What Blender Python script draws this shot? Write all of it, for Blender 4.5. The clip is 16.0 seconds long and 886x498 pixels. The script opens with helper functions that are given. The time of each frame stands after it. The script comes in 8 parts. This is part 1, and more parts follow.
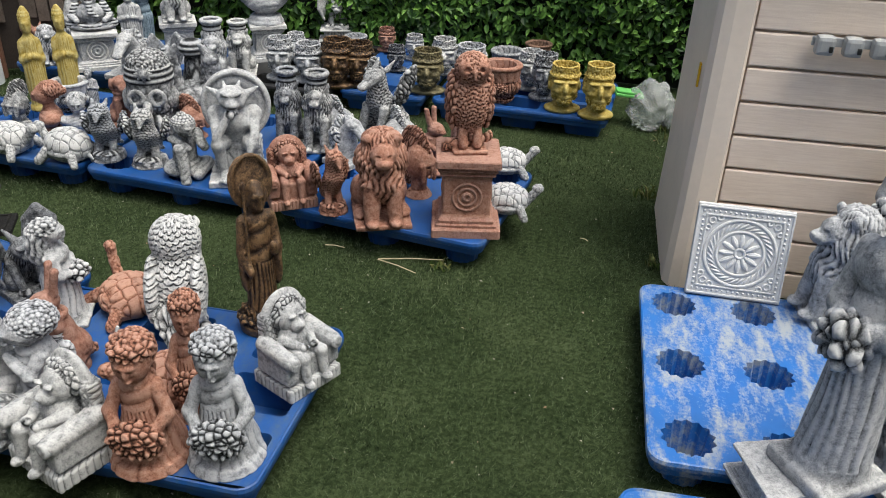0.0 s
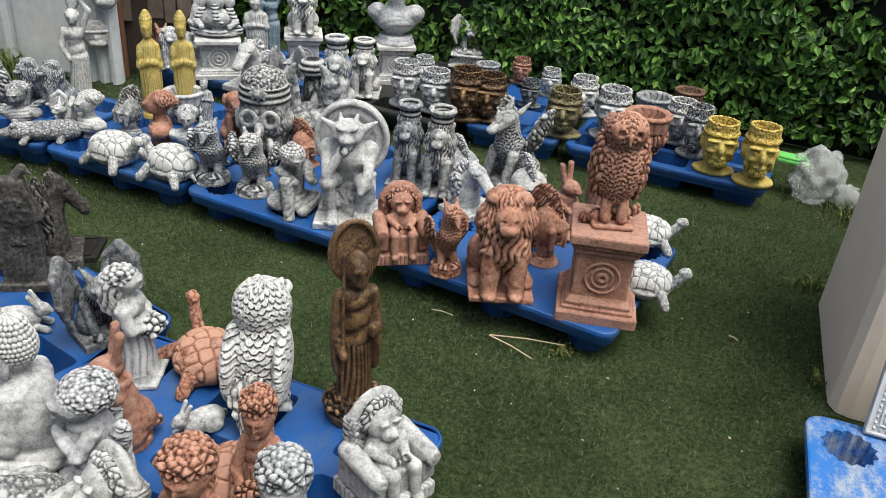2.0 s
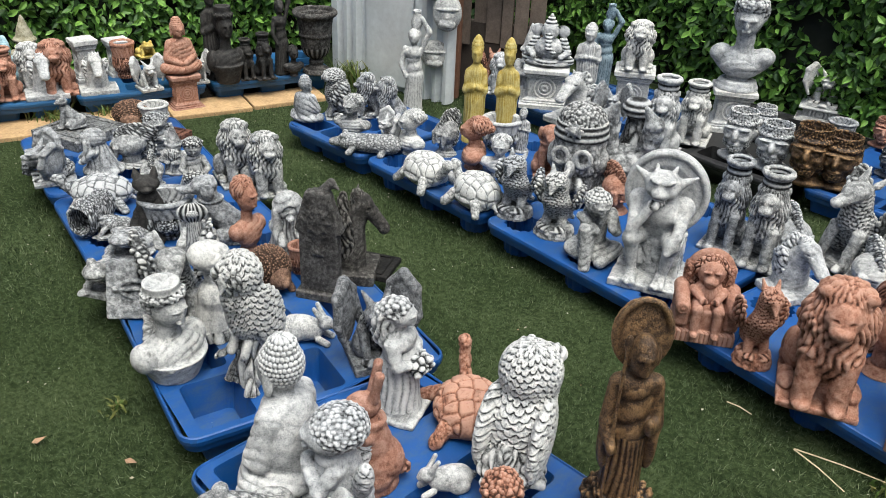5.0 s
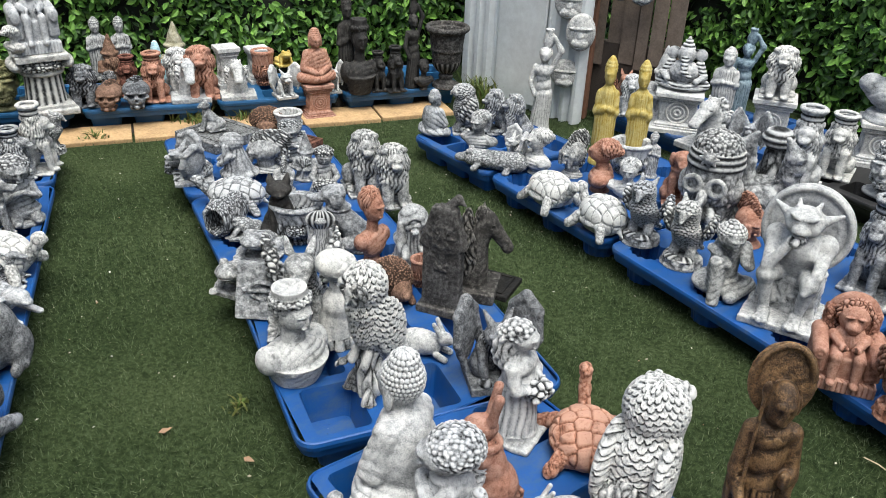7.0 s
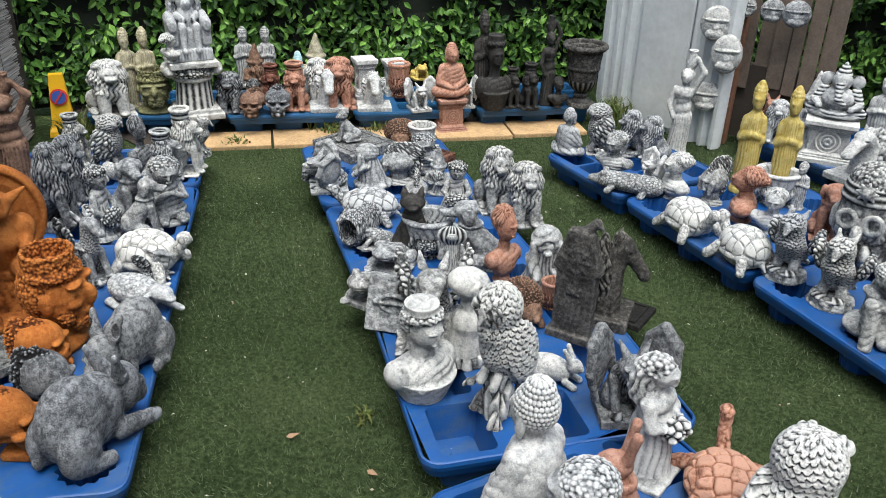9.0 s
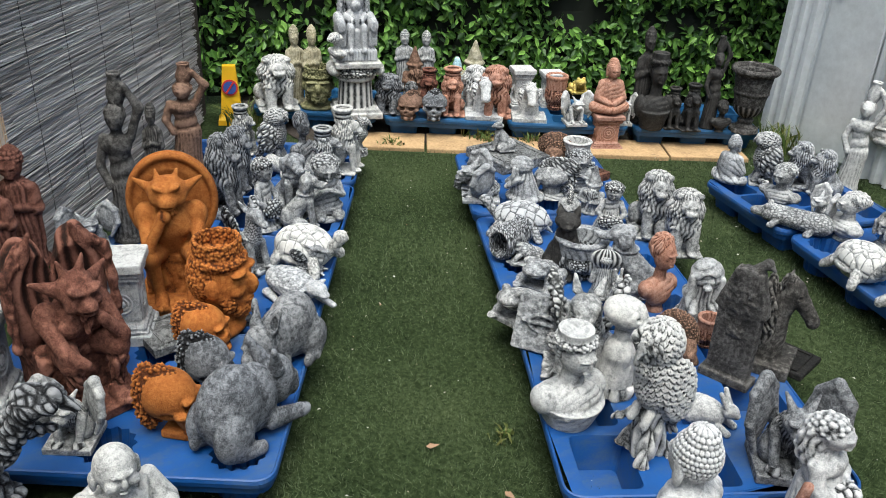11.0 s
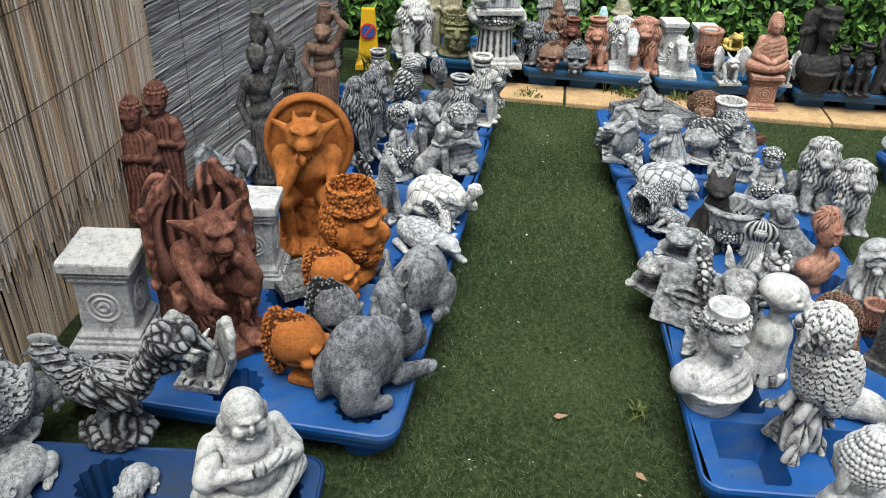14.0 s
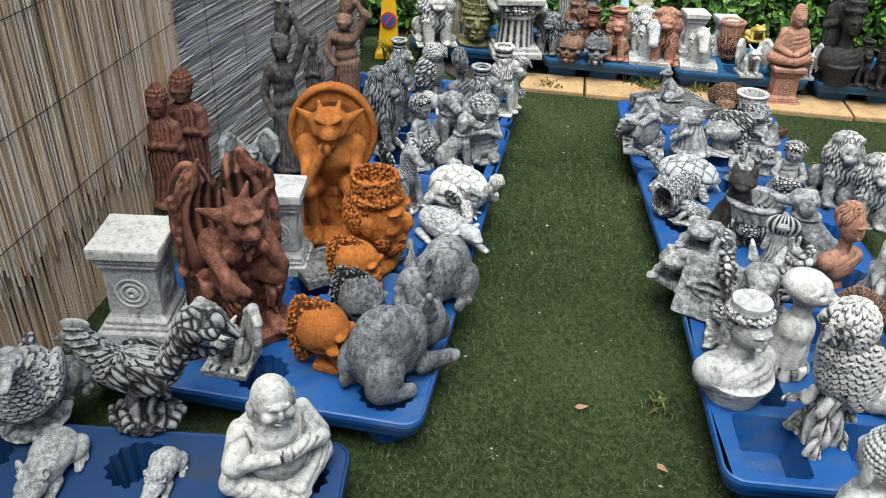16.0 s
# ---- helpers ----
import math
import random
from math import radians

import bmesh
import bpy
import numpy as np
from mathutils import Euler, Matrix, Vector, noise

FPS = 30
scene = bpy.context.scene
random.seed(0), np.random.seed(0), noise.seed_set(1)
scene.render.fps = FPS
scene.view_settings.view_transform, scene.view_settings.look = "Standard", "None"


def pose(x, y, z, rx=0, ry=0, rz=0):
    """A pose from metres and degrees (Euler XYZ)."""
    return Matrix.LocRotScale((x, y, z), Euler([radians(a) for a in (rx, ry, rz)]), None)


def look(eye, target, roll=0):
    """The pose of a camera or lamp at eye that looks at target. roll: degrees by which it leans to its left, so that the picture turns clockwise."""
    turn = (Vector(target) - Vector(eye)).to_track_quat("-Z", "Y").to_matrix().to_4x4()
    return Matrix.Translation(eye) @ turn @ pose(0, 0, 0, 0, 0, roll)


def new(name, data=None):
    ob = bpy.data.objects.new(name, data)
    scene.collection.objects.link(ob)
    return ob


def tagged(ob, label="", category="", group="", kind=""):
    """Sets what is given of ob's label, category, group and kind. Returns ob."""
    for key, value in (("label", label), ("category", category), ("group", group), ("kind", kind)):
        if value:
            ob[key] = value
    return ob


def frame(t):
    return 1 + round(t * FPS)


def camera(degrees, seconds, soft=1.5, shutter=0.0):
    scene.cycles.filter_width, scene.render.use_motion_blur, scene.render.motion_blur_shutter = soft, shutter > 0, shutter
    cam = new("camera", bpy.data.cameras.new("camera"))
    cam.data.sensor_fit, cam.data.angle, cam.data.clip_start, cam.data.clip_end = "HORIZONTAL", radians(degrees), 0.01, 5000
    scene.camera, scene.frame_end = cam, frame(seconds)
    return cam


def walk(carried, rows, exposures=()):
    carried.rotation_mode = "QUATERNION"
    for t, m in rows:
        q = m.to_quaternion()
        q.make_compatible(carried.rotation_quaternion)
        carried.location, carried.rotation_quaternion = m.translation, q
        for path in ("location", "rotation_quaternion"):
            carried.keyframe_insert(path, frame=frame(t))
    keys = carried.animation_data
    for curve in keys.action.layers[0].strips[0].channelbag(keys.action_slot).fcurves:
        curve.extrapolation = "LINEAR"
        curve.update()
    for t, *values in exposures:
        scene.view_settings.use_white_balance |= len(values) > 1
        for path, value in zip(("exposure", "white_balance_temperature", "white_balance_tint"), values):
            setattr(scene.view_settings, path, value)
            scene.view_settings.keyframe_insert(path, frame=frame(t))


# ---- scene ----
cam = camera(56.1, 16.0, 0.9)
PATH = [
    (0, (0.452, 0.159, 1.671), (0.167, 1.88, 0.691), 2.0),
    (0.5, (0.505, 0.257, 1.675), (0.035, 1.939, 0.699), 3.0),
    (1, (0.477, 0.35, 1.675), (-0.051, 2.03, 0.726), 4.8),
    (1.5, (0.383, 0.482, 1.665), (-0.165, 2.149, 0.704), 4.6),
    (2, (0.268, 0.612, 1.651), (-0.256, 2.281, 0.681), 4.6),
    (2.5, (0.193, 0.672, 1.64), (-0.35, 2.33, 0.663), 5.9),
    (3, (0.158, 0.749, 1.621), (-0.588, 2.314, 0.624), 4.3),
    (3.5, (0.175, 0.808, 1.62), (-0.734, 2.288, 0.628), 3.5),
    (6, (0.153, 0.858, 1.619), (-1.099, 2.104, 0.682), 2.4),
    (6.5, (0.138, 0.849, 1.62), (-1.161, 2.049, 0.686), 2.5),
    (7, (0.117, 0.841, 1.621), (-1.231, 1.984, 0.685), 2.5),
    (7.5, (0.099, 0.84, 1.618), (-1.297, 1.924, 0.682), 2.0),
    (8, (0.083, 0.834, 1.621), (-1.357, 1.861, 0.687), 1.7),
    (8.5, (0.06, 0.821, 1.619), (-1.42, 1.801, 0.696), 2.0),
    (9, (0.042, 0.814, 1.617), (-1.474, 1.743, 0.701), 1.9),
    (11.5, (-0.065, 0.739, 1.637), (-1.729, 1.319, 0.691), 2.7),
    (12, (-0.08, 0.741, 1.621), (-1.749, 1.236, 0.636), 1.9),
    (12.5, (-0.092, 0.735, 1.616), (-1.762, 1.164, 0.603), 1.5),
    (13, (-0.148, 0.748, 1.594), (-1.821, 1.151, 0.575), 2.2),
    (13.5, (-0.16, 0.734, 1.595), (-1.832, 1.126, 0.571), 2.3),
    (14, (-0.165, 0.729, 1.586), (-1.839, 1.106, 0.558), 2.2),
    (14.5, (-0.172, 0.724, 1.592), (-1.841, 1.089, 0.553), 2.0),
    (15, (-0.168, 0.717, 1.591), (-1.838, 1.071, 0.548), 2.1),
    (15.5, (-0.166, 0.707, 1.594), (-1.834, 1.053, 0.546), 2.3),
    (16, (-0.161, 0.692, 1.598), (-1.826, 1.04, 0.545), 2.4),
]
walk(cam, [(t, look(eye, target, roll)) for t, eye, target, roll in PATH], [(0.0, 0.68, 6350, 4), (1.5, 0.80, 6400, 3), (3.5, 0.84, 6350, 1), (7.0, 0.94, 6200, 2), (11.5, 0.88, 6150, 1), (16.0, 0.95, 6150, 0)])

SKY, SUN = 0.12, 1.9

# ---- light ----
world = bpy.data.worlds.new("world")
scene.world = world
world.use_nodes = True
wn = world.node_tree
sky = wn.nodes.new("ShaderNodeTexSky")
sky.sky_type = "NISHITA"
sky.sun_disc = False
sky.sun_elevation, sky.sun_rotation = radians(72), radians(114)
sky.air_density, sky.dust_density, sky.ozone_density = 1.0, 8.0, 0.6
wn.links.new(sky.outputs[0], wn.nodes["Background"].inputs[0])
wn.nodes["Background"].inputs[1].default_value = SKY

sun = new("sun", bpy.data.lights.new("sun", "SUN"))
sun.data.energy, sun.data.angle, sun.data.color = SUN, radians(42), (1.0, 0.97, 0.94)
sun.matrix_world = look((0, 0, 10), (-0.29, 0.13, 10 - 0.95))

# ---- materials ----
MATS = {}


def nodes_of(name):
    m = bpy.data.materials.new(name)
    m.use_nodes = True
    t = m.node_tree
    return m, t, t.nodes["Principled BSDF"]


def add(t, kind, **values):
    n = t.nodes.new(kind)
    for key, value in values.items():
        n.inputs[key].default_value = value
    return n


def ramp(t, source, stops):
    r = t.nodes.new("ShaderNodeValToRGB")
    e = r.color_ramp.elements
    while len(e) < len(stops):
        e.new(0.5)
    for item, (p, c) in zip(e, stops):
        item.position, item.color = p, (*c, 1)
    t.links.new(source, r.inputs[0])
    return r.outputs[0]


def mix(t, fac, a, b, blend="MIX"):
    n = t.nodes.new("ShaderNodeMixRGB")
    n.blend_type = blend
    for sock, v in zip(n.inputs, (fac, a, b)):
        if isinstance(v, (int, float)):
            sock.default_value = v
        elif isinstance(v, tuple):
            sock.default_value = (*v, 1)
        else:
            t.links.new(v, sock)
    return n.outputs[0]


def maths(t, op, a, b=0.0):
    n = t.nodes.new("ShaderNodeMath")
    n.operation = op
    for sock, v in zip(n.inputs, (a, b)):
        if isinstance(v, (int, float)):
            sock.default_value = v
        else:
            t.links.new(v, sock)
    return n.outputs[0]


def noise_tex(t, vec, scale, detail=4.0, rough=0.6):
    n = add(t, "ShaderNodeTexNoise", Scale=scale, Detail=detail, Roughness=rough)
    t.links.new(vec, n.inputs["Vector"])
    return n.outputs["Fac"]


def bump(t, p, height, strength=0.4, distance=0.004):
    n = add(t, "ShaderNodeBump", Strength=strength, Distance=distance)
    t.links.new(height, n.inputs["Height"])
    t.links.new(n.outputs[0], p.inputs["Normal"])


def place_of(t):
    return t.nodes.new("ShaderNodeNewGeometry").outputs["Position"]


def cast(name, wash_shade, body, worn, rough=0.85, metal=0.0, lo=0.25, hi=0.75, spots=0.55, brush=0.9):
    """Antique cast stone: wash and painted shade in carving, body colour, dry-brushed raised parts."""
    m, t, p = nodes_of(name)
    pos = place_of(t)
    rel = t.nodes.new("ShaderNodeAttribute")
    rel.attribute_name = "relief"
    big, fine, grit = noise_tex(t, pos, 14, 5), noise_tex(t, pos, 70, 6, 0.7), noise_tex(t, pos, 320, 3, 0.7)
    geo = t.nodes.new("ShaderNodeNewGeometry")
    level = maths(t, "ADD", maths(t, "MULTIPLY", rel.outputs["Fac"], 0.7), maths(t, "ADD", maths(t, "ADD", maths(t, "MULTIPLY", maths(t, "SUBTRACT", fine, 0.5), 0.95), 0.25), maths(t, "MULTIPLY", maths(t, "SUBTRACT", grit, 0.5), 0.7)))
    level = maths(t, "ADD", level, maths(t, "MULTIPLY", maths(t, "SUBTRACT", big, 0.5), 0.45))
    # pointiness paints shade into hollows and pale dry-brushing onto edges
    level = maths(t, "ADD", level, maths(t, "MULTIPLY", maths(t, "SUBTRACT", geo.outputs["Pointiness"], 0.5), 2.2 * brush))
    col = ramp(t, level, [(lo, wash_shade), ((lo + hi) / 2, body), (hi, worn)])
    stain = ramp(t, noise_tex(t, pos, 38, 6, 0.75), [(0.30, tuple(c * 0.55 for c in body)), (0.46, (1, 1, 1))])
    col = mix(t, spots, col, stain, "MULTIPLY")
    info = t.nodes.new("ShaderNodeObjectInfo")
    tone = ramp(t, info.outputs["Random"], [(0, (0.86, 0.87, 0.9)), (1, (1.04, 1.02, 0.98))])
    col = mix(t, 1.0, col, tone, "MULTIPLY")
    t.links.new(col, p.inputs["Base Color"])
    p.inputs["Roughness"].default_value, p.inputs["Metallic"].default_value = rough, metal
    p.inputs["Specular IOR Level"].default_value = 0.22 if metal == 0 else 0.5
    pits = add(t, "ShaderNodeTexVoronoi", Scale=150.0)
    t.links.new(pos, pits.inputs["Vector"])
    bump(t, p, maths(t, "ADD", maths(t, "ADD", fine, maths(t, "MULTIPLY", grit, 0.6)), maths(t, "MULTIPLY", pits.outputs["Distance"], 0.22)), 0.75, 0.005)
    MATS[name] = m
    return m


# first tone near black: grooves carry painted shade as well as wash
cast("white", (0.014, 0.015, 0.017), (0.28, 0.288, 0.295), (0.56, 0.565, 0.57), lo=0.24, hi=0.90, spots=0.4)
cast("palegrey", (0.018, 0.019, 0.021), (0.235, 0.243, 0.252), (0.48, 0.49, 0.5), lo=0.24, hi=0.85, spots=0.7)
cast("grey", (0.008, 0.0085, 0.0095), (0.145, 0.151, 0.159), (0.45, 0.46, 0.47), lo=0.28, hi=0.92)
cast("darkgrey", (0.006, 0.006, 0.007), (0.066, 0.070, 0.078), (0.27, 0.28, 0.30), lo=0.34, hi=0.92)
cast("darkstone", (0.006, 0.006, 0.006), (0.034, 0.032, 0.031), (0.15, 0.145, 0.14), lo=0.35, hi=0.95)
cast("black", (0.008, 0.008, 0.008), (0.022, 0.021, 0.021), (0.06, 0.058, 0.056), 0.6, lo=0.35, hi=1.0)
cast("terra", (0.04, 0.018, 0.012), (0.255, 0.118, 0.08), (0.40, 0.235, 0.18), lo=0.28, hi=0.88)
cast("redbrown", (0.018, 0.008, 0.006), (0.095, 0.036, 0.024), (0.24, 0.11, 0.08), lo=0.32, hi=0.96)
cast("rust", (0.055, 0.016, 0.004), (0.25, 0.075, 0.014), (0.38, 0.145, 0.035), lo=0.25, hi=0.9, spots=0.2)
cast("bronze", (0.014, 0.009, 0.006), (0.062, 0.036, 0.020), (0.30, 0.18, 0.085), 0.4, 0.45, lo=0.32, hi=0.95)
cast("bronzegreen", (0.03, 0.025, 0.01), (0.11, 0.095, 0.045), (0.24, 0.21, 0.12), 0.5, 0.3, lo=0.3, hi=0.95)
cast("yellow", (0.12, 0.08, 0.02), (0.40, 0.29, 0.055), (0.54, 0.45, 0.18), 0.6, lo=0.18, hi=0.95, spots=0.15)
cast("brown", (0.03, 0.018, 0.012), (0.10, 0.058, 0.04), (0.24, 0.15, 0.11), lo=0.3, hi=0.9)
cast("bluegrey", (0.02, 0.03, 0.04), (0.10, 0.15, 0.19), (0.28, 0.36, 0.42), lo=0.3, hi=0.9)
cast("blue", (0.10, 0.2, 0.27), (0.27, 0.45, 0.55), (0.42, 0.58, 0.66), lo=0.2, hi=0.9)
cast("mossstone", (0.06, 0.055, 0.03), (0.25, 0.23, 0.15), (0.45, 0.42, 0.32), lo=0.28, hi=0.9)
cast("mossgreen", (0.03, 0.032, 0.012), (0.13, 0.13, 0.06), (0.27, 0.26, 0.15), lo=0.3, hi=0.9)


def plain(name, colour, rough=0.6, metal=0.0, var=0.25, scale=30.0, relief=0.2, depth=0.002):
    m, t, p = nodes_of(name)
    pos = place_of(t)
    n1, n2 = noise_tex(t, pos, scale, 5), noise_tex(t, pos, scale * 6, 4, 0.7)
    f = maths(t, "MULTIPLY", maths(t, "ADD", n1, n2), 0.5)
    col = ramp(t, f, [(0.3, tuple(c * (1 - var) for c in colour)), (0.7, tuple(min(1, c * (1 + var)) for c in colour))])
    t.links.new(col, p.inputs["Base Color"])
    p.inputs["Roughness"].default_value, p.inputs["Metallic"].default_value = rough, metal
    bump(t, p, n2, relief, depth)
    MATS[name] = m
    return m


def plastic(name, colour, scuff, lo, hi):
    m, t, p = nodes_of(name)
    pos = place_of(t)
    mp = add(t, "ShaderNodeMapping", Scale=(1, 0.35, 1), Rotation=(0, 0, 0.7))
    t.links.new(pos, mp.inputs[0])
    a, b = noise_tex(t, mp.outputs[0], 13, 7, 0.75), noise_tex(t, pos, 90, 4, 0.7)
    wear = maths(t, "ADD", maths(t, "MULTIPLY", a, 0.75), maths(t, "MULTIPLY", b, 0.25))
    base = ramp(t, noise_tex(t, pos, 7, 3), [(0.3, tuple(c * 0.75 for c in colour)), (0.7, colour)])
    fac = t.nodes.new("ShaderNodeMapRange")
    fac.inputs[1].default_value, fac.inputs[2].default_value = lo, hi
    t.links.new(wear, fac.inputs[0])
    t.links.new(mix(t, fac.outputs[0], base, scuff), p.inputs["Base Color"])
    rough = t.nodes.new("ShaderNodeMapRange")
    rough.inputs[3].default_value, rough.inputs[4].default_value = 0.32, 0.7
    t.links.new(wear, rough.inputs[0])
    t.links.new(rough.outputs[0], p.inputs["Roughness"])
    bump(t, p, b, 0.15, 0.001)
    MATS[name] = m


plastic("pallet_blue", (0.005, 0.060, 0.235), (0.05, 0.085, 0.15), 0.48, 0.70)
plastic("pallet_worn", (0.014, 0.12, 0.40), (0.26, 0.29, 0.32), 0.47, 0.60)
plastic("pallet_teal", (0.01, 0.075, 0.19), (0.1, 0.14, 0.18), 0.56, 0.85)
# grime, plus the shade below the reed screen put into the blue
plastic("pallet_dirty", (0.003, 0.028, 0.105), (0.018, 0.024, 0.034), 0.50, 0.66)
plastic("pallet_black", (0.012, 0.012, 0.013), (0.08, 0.08, 0.08), 0.55, 0.8)

# turf
m, t, p = nodes_of("turf")
pos = place_of(t)
g1, g2, g3 = noise_tex(t, pos, 2.2, 5, 0.6), noise_tex(t, pos, 60, 5, 0.75), noise_tex(t, pos, 420, 3, 0.8)
f = maths(t, "ADD", maths(t, "MULTIPLY", g1, 0.25), maths(t, "ADD", maths(t, "MULTIPLY", g2, 0.5), maths(t, "MULTIPLY", g3, 0.35)))
t.links.new(ramp(t, f, [(0.40, (0.005, 0.009, 0.004)), (0.55, (0.040, 0.060, 0.024)), (0.70, (0.11, 0.14, 0.066))]), p.inputs["Base Color"])
p.inputs["Roughness"].default_value = 0.95
p.inputs["Specular IOR Level"].default_value = 0.05
bump(t, p, maths(t, "ADD", g3, maths(t, "MULTIPLY", g2, 1.4)), 0.9, 0.012)
MATS["turf"] = m


def island(name, colours, rough=0.7, spread=0.15, gloss=0.3, through_light=0.0):
    """Colour that changes from piece to piece of one mesh."""
    m, t, p = nodes_of(name)
    geo = t.nodes.new("ShaderNodeNewGeometry")
    n = len(colours) - 1
    col = ramp(t, geo.outputs["Random Per Island"], [(i / n, c) for i, c in enumerate(colours)])
    fine = noise_tex(t, geo.outputs["Position"], 160, 3)
    col = mix(t, spread * 2, col, ramp(t, fine, [(0.3, (0.5, 0.5, 0.5)), (0.7, (1.1, 1.1, 1.1))]), "MULTIPLY")
    t.links.new(col, p.inputs["Base Color"])
    p.inputs["Roughness"].default_value = rough
    p.inputs["Specular IOR Level"].default_value = gloss
    p.inputs["Transmission Weight"].default_value = through_light
    MATS[name] = m


island("blades", [(0.010, 0.017, 0.007), (0.055, 0.082, 0.038), (0.105, 0.142, 0.07), (0.19, 0.225, 0.13)], 0.9, gloss=0.08)
island("leaves", [(0.012, 0.036, 0.007), (0.036, 0.09, 0.016), (0.09, 0.2, 0.03), (0.17, 0.32, 0.06)], 0.5, gloss=0.3)
island("reeds", [(0.2, 0.14, 0.10), (0.5, 0.385, 0.275), (0.64, 0.44, 0.26), (0.6, 0.5, 0.42), (0.78, 0.68, 0.58), (0.3, 0.22, 0.17)], 0.5)
island("twigs", [(0.14, 0.125, 0.12), (0.38, 0.36, 0.35), (0.70, 0.68, 0.67), (0.22, 0.2, 0.19), (0.54, 0.525, 0.515)], 0.75)
island("crumbs", [(0.5, 0.47, 0.38), (0.25, 0.22, 0.14), (0.6, 0.6, 0.56), (0.3, 0.16, 0.08)], 0.9)
island("weeds", [(0.045, 0.085, 0.015), (0.09, 0.12, 0.028), (0.14, 0.13, 0.045)], 0.6)
# near-black colour standing for the shade inside the hedges
plain("hedge_gap_shade", (0.004, 0.007, 0.003), 0.95)
# bare soil; also the painted shade behind the screens and below the planks
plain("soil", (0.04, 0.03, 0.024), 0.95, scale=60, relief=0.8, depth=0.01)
plain("sandstone", (0.34, 0.225, 0.115), 0.9, var=0.5, scale=11, relief=0.6)
plain("cream", (0.80, 0.69, 0.58), 0.5, var=0.06, scale=5, relief=0.1)
plain("tile_white", (0.55, 0.56, 0.57), 0.75, var=0.12, relief=0.3)
plain("dark_lid", (0.02, 0.02, 0.021), 0.5)
plain("zinc", (0.60, 0.63, 0.655), 0.4, 0.25, var=0.18, scale=4, relief=0.1)
plain("black_iron", (0.012, 0.012, 0.012), 0.5)
plain("old_wood", (0.11, 0.085, 0.068), 0.85, var=0.45, scale=16, relief=0.6)
plain("red_wood", (0.16, 0.075, 0.045), 0.8, var=0.35, scale=16, relief=0.5)
plain("grey_meter", (0.33, 0.34, 0.34), 0.45, var=0.15)
plain("straw", (0.45, 0.37, 0.24), 0.8)
plain("dry_leaf", (0.24, 0.15, 0.09), 0.8)
plain("green_plastic", (0.12, 0.42, 0.10), 0.4, var=0.1)
plain("sign_yellow", (0.72, 0.42, 0.01), 0.5, var=0.06)
plain("sign_blue", (0.03, 0.07, 0.28), 0.5, var=0.06)
plain("sign_red", (0.5, 0.03, 0.03), 0.5, var=0.06)
plain("wire", (0.03, 0.028, 0.026), 0.6, 0.5)
m, t, p = nodes_of("boards")
pos = place_of(t)
mp = add(t, "ShaderNodeMapping", Scale=(1.5, 6, 22))
t.links.new(pos, mp.inputs[0])
grain, coarse = noise_tex(t, mp.outputs[0], 7, 6, 0.65), noise_tex(t, pos, 5, 4)
t.links.new(mix(t, 0.5, ramp(t, grain, [(0.35, (0.64, 0.52, 0.43)), (0.65, (0.84, 0.72, 0.61))]), ramp(t, coarse, [(0.3, (0.72, 0.6, 0.5)), (0.7, (0.84, 0.72, 0.61))])), p.inputs["Base Color"])
p.inputs["Roughness"].default_value = 0.6
bump(t, p, grain, 0.35, 0.002)
MATS["boards"] = m
m, t, p = nodes_of("film")
p.inputs["Base Color"].default_value = (0.75, 0.77, 0.78, 1)
p.inputs["Roughness"].default_value = 0.25
p.inputs["Transmission Weight"].default_value = 0.75
p.inputs["IOR"].default_value = 1.08
MATS["film"] = m


# ---- builders ----
def mesh_of(name, verts, faces, mat, smooth=False):
    me = bpy.data.meshes.new(name)
    me.from_pydata(verts, [], faces)
    me.materials.append(MATS[mat])
    if smooth:
        me.polygons.foreach_set("use_smooth", [True] * len(me.polygons))
    me.update()
    return me


def part(name, bm, mat, parent=None, label="", smooth=False):
    """One mesh object from a bmesh, under its thing or part."""
    me = bpy.data.meshes.new(name)
    bmesh.ops.recalc_face_normals(bm, faces=bm.faces)
    bm.to_mesh(me)
    bm.free()
    me.materials.append(MATS[mat])
    if smooth:
        me.polygons.foreach_set("use_smooth", [True] * len(me.polygons))
    ob = new(name, me)
    ob.parent = parent
    return tagged(ob, label)


def empty(name, m, label, category, group="", kind=""):
    ob = new(name)
    ob.matrix_world = m
    return tagged(ob, label, category, group, kind)


def box(bm, cx, cy, cz, sx, sy, sz, bevel=0.0, m=None):
    """Adds a box of full sizes sx, sy, sz."""
    made = bmesh.ops.create_cube(bm, size=1.0, matrix=Matrix.Translation((cx, cy, cz)) @ Matrix.Diagonal((sx, sy, sz, 1)))
    vs = made["verts"]
    if bevel:
        es = list({e for v in vs for e in v.link_edges})
        vs = [v for v in bmesh.ops.bevel(bm, geom=es, offset=bevel, segments=2, affect="EDGES", profile=0.6)["verts"]] + [v for v in vs if v.is_valid]
    if m is not None:
        bmesh.ops.transform(bm, matrix=m, verts=list({v for v in vs}))
    return bm


def loft(bm, rings, cap=True, lid=True):
    """Skins a list of closed rings of equal length."""
    rows = [[bm.verts.new(v) for v in r] for r in rings]
    n = len(rows[0])
    for a, b in zip(rows, rows[1:]):
        for i in range(n):
            bm.faces.new((a[i], a[(i + 1) % n], b[(i + 1) % n], b[i]))
    if cap:
        if lid:
            bm.faces.new(rows[0][::-1])
        bm.faces.new(rows[-1])
    return rows


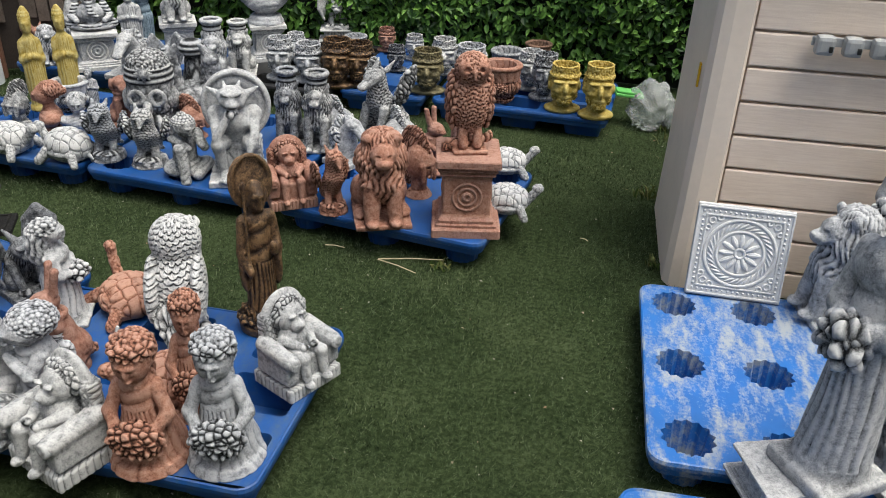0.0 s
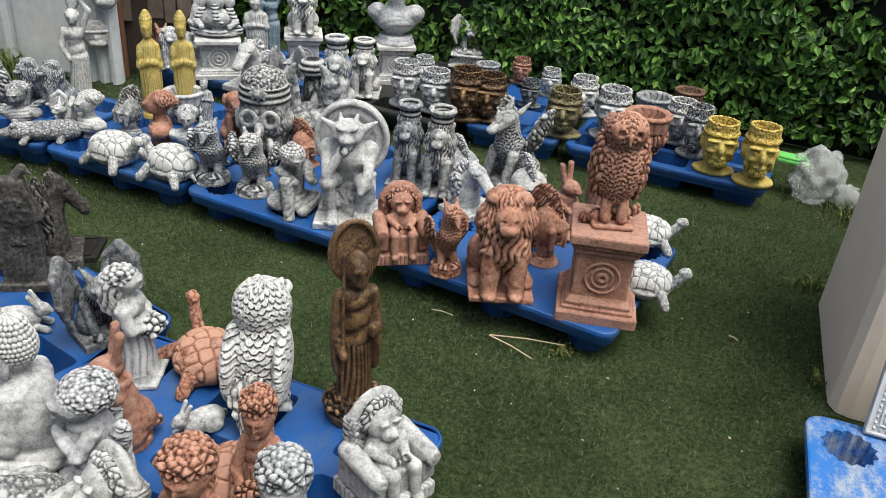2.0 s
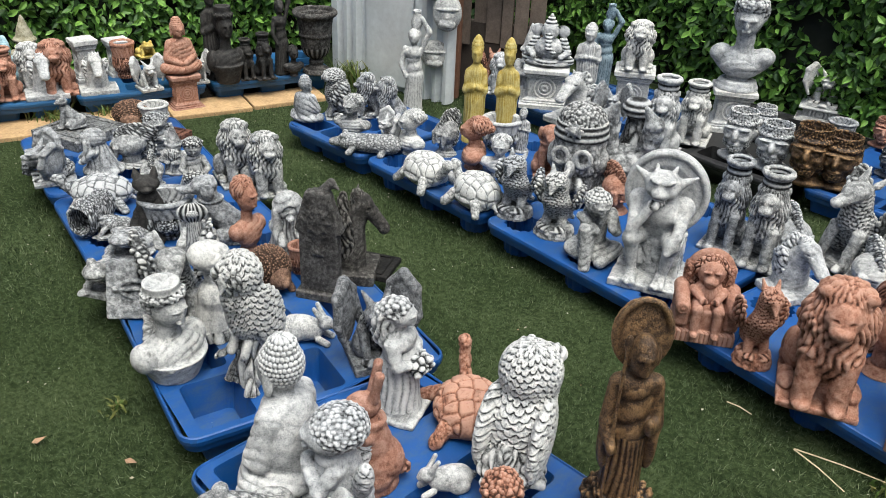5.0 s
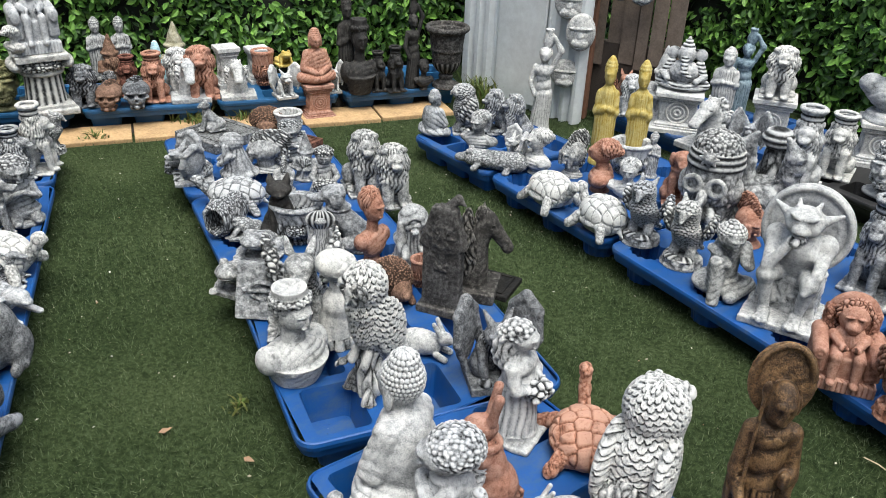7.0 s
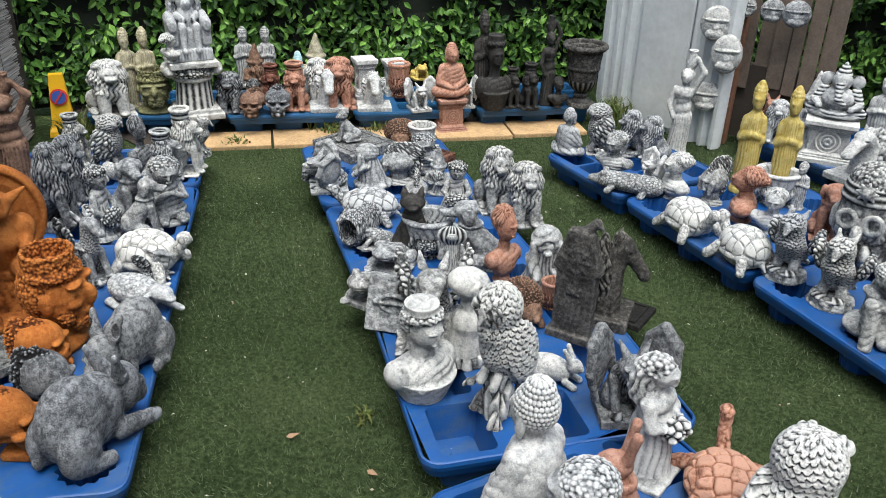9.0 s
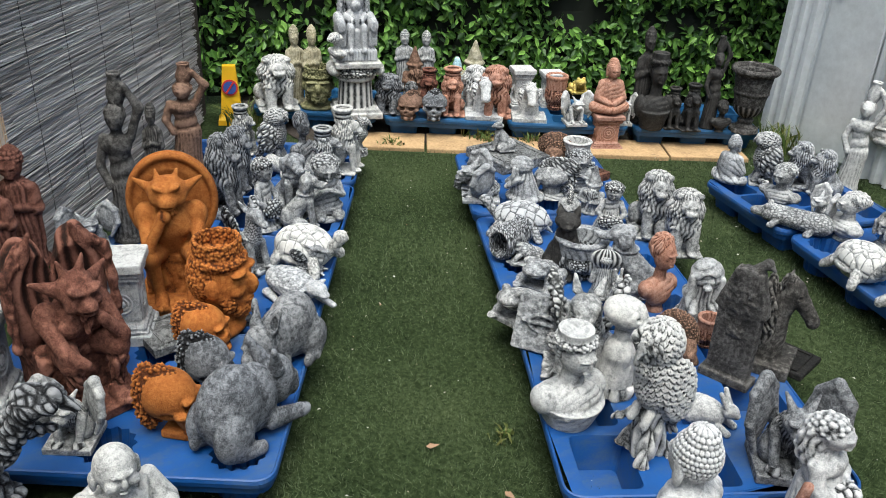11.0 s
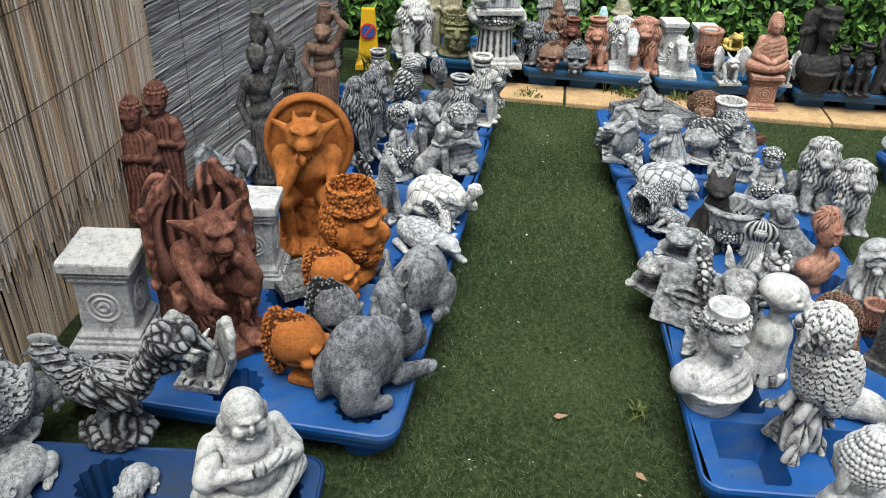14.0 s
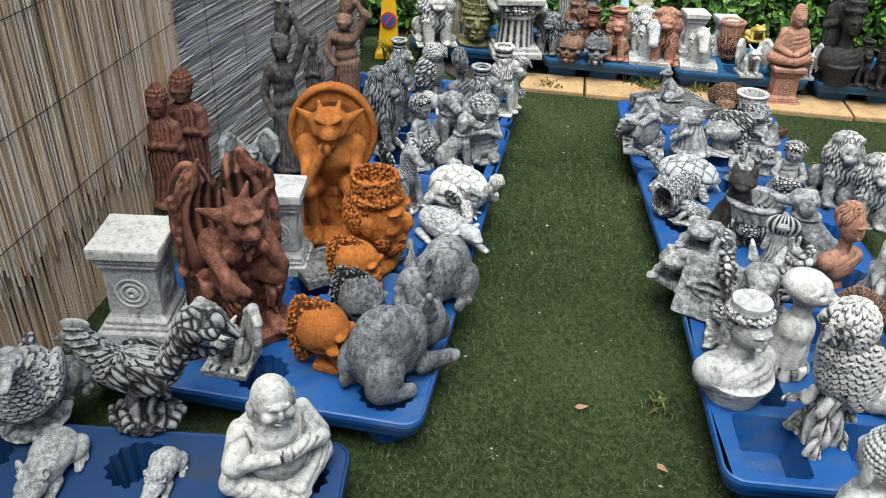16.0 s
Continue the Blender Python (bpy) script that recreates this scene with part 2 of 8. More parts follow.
def round_rect(L, W, r, z, n=5):
    out = []
    for cx, cy, a0 in ((L / 2 - r, W / 2 - r, 0), (-L / 2 + r, W / 2 - r, 90), (-L / 2 + r, -W / 2 + r, 180), (L / 2 - r, -W / 2 + r, 270)):
        for i in range(n + 1):
            a = radians(a0 + 90 * i / n)
            out.append((cx + r * math.cos(a), cy + r * math.sin(a), z))
    return out


def cup_ring(kind, r, z, flute=1.0):
    if kind == "round":
        return [((r + 0.0055 * flute * math.cos(a * 14)) * math.cos(a), (r + 0.0055 * flute * math.cos(a * 14)) * math.sin(a), z) for a in (2 * math.pi * i / 56 for i in range(56))]
    return round_rect(r * 2.3, r * 1.75, 0.02, z, 3)


DECK = 0.12


def pallet(cx, cy, L, W, turn, mat="pallet_blue", kind="round", label="blue plastic nestable pallet lying on artificial grass"):
    top = empty("pallet", pose(cx, cy, 0, 0, 0, turn), label, "pallet", "plastic pallets")
    bm = bmesh.new()
    r, edge = (0.092, 0.128) if kind == "square" and min(L, W) > 0.6 else (0.072, 0.105)
    ax, ay = L / 2 - edge, W / 2 - edge
    spots = [(sx * ax, sy * ay) for sx in (-1, 0, 1) for sy in (-1, 0, 1)]
    cutx, cuty = (-L / 2, -ax / 2, ax / 2, L / 2), (-W / 2, -ay / 2, ay / 2, W / 2)

    def inside(px, py):
        """Keeps a point of the outline within the rounded corners."""
        q = 0.045
        ex, ey = abs(px) - (L / 2 - q), abs(py) - (W / 2 - q)
        if ex > 0 and ey > 0:
            f = q / max(math.hypot(ex, ey), 1e-6)
            if f < 1:
                px, py = math.copysign(L / 2 - q + ex * f, px), math.copysign(W / 2 - q + ey * f, py)
        return px, py

    for i, sx in enumerate((-ax, 0, ax)):
        for j, sy in enumerate((-ay, 0, ay)):
            hole = cup_ring(kind, r, DECK)
            x0, x1, y0, y1 = cutx[i] - sx, cutx[i + 1] - sx, cuty[j] - sy, cuty[j + 1] - sy
            angles = [math.atan2(cy_, cx_) for cx_ in (x0, x1) for cy_ in (y0, y1)]
            outer = []
            for hx, hy, _ in hole:
                k = min((x1 if hx > 0 else x0) / hx if abs(hx) > 1e-9 else 1e9, (y1 if hy > 0 else y0) / hy if abs(hy) > 1e-9 else 1e9)
                outer.append([hx * k, hy * k])
            for cx_ in (x0, x1):
                for cy_ in (y0, y1):
                    near = min(range(len(outer)), key=lambda q: math.hypot(outer[q][0] - cx_, outer[q][1] - cy_))
                    outer[near] = [cx_, cy_]
            a = [bm.verts.new((hx + sx, hy + sy, DECK)) for hx, hy, _ in hole]
            d = [bm.verts.new((*inside(px + sx, py + sy), DECK)) for px, py in outer]
            for q in range(len(a)):
                w = (q + 1) % len(a)
                bm.faces.new((a[q], d[q], d[w], a[w]))
    rim = [round_rect(L, W, 0.045, DECK), round_rect(L + 0.006, W + 0.006, 0.048, DECK + 0.004), round_rect(L + 0.016, W + 0.016, 0.053, DECK + 0.002),
           round_rect(L + 0.022, W + 0.022, 0.055, DECK - 0.008), round_rect(L + 0.018, W + 0.018, 0.053, DECK - 0.022), round_rect(L + 0.006, W + 0.006, 0.05, DECK - 0.026),
           round_rect(L - 0.004, W - 0.004, 0.045, DECK - 0.050), round_rect(L - 0.03, W - 0.03, 0.04, DECK - 0.050)]
    loft(bm, rim, cap=False)
    bmesh.ops.remove_doubles(bm, verts=bm.verts, dist=0.0003)
    part("deck", bm, mat, top)
    me = None
    for sx, sy in spots:
        if me is None:
            bm = bmesh.new()
            depth = [(r, DECK), (r * 0.985, DECK - 0.006), (r * 0.84, 0.03), (r * 0.80, 0.012)]
            loft(bm, [cup_ring(kind, q, z) for q, z in depth] + [cup_ring(kind, r * 0.02, 0.010, 0.0)], cap=False)
            loft(bm, [cup_ring(kind, q, z, 0.4) for q, z in ((r * 1.12, DECK - 0.006), (r * 1.06, DECK - 0.03), (r * 0.88, 0.0))], lid=False)
            foot = part("foot", bm, mat, top)
            me = foot.data
        else:
            foot = new("foot", me)
            foot.parent = top
        foot.location = (sx, sy, 0)
    return top


def strip(a, b, depth, side=1):
    """Centre, length and turn of a pallet whose front edge runs from a to b; depth lies to its left for side 1."""
    a, b = Vector(a), Vector(b)
    d = (b - a)
    n = Vector((-d.y, d.x)).normalized() * side
    c = (a + b) / 2 + n * depth / 2
    return c.x, c.y, d.length - 0.03, depth - 0.02, math.degrees(math.atan2(d.y, d.x))


# ---- ground and surroundings ----
def ground_z(x, y):
    return 0.0


bm = bmesh.new()
bmesh.ops.create_grid(bm, x_segments=60, y_segments=60, size=1.0, matrix=Matrix.Translation((-1.6, 2.6, -0.004)) @ Matrix.Diagonal((3.6, 3.6, 1, 1)))
for v in bm.verts:
    v.co.z += 0.006 * (noise.noise(v.co * 1.6) + 0.4 * noise.noise(v.co * 5))
far = [bm.verts.new(q) for q in ((-60, -60, -0.03), (60, -60, -0.03), (60, 60, -0.03), (-60, 60, -0.03))]
bm.faces.new(far)
tagged(part("ground", bm, "turf"), "dark green worn artificial grass ground", "ground", kind="structure")

rng = np.random.default_rng(5)


def scatter(name, n, make, mat, label, category, kind="stuff", parent=None):
    """Joins n small pieces, each (verts, faces), into one mesh."""
    V, F, k = [], [], 0
    for i in range(n):
        v, f = make(i)
        V.extend(v)
        F.extend([tuple(j + k for j in q) for q in f])
        k += len(v)
    ob = new(name, mesh_of(name, V, F, mat))
    ob.parent = parent
    return tagged(ob, label, category, kind=kind)


# short fibres of the turf
N = 300000
near = rng.random(N) ** 0.8
bx = 1.3 - rng.random(N) * 5.8
by = 0.5 + rng.random(N) * 4.6
ang, hh, ww = rng.random(N) * 2 * np.pi, 0.008 + 0.012 * rng.random(N), 0.0009 + 0.0009 * rng.random(N)
clump = rng.random((420, 420))
clump = 0.5 * clump + 0.5 * (clump + np.roll(clump, 1, 0) + np.roll(clump, 1, 1) + np.roll(clump, (1, 1), (0, 1))) / 4
tuft = clump[((bx + 5.0) / 0.016).astype(int) % 420, ((by + 1.0) / 0.016).astype(int) % 420]
hh *= np.clip(0.25 + 1.7 * (tuft - 0.22), 0.1, 1.5)
lean = 0.010 * rng.standard_normal((N, 2)) + (0.003, -0.004)
vv = np.zeros((N, 3, 3))
for j, s in enumerate((-1, 1)):
    vv[:, j, 0], vv[:, j, 1], vv[:, j, 2] = bx + s * ww * np.cos(ang), by + s * ww * np.sin(ang), -0.008
vv[:, 2, 0], vv[:, 2, 1], vv[:, 2, 2] = bx + lean[:, 0], by + lean[:, 1], hh
me = bpy.data.meshes.new("turf_fibres")
me.from_pydata(vv.reshape(-1, 3), [], np.arange(3 * N).reshape(-1, 3).tolist())
me.materials.append(MATS["blades"])
tagged(new("turf_fibres", me), "short green fibres of the artificial grass", "grass", kind="stuff")


def crumb(i):
    x, y, s, a = 1.2 - 5.4 * rng.random(), 0.8 + 4.0 * rng.random(), 0.0018 + 0.0028 * rng.random() ** 3, rng.random() * 6.3
    c, d = math.cos(a) * s, math.sin(a) * s
    z = 0.010
    return [(x - c * 1.6, y - d * 1.6, z), (x + d, y - c, z + s * 0.5), (x + c * 1.6, y + d * 1.6, z), (x - d, y + c, z), (x, y, z + s)], [(0, 1, 4), (1, 2, 4), (2, 3, 4), (3, 0, 4)]


scatter("litter_crumbs", 700, crumb, "crumbs", "pale crumbs and chips lying in the grass", "litter")


def hedge(name, a, b, height, depth, leaves, label, seed):
    """A clipped hedge from a to b: a near-black sheet painted as the shade between leaves, with a skin of many small
    leaves, uneven in depth.
    """
    g = np.random.default_rng(seed)
    a, b = Vector((*a, 0)), Vector((*b, 0))
    d = (b - a)
    u = d.normalized()
    n = Vector((u.y, -u.x, 0))  # faces the yard
    thing = empty(name, pose(0, 0, 0), label, "hedge")
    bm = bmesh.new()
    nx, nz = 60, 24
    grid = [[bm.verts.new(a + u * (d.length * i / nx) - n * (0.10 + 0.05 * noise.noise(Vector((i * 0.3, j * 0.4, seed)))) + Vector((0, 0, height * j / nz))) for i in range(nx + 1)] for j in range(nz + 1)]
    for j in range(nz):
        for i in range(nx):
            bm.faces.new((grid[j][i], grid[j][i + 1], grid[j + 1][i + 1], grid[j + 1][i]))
    part("shade_sheet", bm, "hedge_gap_shade", thing)
    V = np.zeros((leaves, 6, 3))
    s, h = g.random(leaves) * d.length, 0.06 + g.random(leaves) * (height - 0.06)
    lump = np.array([noise.noise(Vector((x * 2.3, z * 2.6, seed * 3.1))) + 0.6 * noise.noise(Vector((x * 6.0, z * 6.5, seed))) for x, z in zip(s, h)])
    out = 0.09 * lump + 0.10 * (g.random(leaves) - 0.75)
    keep = lump + 0.25 * g.standard_normal(leaves) > -0.42
    U, Nn, Z = np.array(u), np.array(n), np.array((0, 0, 1.0))
    c = np.array(a) + s[:, None] * U + out[:, None] * Nn + h[:, None] * Z
    nor = Nn + 0.75 * g.standard_normal((leaves, 3)) + 0.55 * Z
    nor /= np.linalg.norm(nor, axis=1)[:, None]
    tip = -0.7 * Z + 0.8 * g.standard_normal((leaves, 3)) + 0.3 * Nn
    tip -= (tip * nor).sum(1)[:, None] * nor
    tip /= np.linalg.norm(tip, axis=1)[:, None]
    side = np.cross(nor, tip)
    size = (0.020 + 0.016 * g.random(leaves))[:, None]
    V[:, 0] = c - tip * size
    V[:, 1] = c - tip * size * 0.25 + side * size * 0.55 + nor * size * 0.18
    V[:, 2] = c + tip * size * 0.45 + side * size * 0.45 + nor * size * 0.10
    V[:, 3] = c + tip * size * 1.15 - nor * size * 0.12
    V[:, 4] = c + tip * size * 0.45 - side * size * 0.45 + nor * size * 0.10
    V[:, 5] = c - tip * size * 0.25 - side * size * 0.55 + nor * size * 0.18
    V = V[keep]
    k = 6 * np.arange(len(V))[:, None]
    F = np.concatenate([k + np.array(q) for q in ((0, 1, 2, 3), (0, 3, 4, 5))])
    me = bpy.data.meshes.new("foliage")
    me.from_pydata(V.reshape(-1, 3), [], F.tolist())
    me.materials.append(MATS["leaves"])
    ob = new("foliage", me)
    ob.parent = thing
    tagged(ob, "dense small bright and dark green leaves", kind="stuff")


hedge("hedge", (-4.347, 5.888), (2.462, 5.294), 2.3, 0.4, 42000, "tall dense clipped green hedge behind the head planters", 3)
hedge("hedge", (-5.372, 0.775), (-4.316, 4.863), 2.0, 0.4, 24000, "tall dense green hedge behind the far pallets", 8)

# bare soil strip under the far hedge
bm = bmesh.new()
vs = [bm.verts.new(q) for q in ((-4.401, 1.612, 0.006), (-3.745, 3.962, 0.006), (-4.363, 4.478, 0.006), (-5.388, 1.311, 0.006))]
bm.faces.new(vs)
tagged(part("soil_strip", bm, "soil"), "dark bare soil strip under the far hedge", "soil", kind="structure")

# unseen board fences added behind the viewer to block low sky light
for name, a, d in (("light_block_south", (-0.6, -1.9), (3.0, -1.9)), ("light_block_east", (3.0, -1.9), (3.0, 5.0)), ("light_block_corner", (-0.6, -1.9), (-0.62, -0.72))):
    a, d = Vector(a), Vector(d)
    fence = empty(name, pose(a.x, a.y, 0, 0, 0, math.degrees(math.atan2(d.y - a.y, d.x - a.x))), "unseen weathered brown board fence added to block low light", "fence", kind="structure")
    count = max(3, int((d - a).length / 0.2))
    wide = (d - a).length / count
    for i in range(count):
        bm = bmesh.new()
        box(bm, (i + 0.5) * wide, 0.012 * (i % 2), 1.1, wide + 0.01, 0.02, 2.2, 0.003)
        part("plank", bm, "old_wood", fence)

# sandstone edging slabs
pave = empty("pavement", pose(0, 0, 0), "orange sandstone paving edging along the turf", "pavement", kind="structure")
a0, a1 = Vector((-4.238, 1.808)), Vector((-3.503, 3.962))
n = (a1 - a0).normalized()
side = Vector((-n.y, n.x))
count, at = 5, 0.0
for i in range(count):
    ln = (a1 - a0).length / count
    bm = bmesh.new()
    box(bm, 0, 0, 0, ln - 0.012, 0.245 + 0.02 * (i % 2), 0.03, 0.006)
    for v in bm.verts:
        v.co += Vector((noise.noise(v.co * 9 + Vector((i, 0, 0))), noise.noise(v.co * 9 + Vector((0, i, 0))), 0)) * 0.006
    slab = part("slab", bm, "sandstone", pave)
    c = a0 + n * ln * (i + 0.5) + side * 0.13
    slab.matrix_basis = pose(c.x, c.y, 0.004, 0, 0, math.degrees(math.atan2(n.y, n.x)) + 0.6 * (i % 3 - 1))

# cream resin storage shed with a dark lid
shed = empty("storage_shed", pose(0.854, 3.003, 0), "cream resin garden storage shed with moulded wood-grain boards", "shed")
bm = bmesh.new()
box(bm, 0.62, 0.36, 0.61, 1.16, 0.66, 1.22)
part("body", bm, "cream", shed)
zs = [0.0, 0.115, 0.245, 0.376, 0.51, 0.635, 0.755, 0.876, 0.997, 1.118, 1.22]
for z0, z1 in zip(zs, zs[1:]):
    bm = bmesh.new()
    box(bm, 0.63, 0.018, (z0 + z1) / 2, 1.0, 0.028, z1 - z0 - 0.009, 0.006)
    part("board", bm, "boards", shed)
bm = bmesh.new()
ring = [(0.0, 0.10), (0.002, 0.05), (0.02, 0.012), (0.055, 0.0), (0.115, -0.004), (0.125, 0.006), (0.125, 0.03), (0.06, 0.06), (0.05, 0.70), (0.0, 0.70)]
loft(bm, [[(x * k + dx, y, z) for x, y in ring] for z, k, dx in ((0.0, 1.12, -0.014), (0.3, 1.05, -0.006), (0.7, 1.0, 0), (1.22, 0.96, 0.004))])
part("corner_post", bm, "cream", shed, "smooth rounded cream corner post")
bm = bmesh.new()
box(bm, 0.62, 0.36, 1.25, 1.26, 0.78, 0.07, 0.02)
part("lid", bm, "dark_lid", shed, "black plastic lid")
bm = bmesh.new()
box(bm, 0.016, 0.25, 1.13, 0.03, 0.05, 0.07, 0.008)
part("hinge", bm, "grey_meter", shed, "grey lid hinge")
bm = bmesh.new()
box(bm, -0.004, 0.13, 0.80, 0.006, 0.02, 0.085)
part("sticker", bm, "sign_yellow", shed, "small faded yellow sticker")

# row of grey hasps on the shed wall
hasp = empty("hasp_row", pose(1.158, 2.985, 0.985), "row of weathered grey metal latch boxes screwed to the shed wall", "latch")
bm = bmesh.new()
box(bm, 0.25, -0.004, 0, 0.50, 0.012, 0.03, 0.003)
part("back_plate", bm, "grey_meter", hasp)
for i in range(5):
    bm = bmesh.new()
    box(bm, 0.035 + 0.085 * i, -0.03, -0.005, 0.058, 0.05, 0.062, 0.014)
    ob = part("latch_box", bm, "grey_meter", hasp)
    bm = bmesh.new()
    box(bm, 0.05 + 0.085 * i, -0.058, -0.012, 0.012, 0.012, 0.02, 0.004)
    part("catch", bm, "black_iron", ob)

# corrugated metal shed, plank wall and post
mshed = empty("metal_shed", pose(-3.857, 4.338, 0, 0, 0, 8.5), "light grey corrugated metal shed with plain door panel", "shed")
bm = bmesh.new()
prof = []
x = 0.0
while x < 0.84:
    ridge = 0.034 if (x < 0.22 or x > 0.62) else 0.012
    for dx, dy in ((0, 0), (0.018, ridge), (0.04, ridge), (0.058, 0)):
        prof.append((x + dx, -dy))
    x += 0.075
rows = [[bm.verts.new((px, py, z)) for px, py in prof] for z in (0.0, 2.2)]
back = [[bm.verts.new((px, py + 0.02, z)) for px, py in prof] for z in (0.0, 2.2)]
for r0, r1 in (rows, back[::-1]):
    for i in range(len(prof) - 1):
        bm.faces.new((r0[i], r0[i + 1], r1[i + 1], r1[i]))
part("front_sheet", bm, "zinc", mshed)
bm = bmesh.new()
box(bm, 0.44, -0.026, 1.10, 0.34, 0.02, 2.12, 0.004)
door = part("door", bm, "zinc", mshed, "smooth galvanised door panel")
bm = bmesh.new()
box(bm, 0.33, -0.04, 0.93, 0.035, 0.03, 0.055, 0.004)
part("bolt", bm, "black_iron", door, "black door bolt")
bm = bmesh.new()
box(bm, -0.02, 0.6, 1.1, 0.03, 1.2, 2.2)
part("side_sheet", bm, "zinc", mshed)
bm = bmesh.new()
box(bm, 0.86, 0.02, 1.1, 0.03, 0.06, 2.2, 0.004)
part("corner_trim", bm, "zinc", mshed)

plank_wall = empty("plank_wall", pose(-3.072, 4.611, 0, 0, 0, 22), "weathered grey-brown vertical plank panel on a post", "fence")
bm = bmesh.new()
box(bm, 0.0, -0.03, 0.55, 0.055, 0.05, 1.9 - 0.8, 0.004)
part("post", bm, "red_wood", plank_wall, "reddish wooden post")
# old zinc sheet; its shade is painted in with the dark soil colour
bm = bmesh.new()
box(bm, 0.25, 0.03, 0.25, 0.50, 0.02, 0.42)
part("lower_sheet", bm, "soil", plank_wall, "old zinc sheet below the planks with shade painted in")
for i in range(6):
    bm = bmesh.new()
    w = 0.066 + 0.012 * ((i * 7) % 3)
    box(bm, 0.04 + 0.085 * i, 0.012 * ((i * 3) % 4), 1.16 + 0.02 * ((i * 5) % 3), w, 0.02, 1.66, 0.003)
    part("plank", bm, "old_wood", plank_wall)
bm = bmesh.new()
box(bm, 0.25, 0.055, 0.42, 0.52, 0.03, 0.09, 0.003)
part("rail", bm, "old_wood", plank_wall)

# reed and twig screens on the long side
def tube(p0, p1, r, n=5, bend=0.0):
    p0, p1 = Vector(p0), Vector(p1)
    d = (p1 - p0).normalized()
    s = d.orthogonal().normalized()
    q = d.cross(s)
    mid = (p0 + p1) / 2 + s * bend
    V = [c + (s * math.cos(a) + q * math.sin(a)) * r * k for c, k in ((p0, 1), (mid, 0.95), (p1, 0.8)) for a in (2 * math.pi * i / n for i in range(n))]
    F = [(j * n + i, j * n + (i + 1) % n, (j + 1) * n + (i + 1) % n, (j + 1) * n + i) for j in range(2) for i in range(n)] + [tuple(range(2 * n, 3 * n))]
    return V, F


fa, fb = Vector((-0.625, -0.594)), Vector((-3.224, 0.312))
fd = (fb - fa).normalized()
fn = Vector((-fd.y, fd.x))
if fn.y < 0:
    fn = -fn
screen = empty("reed_screen", pose(0, 0, 0), "brown split-reed screen with loose hanging lower ends", "screen")


def reed(i):
    s = (fb - fa).length * (i + random.uniform(-0.6, 0.6)) / 1150
    layer = i % 2
    p = fa + fd * s + fn * (0.012 * layer + random.uniform(-0.003, 0.003))
    low = random.choice((0.30, 0.33, 0.36, 0.40)) + random.uniform(-0.05, 0.04) if layer else 0.0
    tilt = random.gauss(0, 0.012) - 0.03
    return tube((p.x, p.y, low), (p.x + fd.x * tilt * 2, p.y + fd.y * tilt * 2, 2.0), random.uniform(0.0022, 0.0042), 5, random.uniform(-0.006, 0.006))


scatter("reeds", 1150, reed, "reeds", "", "", "stuff", screen)
for k in range(6):
    z = 0.42 + 0.27 * k
    V, F = tube((fa.x + fn.x * 0.02, fa.y + fn.y * 0.02, z), (fb.x + fn.x * 0.02, fb.y + fn.y * 0.02, z + 0.01), 0.0015, 4)
    ob = new("binding_wire", mesh_of("binding_wire", V, F, "wire"))
    ob.parent = screen

ga, gb = Vector((-3.014, 0.212)), Vector((-4.767, 1.093))
gd = (gb - ga).normalized()
gn = Vector((-gd.y, gd.x))
if gn.y < 0:
    gn = -gn
screen2 = empty("twig_screen", pose(0, 0, 0), "grey weathered willow twig screen woven horizontally", "screen")


def twig(i):
    z = 0.02 + 1.85 * i / 5200 + random.uniform(-0.01, 0.01)
    ln = random.uniform(0.5, 1.3)
    s = random.uniform(-0.1, (gb - ga).length - 0.35)
    e = min(s + ln, (gb - ga).length + random.uniform(0.0, 0.09))
    p, q = ga + gd * s + gn * random.uniform(-0.006, 0.012), ga + gd * e + gn * random.uniform(-0.006, 0.012)
    return tube((p.x, p.y, z), (q.x, q.y, z + random.gauss(0, 0.022)), random.uniform(0.0018, 0.0034), 4, random.gauss(0, 0.006))


scatter("brushwood", 5200, twig, "twigs", "", "", "stuff", screen2)
for k in range(8):
    p = ga + gd * (0.15 + 0.28 * k) + gn * 0.014
    V, F = tube((p.x, p.y, 0.1), (p.x, p.y, 1.9), 0.0016, 4)
    ob = new("binding_wire", mesh_of("binding_wire", V, F, "wire"))
    ob.parent = screen2
# dark sheets added behind both screens, painting their gaps as shade
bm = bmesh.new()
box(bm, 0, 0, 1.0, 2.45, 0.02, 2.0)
ob = part("shade_backing", bm, "soil", screen2)
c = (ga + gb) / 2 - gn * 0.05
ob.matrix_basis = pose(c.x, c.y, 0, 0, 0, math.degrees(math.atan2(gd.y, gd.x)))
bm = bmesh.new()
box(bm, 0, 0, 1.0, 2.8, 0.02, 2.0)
ob = part("shade_backing", bm, "soil", screen)
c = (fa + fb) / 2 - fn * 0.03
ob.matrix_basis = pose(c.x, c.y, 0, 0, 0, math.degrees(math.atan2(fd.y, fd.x)))

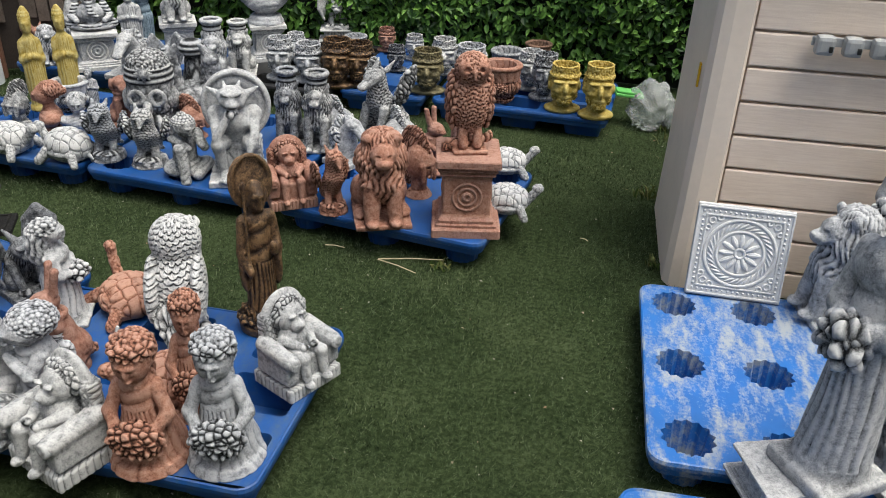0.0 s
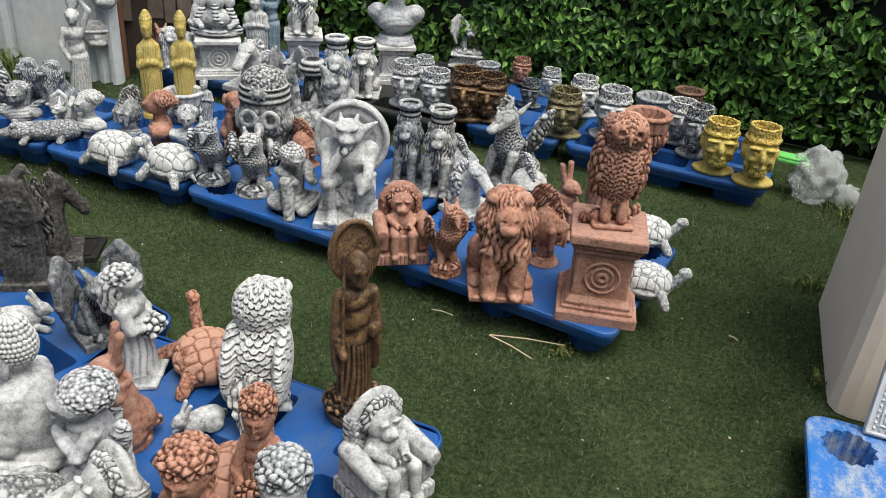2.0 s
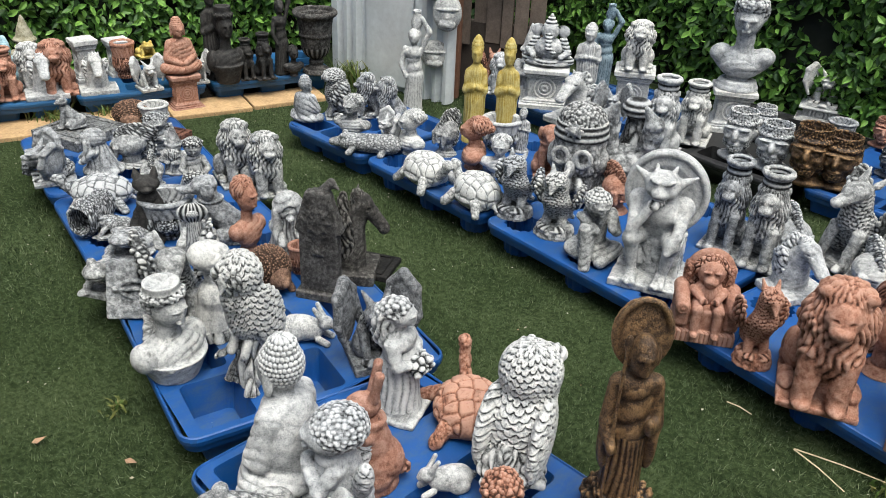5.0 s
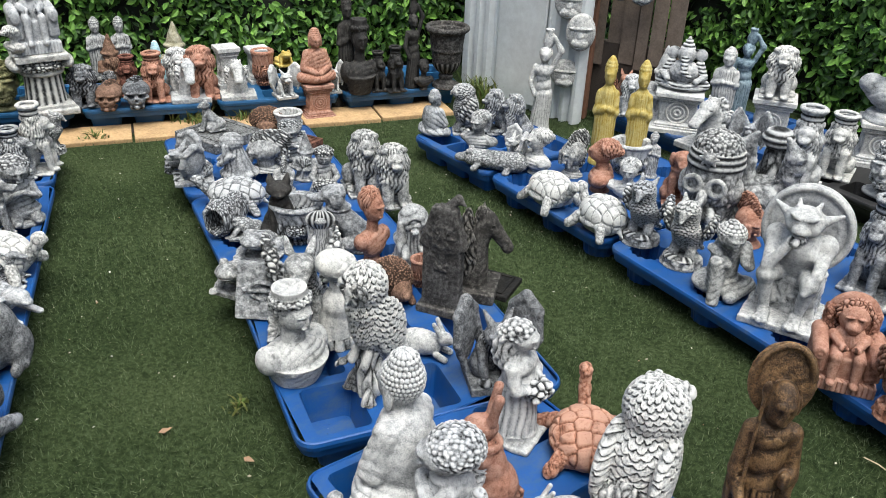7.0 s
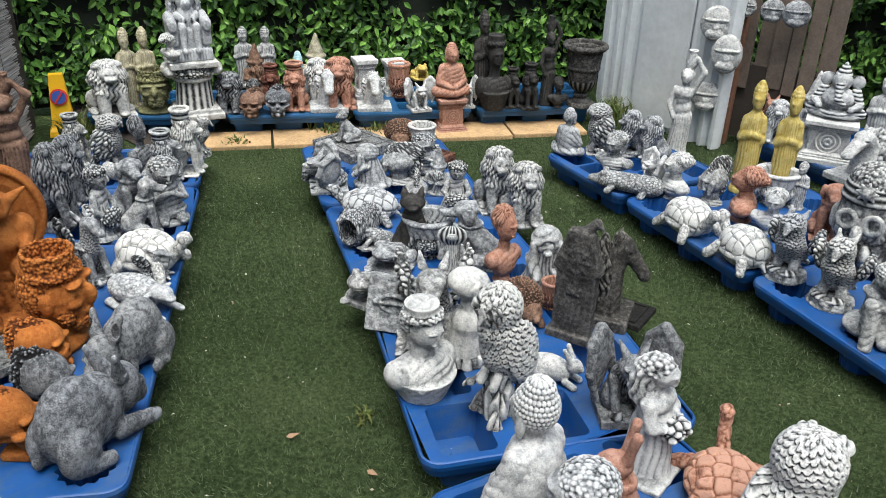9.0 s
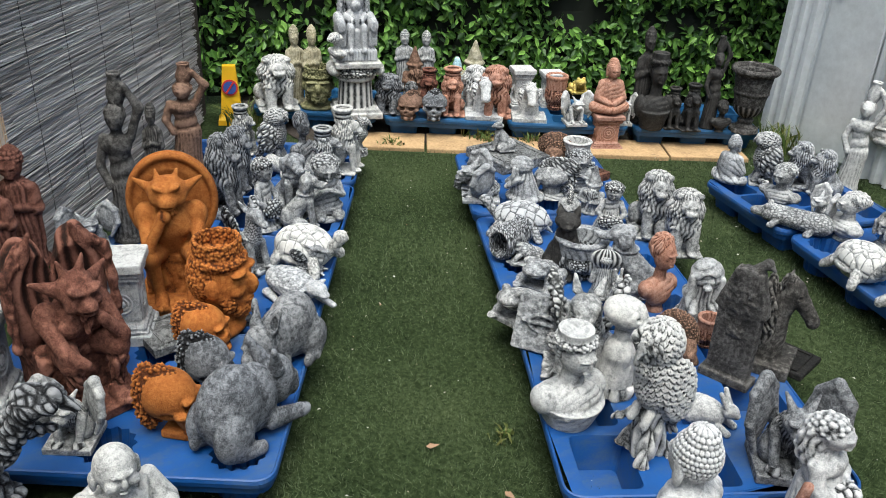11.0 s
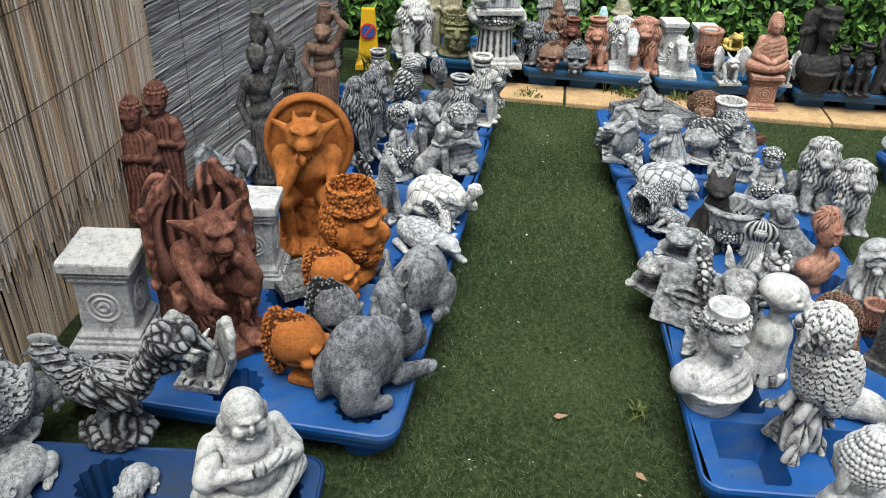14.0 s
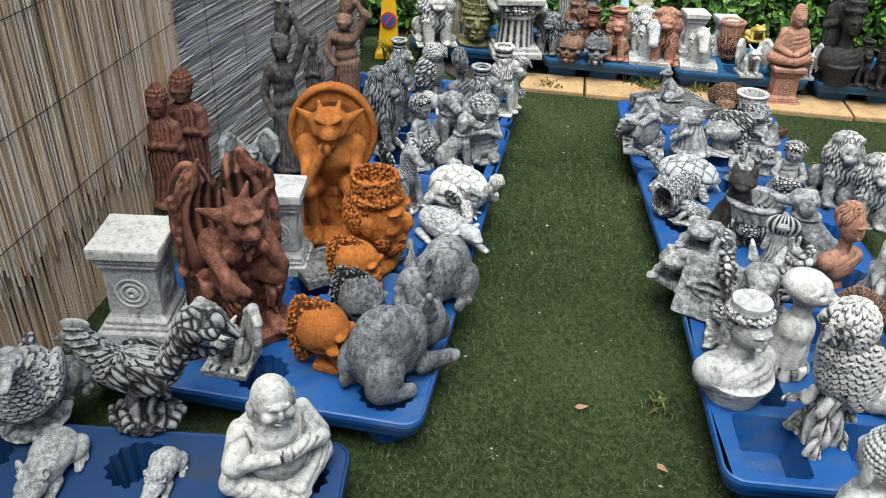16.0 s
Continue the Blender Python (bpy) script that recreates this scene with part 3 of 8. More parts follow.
# ---- pallets ----
for a, b, d, k, mt in (
    ((-1.305, 1.600), (-0.231, 1.549), 0.741, "square", "pallet_blue"),
    ((-2.141, 1.869), (-1.382, 1.652), 0.812, "square", "pallet_blue"),
    ((-3.012, 2.075), (-2.160, 1.869), 0.728, "round", "pallet_blue"),
    ((-3.751, 2.268), (-3.030, 2.075), 0.729, "round", "pallet_blue"),
    ((-0.769, 3.101), (0.147, 2.929), 0.766, "round", "pallet_blue"),
    ((-1.704, 3.229), (-0.789, 3.105), 0.937, "round", "pallet_blue"),
    ((-2.493, 3.306), (-1.724, 3.228), 0.910, "round", "pallet_blue"),
    ((-3.113, 3.332), (-2.512, 3.305), 0.663, "square", "pallet_blue"),
    ((-0.380, 4.534), (0.613, 4.450), 0.688, "square", "pallet_blue"),
    ((-0.926, 4.563), (-0.412, 4.532), 0.935, "square", "pallet_blue"),
    ((-1.763, 4.563), (-0.959, 4.476), 1.018, "square", "pallet_black"),
    ((-2.263, 4.507), (-1.784, 4.488), 0.833, "square", "pallet_blue"),
    ((-2.930, 4.515), (-2.282, 4.495), 0.735, "square", "pallet_blue"),
    ((-2.292, 1.214), (-1.660, 0.965), -0.926, "round", "pallet_blue"),
    ((-2.955, 1.475), (-2.311, 1.219), -0.906, "round", "pallet_blue"),
    ((-3.471, 1.673), (-2.973, 1.475), -0.887, "square", "pallet_blue"),
    ((-3.962, 1.846), (-3.488, 1.673), -0.872, "square", "pallet_blue"),
    ((-1.648, 0.800), (-0.938, 0.627), -0.979, "round", "pallet_dirty"),
    ((-4.393, 2.051), (-4.691, 1.385), -0.496, "round", "pallet_teal"),
    ((-4.120, 2.715), (-4.368, 2.070), -0.501, "square", "pallet_teal"),
    ((-3.874, 3.394), (-4.116, 2.734), -0.507, "square", "pallet_teal"),
    ((-3.629, 4.126), (-3.869, 3.413), -0.514, "square", "pallet_teal"),
):
    cx, cy, L, W, turn = strip(a, b, abs(d), 1 if d > 0 else -1)
    names = {"pallet_blue": "blue plastic nestable pallet standing on artificial grass", "pallet_black": "black plastic pallet under stone plinths", "pallet_dirty": "grimy blue plastic pallet with open cups, shade painted in", "pallet_teal": "dull blue plastic pallet along the far hedge"}
    pallet(cx, cy, L, W, turn, mt, k, names[mt])
pallet(1.114, 2.344, 0.90, 0.74, 90, "pallet_worn", "round", "scuffed blue plastic pallet with empty fluted cups")
pallet(1.038, 1.319, 0.90, 0.74, 90, "pallet_worn", "round", "scuffed blue plastic pallet beside another")

# ---- sculpted forms: blended solids turned into meshes ----
def e(x, y, z, rx, ry, rz, tex="", rot=None):
    return ("e", (x, y, z), (rx, ry, rz), tex, rot)


def c(x, y, z, x2, y2, z2, r, r2=None, tex=""):
    return ("c", (x, y, z), (x2, y2, z2), r, r if r2 is None else r2, tex)


def b(x, y, z, hx, hy, hz, r=0.012, tex="", rot=None):
    return ("b", (x, y, z), (hx, hy, hz), r, tex, rot)


def y(x, yy, z, r, h, r2=None, tex=""):
    """An upright cone or drum about (x, yy) from z, of height h."""
    return ("y", (x, yy, z), r, h, r if r2 is None else r2, tex)


def o(x, yy, z, R, r, axis="z", tex=""):
    return ("o", (x, yy, z), R, r, axis, tex)


def no(p):
    return ("no", p)


def two(*ps):
    """The parts and their mirror images."""
    out = []
    for p in ps:
        out.append(p)
        cut = p[0] == "no"
        q = list(p[1] if cut else p)
        q[1] = (-q[1][0], *q[1][1:])
        if q[0] == "c":
            q[2] = (-q[2][0], *q[2][1:])
        elif q[0] in "eb" and q[-1] is not None:
            q[-1] = (q[-1][0], -q[-1][1], -q[-1][2])
        out.append(("no", tuple(q)) if cut else tuple(q))
    return out


def turned(p, rot):
    if rot is None:
        return p
    m = np.array(Euler([radians(a) for a in rot]).to_matrix(), dtype=np.float32)
    return [sum(p[j] * m[j, i] for j in range(3)) for i in range(3)]


def distance(p, X, Y, Z):
    k = p[0]
    if k == "e":
        P = turned([X - p[1][0], Y - p[1][1], Z - p[1][2]], p[4])
        a, bb, cc = p[2]
        k0 = np.sqrt((P[0] / a) ** 2 + (P[1] / bb) ** 2 + (P[2] / cc) ** 2)
        k1 = np.sqrt((P[0] / a ** 2) ** 2 + (P[1] / bb ** 2) ** 2 + (P[2] / cc ** 2) ** 2) + 1e-6
        return k0 * (k0 - 1) / k1
    if k == "c":
        A, B = np.array(p[1]), np.array(p[2])
        d = B - A
        h = np.clip(((X - A[0]) * d[0] + (Y - A[1]) * d[1] + (Z - A[2]) * d[2]) / max(d @ d, 1e-9), 0, 1)
        return np.sqrt((X - A[0] - h * d[0]) ** 2 + (Y - A[1] - h * d[1]) ** 2 + (Z - A[2] - h * d[2]) ** 2) - (p[3] + (p[4] - p[3]) * h)
    if k == "b":
        P = turned([X - p[1][0], Y - p[1][1], Z - p[1][2]], p[5])
        q = [np.abs(P[i]) - (p[2][i] - p[3]) for i in range(3)]
        return np.sqrt(sum(np.maximum(v, 0) ** 2 for v in q)) + np.minimum(np.maximum(np.maximum(q[0], q[1]), q[2]), 0) - p[3]
    if k == "y":
        h = p[3]
        f = np.clip((Z - p[1][2]) / h, 0, 1)
        r = p[2] + (p[4] - p[2]) * f
        return np.maximum(np.sqrt((X - p[1][0]) ** 2 + (Y - p[1][1]) ** 2) - r, np.abs(Z - p[1][2] - h / 2) - h / 2)
    if k == "o":
        P = [X - p[1][0], Y - p[1][1], Z - p[1][2]]
        i = "xyz".index(p[4])
        flat = np.sqrt(P[(i + 1) % 3] ** 2 + P[(i + 2) % 3] ** 2) - p[2]
        return np.sqrt(flat ** 2 + P[i] ** 2) - p[3]


def cells(P, freq, jitter=0.9):
    """Cell noise: the nearest and second distances at each point."""
    q = P * freq
    base = np.floor(q)
    f1, f2 = np.full(len(q), 9.0), np.full(len(q), 9.0)
    for dx in (-1, 0, 1):
        for dy in (-1, 0, 1):
            for dz in (-1, 0, 1):
                k = base + (dx, dy, dz)
                h = np.sin(k @ np.array([[127.1, 269.5, 113.5], [311.7, 183.3, 271.9], [74.7, 246.1, 124.6]])) * 43758.5453
                d = np.linalg.norm(k + 0.5 + jitter * (h - np.floor(h) - 0.5) - q, axis=1)
                f2 = np.minimum(np.maximum(d, f1), f2)
                f1 = np.minimum(d, f1)
    return f1, f2


def carving(tex, P):
    """Height of the carved pattern, 0 in the grooves and 1 on the crests, and its depth."""
    x, yy, z = P.T
    a = np.arctan2(yy + 0.03, x)
    if tex == "fur":
        Q = np.stack([x + 0.035 * np.sin(13 * z + 4 * a), yy + 0.035 * np.cos(11 * z + 3 * a), 0.36 * z], 1)
        f1, f2 = cells(Q, 15.0, 0.95)
        w = np.abs(np.sin(15 * a + 2.6 * np.sin(9 * z + a) + 1.2 * np.sin(23 * z + 3 * a)))
        return 0.08 + 0.92 * (0.5 * np.clip((f2 - f1) * 2.2, 0, 1) + 0.5 * w ** 0.8), 0.036
    if tex == "feather":
        v, u = z * 24.0 + 0.4 * np.sin(5 * a), a * 22 / (2 * np.pi) + 0.1 * np.sin(30 * z)
        near = []
        for step in (1, 0):
            row = np.floor(v) + step
            du = u + 0.5 * (row % 2)
            du = du - np.round(du)
            near.append((np.sqrt((du / 0.6) ** 2 + ((row + 1 - v) / 1.55) ** 2), np.abs(du)))
        upper, lower = near
        top = upper[0] < 1
        shade = np.where(top, 1.0, np.clip((upper[0] - 1) / 0.3, 0.0, 1))
        d, du = np.where(top, upper[0], lower[0]), np.where(top, upper[1], lower[1])
        return np.clip((0.5 + 0.5 * np.clip(d, 0, 1) ** 1.4 - 0.12 * (du < 0.04)) * (0.02 + 0.98 * shade), 0, 1), 0.018
    if tex == "quill":
        Q = np.stack([x, 0.8 * yy + 0.6 * z, 0.34 * (0.8 * z - 0.6 * yy)], 1)
        f1, f2 = cells(Q, 19.0, 0.9)
        return 0.12 + 0.88 * np.clip((f2 - f1) * 2.0, 0, 1), 0.024
    if tex == "curl":
        f1, f2 = cells(P, 33.0, 0.85)
        return np.clip(1.2 - 1.4 * f1, 0.1, 1), 0.017
    if tex == "bead":
        v = z * 34.0
        row = np.floor(v).astype(int)
        row -= row.min()
        r = np.sqrt(x ** 2 + (yy - 0.015) ** 2)
        mean = np.bincount(row, r) / np.maximum(np.bincount(row), 1)
        u = np.arctan2(yy - 0.015, x) * np.maximum(np.round(mean[row] * 34.0), 1 / 6.3) + 0.5 * (row % 2)
        d = np.sqrt((u - np.floor(u) - 0.5) ** 2 + (v - np.floor(v) - 0.5) ** 2)
        return 0.12 + 0.88 * np.clip(1.25 - 2.2 * d ** 1.5, 0, 1), 0.017
    if tex == "petal":
        f1, f2 = cells(P, 18.0, 0.85)
        return np.clip((f2 - f1) * 2.0, 0, 1), 0.03
    if tex == "fold":
        w = np.abs(np.sin(8 * a + 0.9 * np.sin(6 * z + 2 * a) + 0.5 * np.sin(17 * z)))
        m = 0.5 + 0.5 * np.sin(7 * z + 3 * a + 2 * np.sin(4 * a))
        return 0.66 + 0.34 * (w ** 0.7 - 0.55) * (0.5 + 1.1 * m), 0.028
    if tex == "drape":
        w = np.abs(np.sin(50 * (0.7 * z - 0.5 * x) + 2.2 * np.sin(8 * x + 3 * yy) + 1.6 * np.sin(9 * yy + 5 * z)))
        m = 0.5 + 0.5 * np.sin(6 * x + 5 * z + 2 * np.sin(7 * yy))
        return 0.66 + 0.34 * (w ** 0.7 - 0.55) * (0.4 + 1.1 * m), 0.022
    if tex == "soft":
        w = np.abs(np.sin(5 * a + 1.4 * np.sin(5 * z + 2 * a) + 0.8 * np.sin(11 * z + 3 * x)))
        m = 0.5 + 0.5 * np.sin(5 * z + 2 * a + 2 * np.sin(3 * a))
        return 0.68 + 0.2 * (w ** 0.8 - 0.55) * m, 0.022
    if tex == "scute":
        f1, f2 = cells(P * (1, 1, 0.6), 4.2, 0.5)
        return 0.38 + 0.62 * np.clip((f2 - f1) * 5, 0, 1), 0.055
    if tex == "fringe":
        return 0.3 + 0.7 * np.abs(np.sin(60 * x + 45 * yy)) ** 0.5, 0.018
    if tex == "knit":
        Q = np.stack([x + z, x - z, yy * 0.5], 1)
        f1, f2 = cells(Q, 15.0, 0.25)
        return 0.3 + 0.7 * np.clip((f2 - f1) * 2.4, 0, 1), 0.016
    if tex == "spike":
        f1, f2 = cells(P, 17.0, 0.7)
        return np.clip(1.1 - 1.7 * f1, 0, 1), 0.06
    if tex == "rib":
        return 0.5 + 0.5 * np.cos(16 * np.arctan2(yy, x)), 0.012
    if tex == "band":
        return 0.5 + 0.5 * np.sin(95 * z), 0.010
    if tex == "plain":
        g1, g2 = cells(P, 9.0)
        return 0.66 + 0.12 * (0.5 - g1), 0.008
    if tex == "rock":
        f1, f2 = cells(P, 7.0)
        g1, g2 = cells(P, 16.0)
        return np.clip(0.3 + 0.6 * (f2 - f1) * 1.4 + 0.5 * (g2 - g1), 0, 1), 0.03
    if tex == "bark":
        f1, f2 = cells(P * (1, 1, 0.3), 13.0, 0.95)
        return 0.1 + 0.9 * np.clip((f2 - f1) * 2.0, 0, 1), 0.034
    f1, f2 = cells(P, 7.0)
    g1, g2 = cells(P, 19.0)
    return np.clip(0.62 + 0.30 * (0.5 - f1) + 0.22 * (0.5 - g1), 0, 1), 0.030


def sculpt(name, prims, res=64, k=0.03):
    """One closed mesh from blended solids, of unit height, with its carving."""
    lo, hi = [], []
    for p in prims:
        if p[0] == "no":
            continue
        if p[0] == "e":
            r = max(p[2]) if p[4] else None
            ext = np.array([r] * 3 if r else p[2])
            lo.append(np.array(p[1]) - ext), hi.append(np.array(p[1]) + ext)
        elif p[0] == "c":
            r = max(p[3], p[4])
            lo.append(np.minimum(p[1], p[2]) - r), hi.append(np.maximum(p[1], p[2]) + r)
        elif p[0] == "b":
            ext = np.array([np.linalg.norm(p[2])] * 3 if p[5] else p[2])
            lo.append(np.array(p[1]) - ext), hi.append(np.array(p[1]) + ext)
        elif p[0] == "y":
            r = max(p[2], p[4])
            lo.append(np.array(p[1]) - (r, r, 0)), hi.append(np.array(p[1]) + (r, r, p[3]))
        else:
            r = p[2] + p[3]
            lo.append(np.array(p[1]) - r), hi.append(np.array(p[1]) + r)
    s = 1.0 / res
    lo, hi = np.min(lo, 0) - 2.6 * s - 0.02, np.max(hi, 0) + 2.6 * s + 0.02
    n = np.ceil((hi - lo) / s).astype(int) + 1
    ax = [(lo[i] + s * np.arange(n[i])).astype(np.float32) for i in range(3)]
    X, Y, Z = ax[0][:, None, None], ax[1][None, :, None], ax[2][None, None, :]
    D = None
    for p in prims:
        if p[0] == "no":
            D = np.maximum(D, -distance(p[1], X, Y, Z))
            continue
        d = distance(p, X, Y, Z).astype(np.float32)
        d = np.broadcast_to(d, tuple(n))
        if D is None:
            D = d.copy()
        else:
            h = np.clip(0.5 + 0.5 * (d - D) / k, 0, 1)
            D = d + (D - d) * h - k * h * (1 - h)
    D = np.maximum(D, np.broadcast_to(-Z, D.shape))  # flat base at z = 0
    inside = D < 0
    acc, cnt = np.zeros((*[m - 1 for m in n], 3), np.float32), np.zeros([m - 1 for m in n], np.float32)
    quads = []
    shape = np.array([m - 1 for m in n])
    for axis in range(3):
        sl0, sl1 = [slice(None)] * 3, [slice(None)] * 3
        sl0[axis], sl1[axis] = slice(0, -1), slice(1, None)
        a0, a1 = D[tuple(sl0)], D[tuple(sl1)]
        idx = np.argwhere(inside[tuple(sl0)] != inside[tuple(sl1)])
        v0, v1 = a0[tuple(idx.T)], a1[tuple(idx.T)]
        f = v0 / (v0 - v1)
        pt = idx.astype(np.float32)
        pt[:, axis] += f
        u, w = (axis + 1) % 3, (axis + 2) % 3
        ring = []
        for du, dw in ((0, 0), (1, 0), (1, 1), (0, 1)):
            cell = idx.copy()
            cell[:, u] -= du
            cell[:, w] -= dw
            ok = ((cell >= 0) & (cell < shape)).all(1)
            np.add.at(acc, tuple(cell[ok].T), pt[ok])
            np.add.at(cnt, tuple(cell[ok].T), 1)
            ring.append(cell)
        q = np.stack(ring, 1)
        flip = v0 < 0
        q[~flip] = q[~flip][:, ::-1]
        quads.append(q)
    live = cnt > 0
    ids = np.full(cnt.shape, -1)
    ids[live] = np.arange(live.sum())
    P = (acc[live] / cnt[live][:, None]) * s + lo
    Q = np.concatenate(quads)
    Fq = ids[Q[..., 0], Q[..., 1], Q[..., 2]]
    P = P.astype(np.float64)
    # normals from the solid's slope
    g = np.gradient(D)
    ij = np.clip(np.round((P - lo) / s).astype(int), 0, n - 1)
    N = np.stack([gi[tuple(ij.T)] for gi in g], 1)
    N /= np.linalg.norm(N, axis=1)[:, None] + 1e-9
    solids = [p for p in prims if p[0] != "no"]
    texs = [p[3] if p[0] == "e" else p[5] if p[0] in "co" and len(p) > 5 else p[4] if p[0] == "b" else p[5] for p in solids]
    near = np.stack([distance(p, P[:, 0], P[:, 1], P[:, 2]) for p in solids], 1).argmin(1)
    relief = np.zeros(len(P))
    for tex in set(texs):
        sel = np.isin(near, [i for i, q in enumerate(texs) if q == tex])
        if not sel.any():
            continue
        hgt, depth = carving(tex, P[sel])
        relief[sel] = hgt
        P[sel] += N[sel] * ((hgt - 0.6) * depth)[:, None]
    P[:, 2] = np.maximum(P[:, 2], 0)
    P[:, 2] /= P[:, 2].max()
    me = bpy.data.meshes.new(name)
    me.from_pydata(P, [], Fq.tolist())
    # relief places the wash and the shade painted into the grooves
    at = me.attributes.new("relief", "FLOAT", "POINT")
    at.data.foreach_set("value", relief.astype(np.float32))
    me.polygons.foreach_set("use_smooth", np.ones(len(me.polygons), bool))
    me.update()
    return me, P[:, 0].max() - P[:, 0].min(), P[:, 1].max() - P[:, 1].min()


def face(z, yf, s=1.0, x=0.0):
    """Brow, nose, mouth and eye hollows of a carved head whose front lies at yf."""
    return [e(x, yf - 0.005 * s, z - 0.02 * s, 0.018 * s, 0.03 * s, 0.05 * s), e(x, yf + 0.008 * s, z + 0.04 * s, 0.075 * s, 0.028 * s, 0.02 * s), e(x, yf + 0.004 * s, z - 0.085 * s, 0.04 * s, 0.022 * s, 0.018 * s),
            no(e(x + 0.045 * s, yf - 0.012 * s, z + 0.008 * s, 0.026 * s, 0.024 * s, 0.014 * s)), no(e(x - 0.045 * s, yf - 0.012 * s, z + 0.008 * s, 0.026 * s, 0.024 * s, 0.014 * s))]


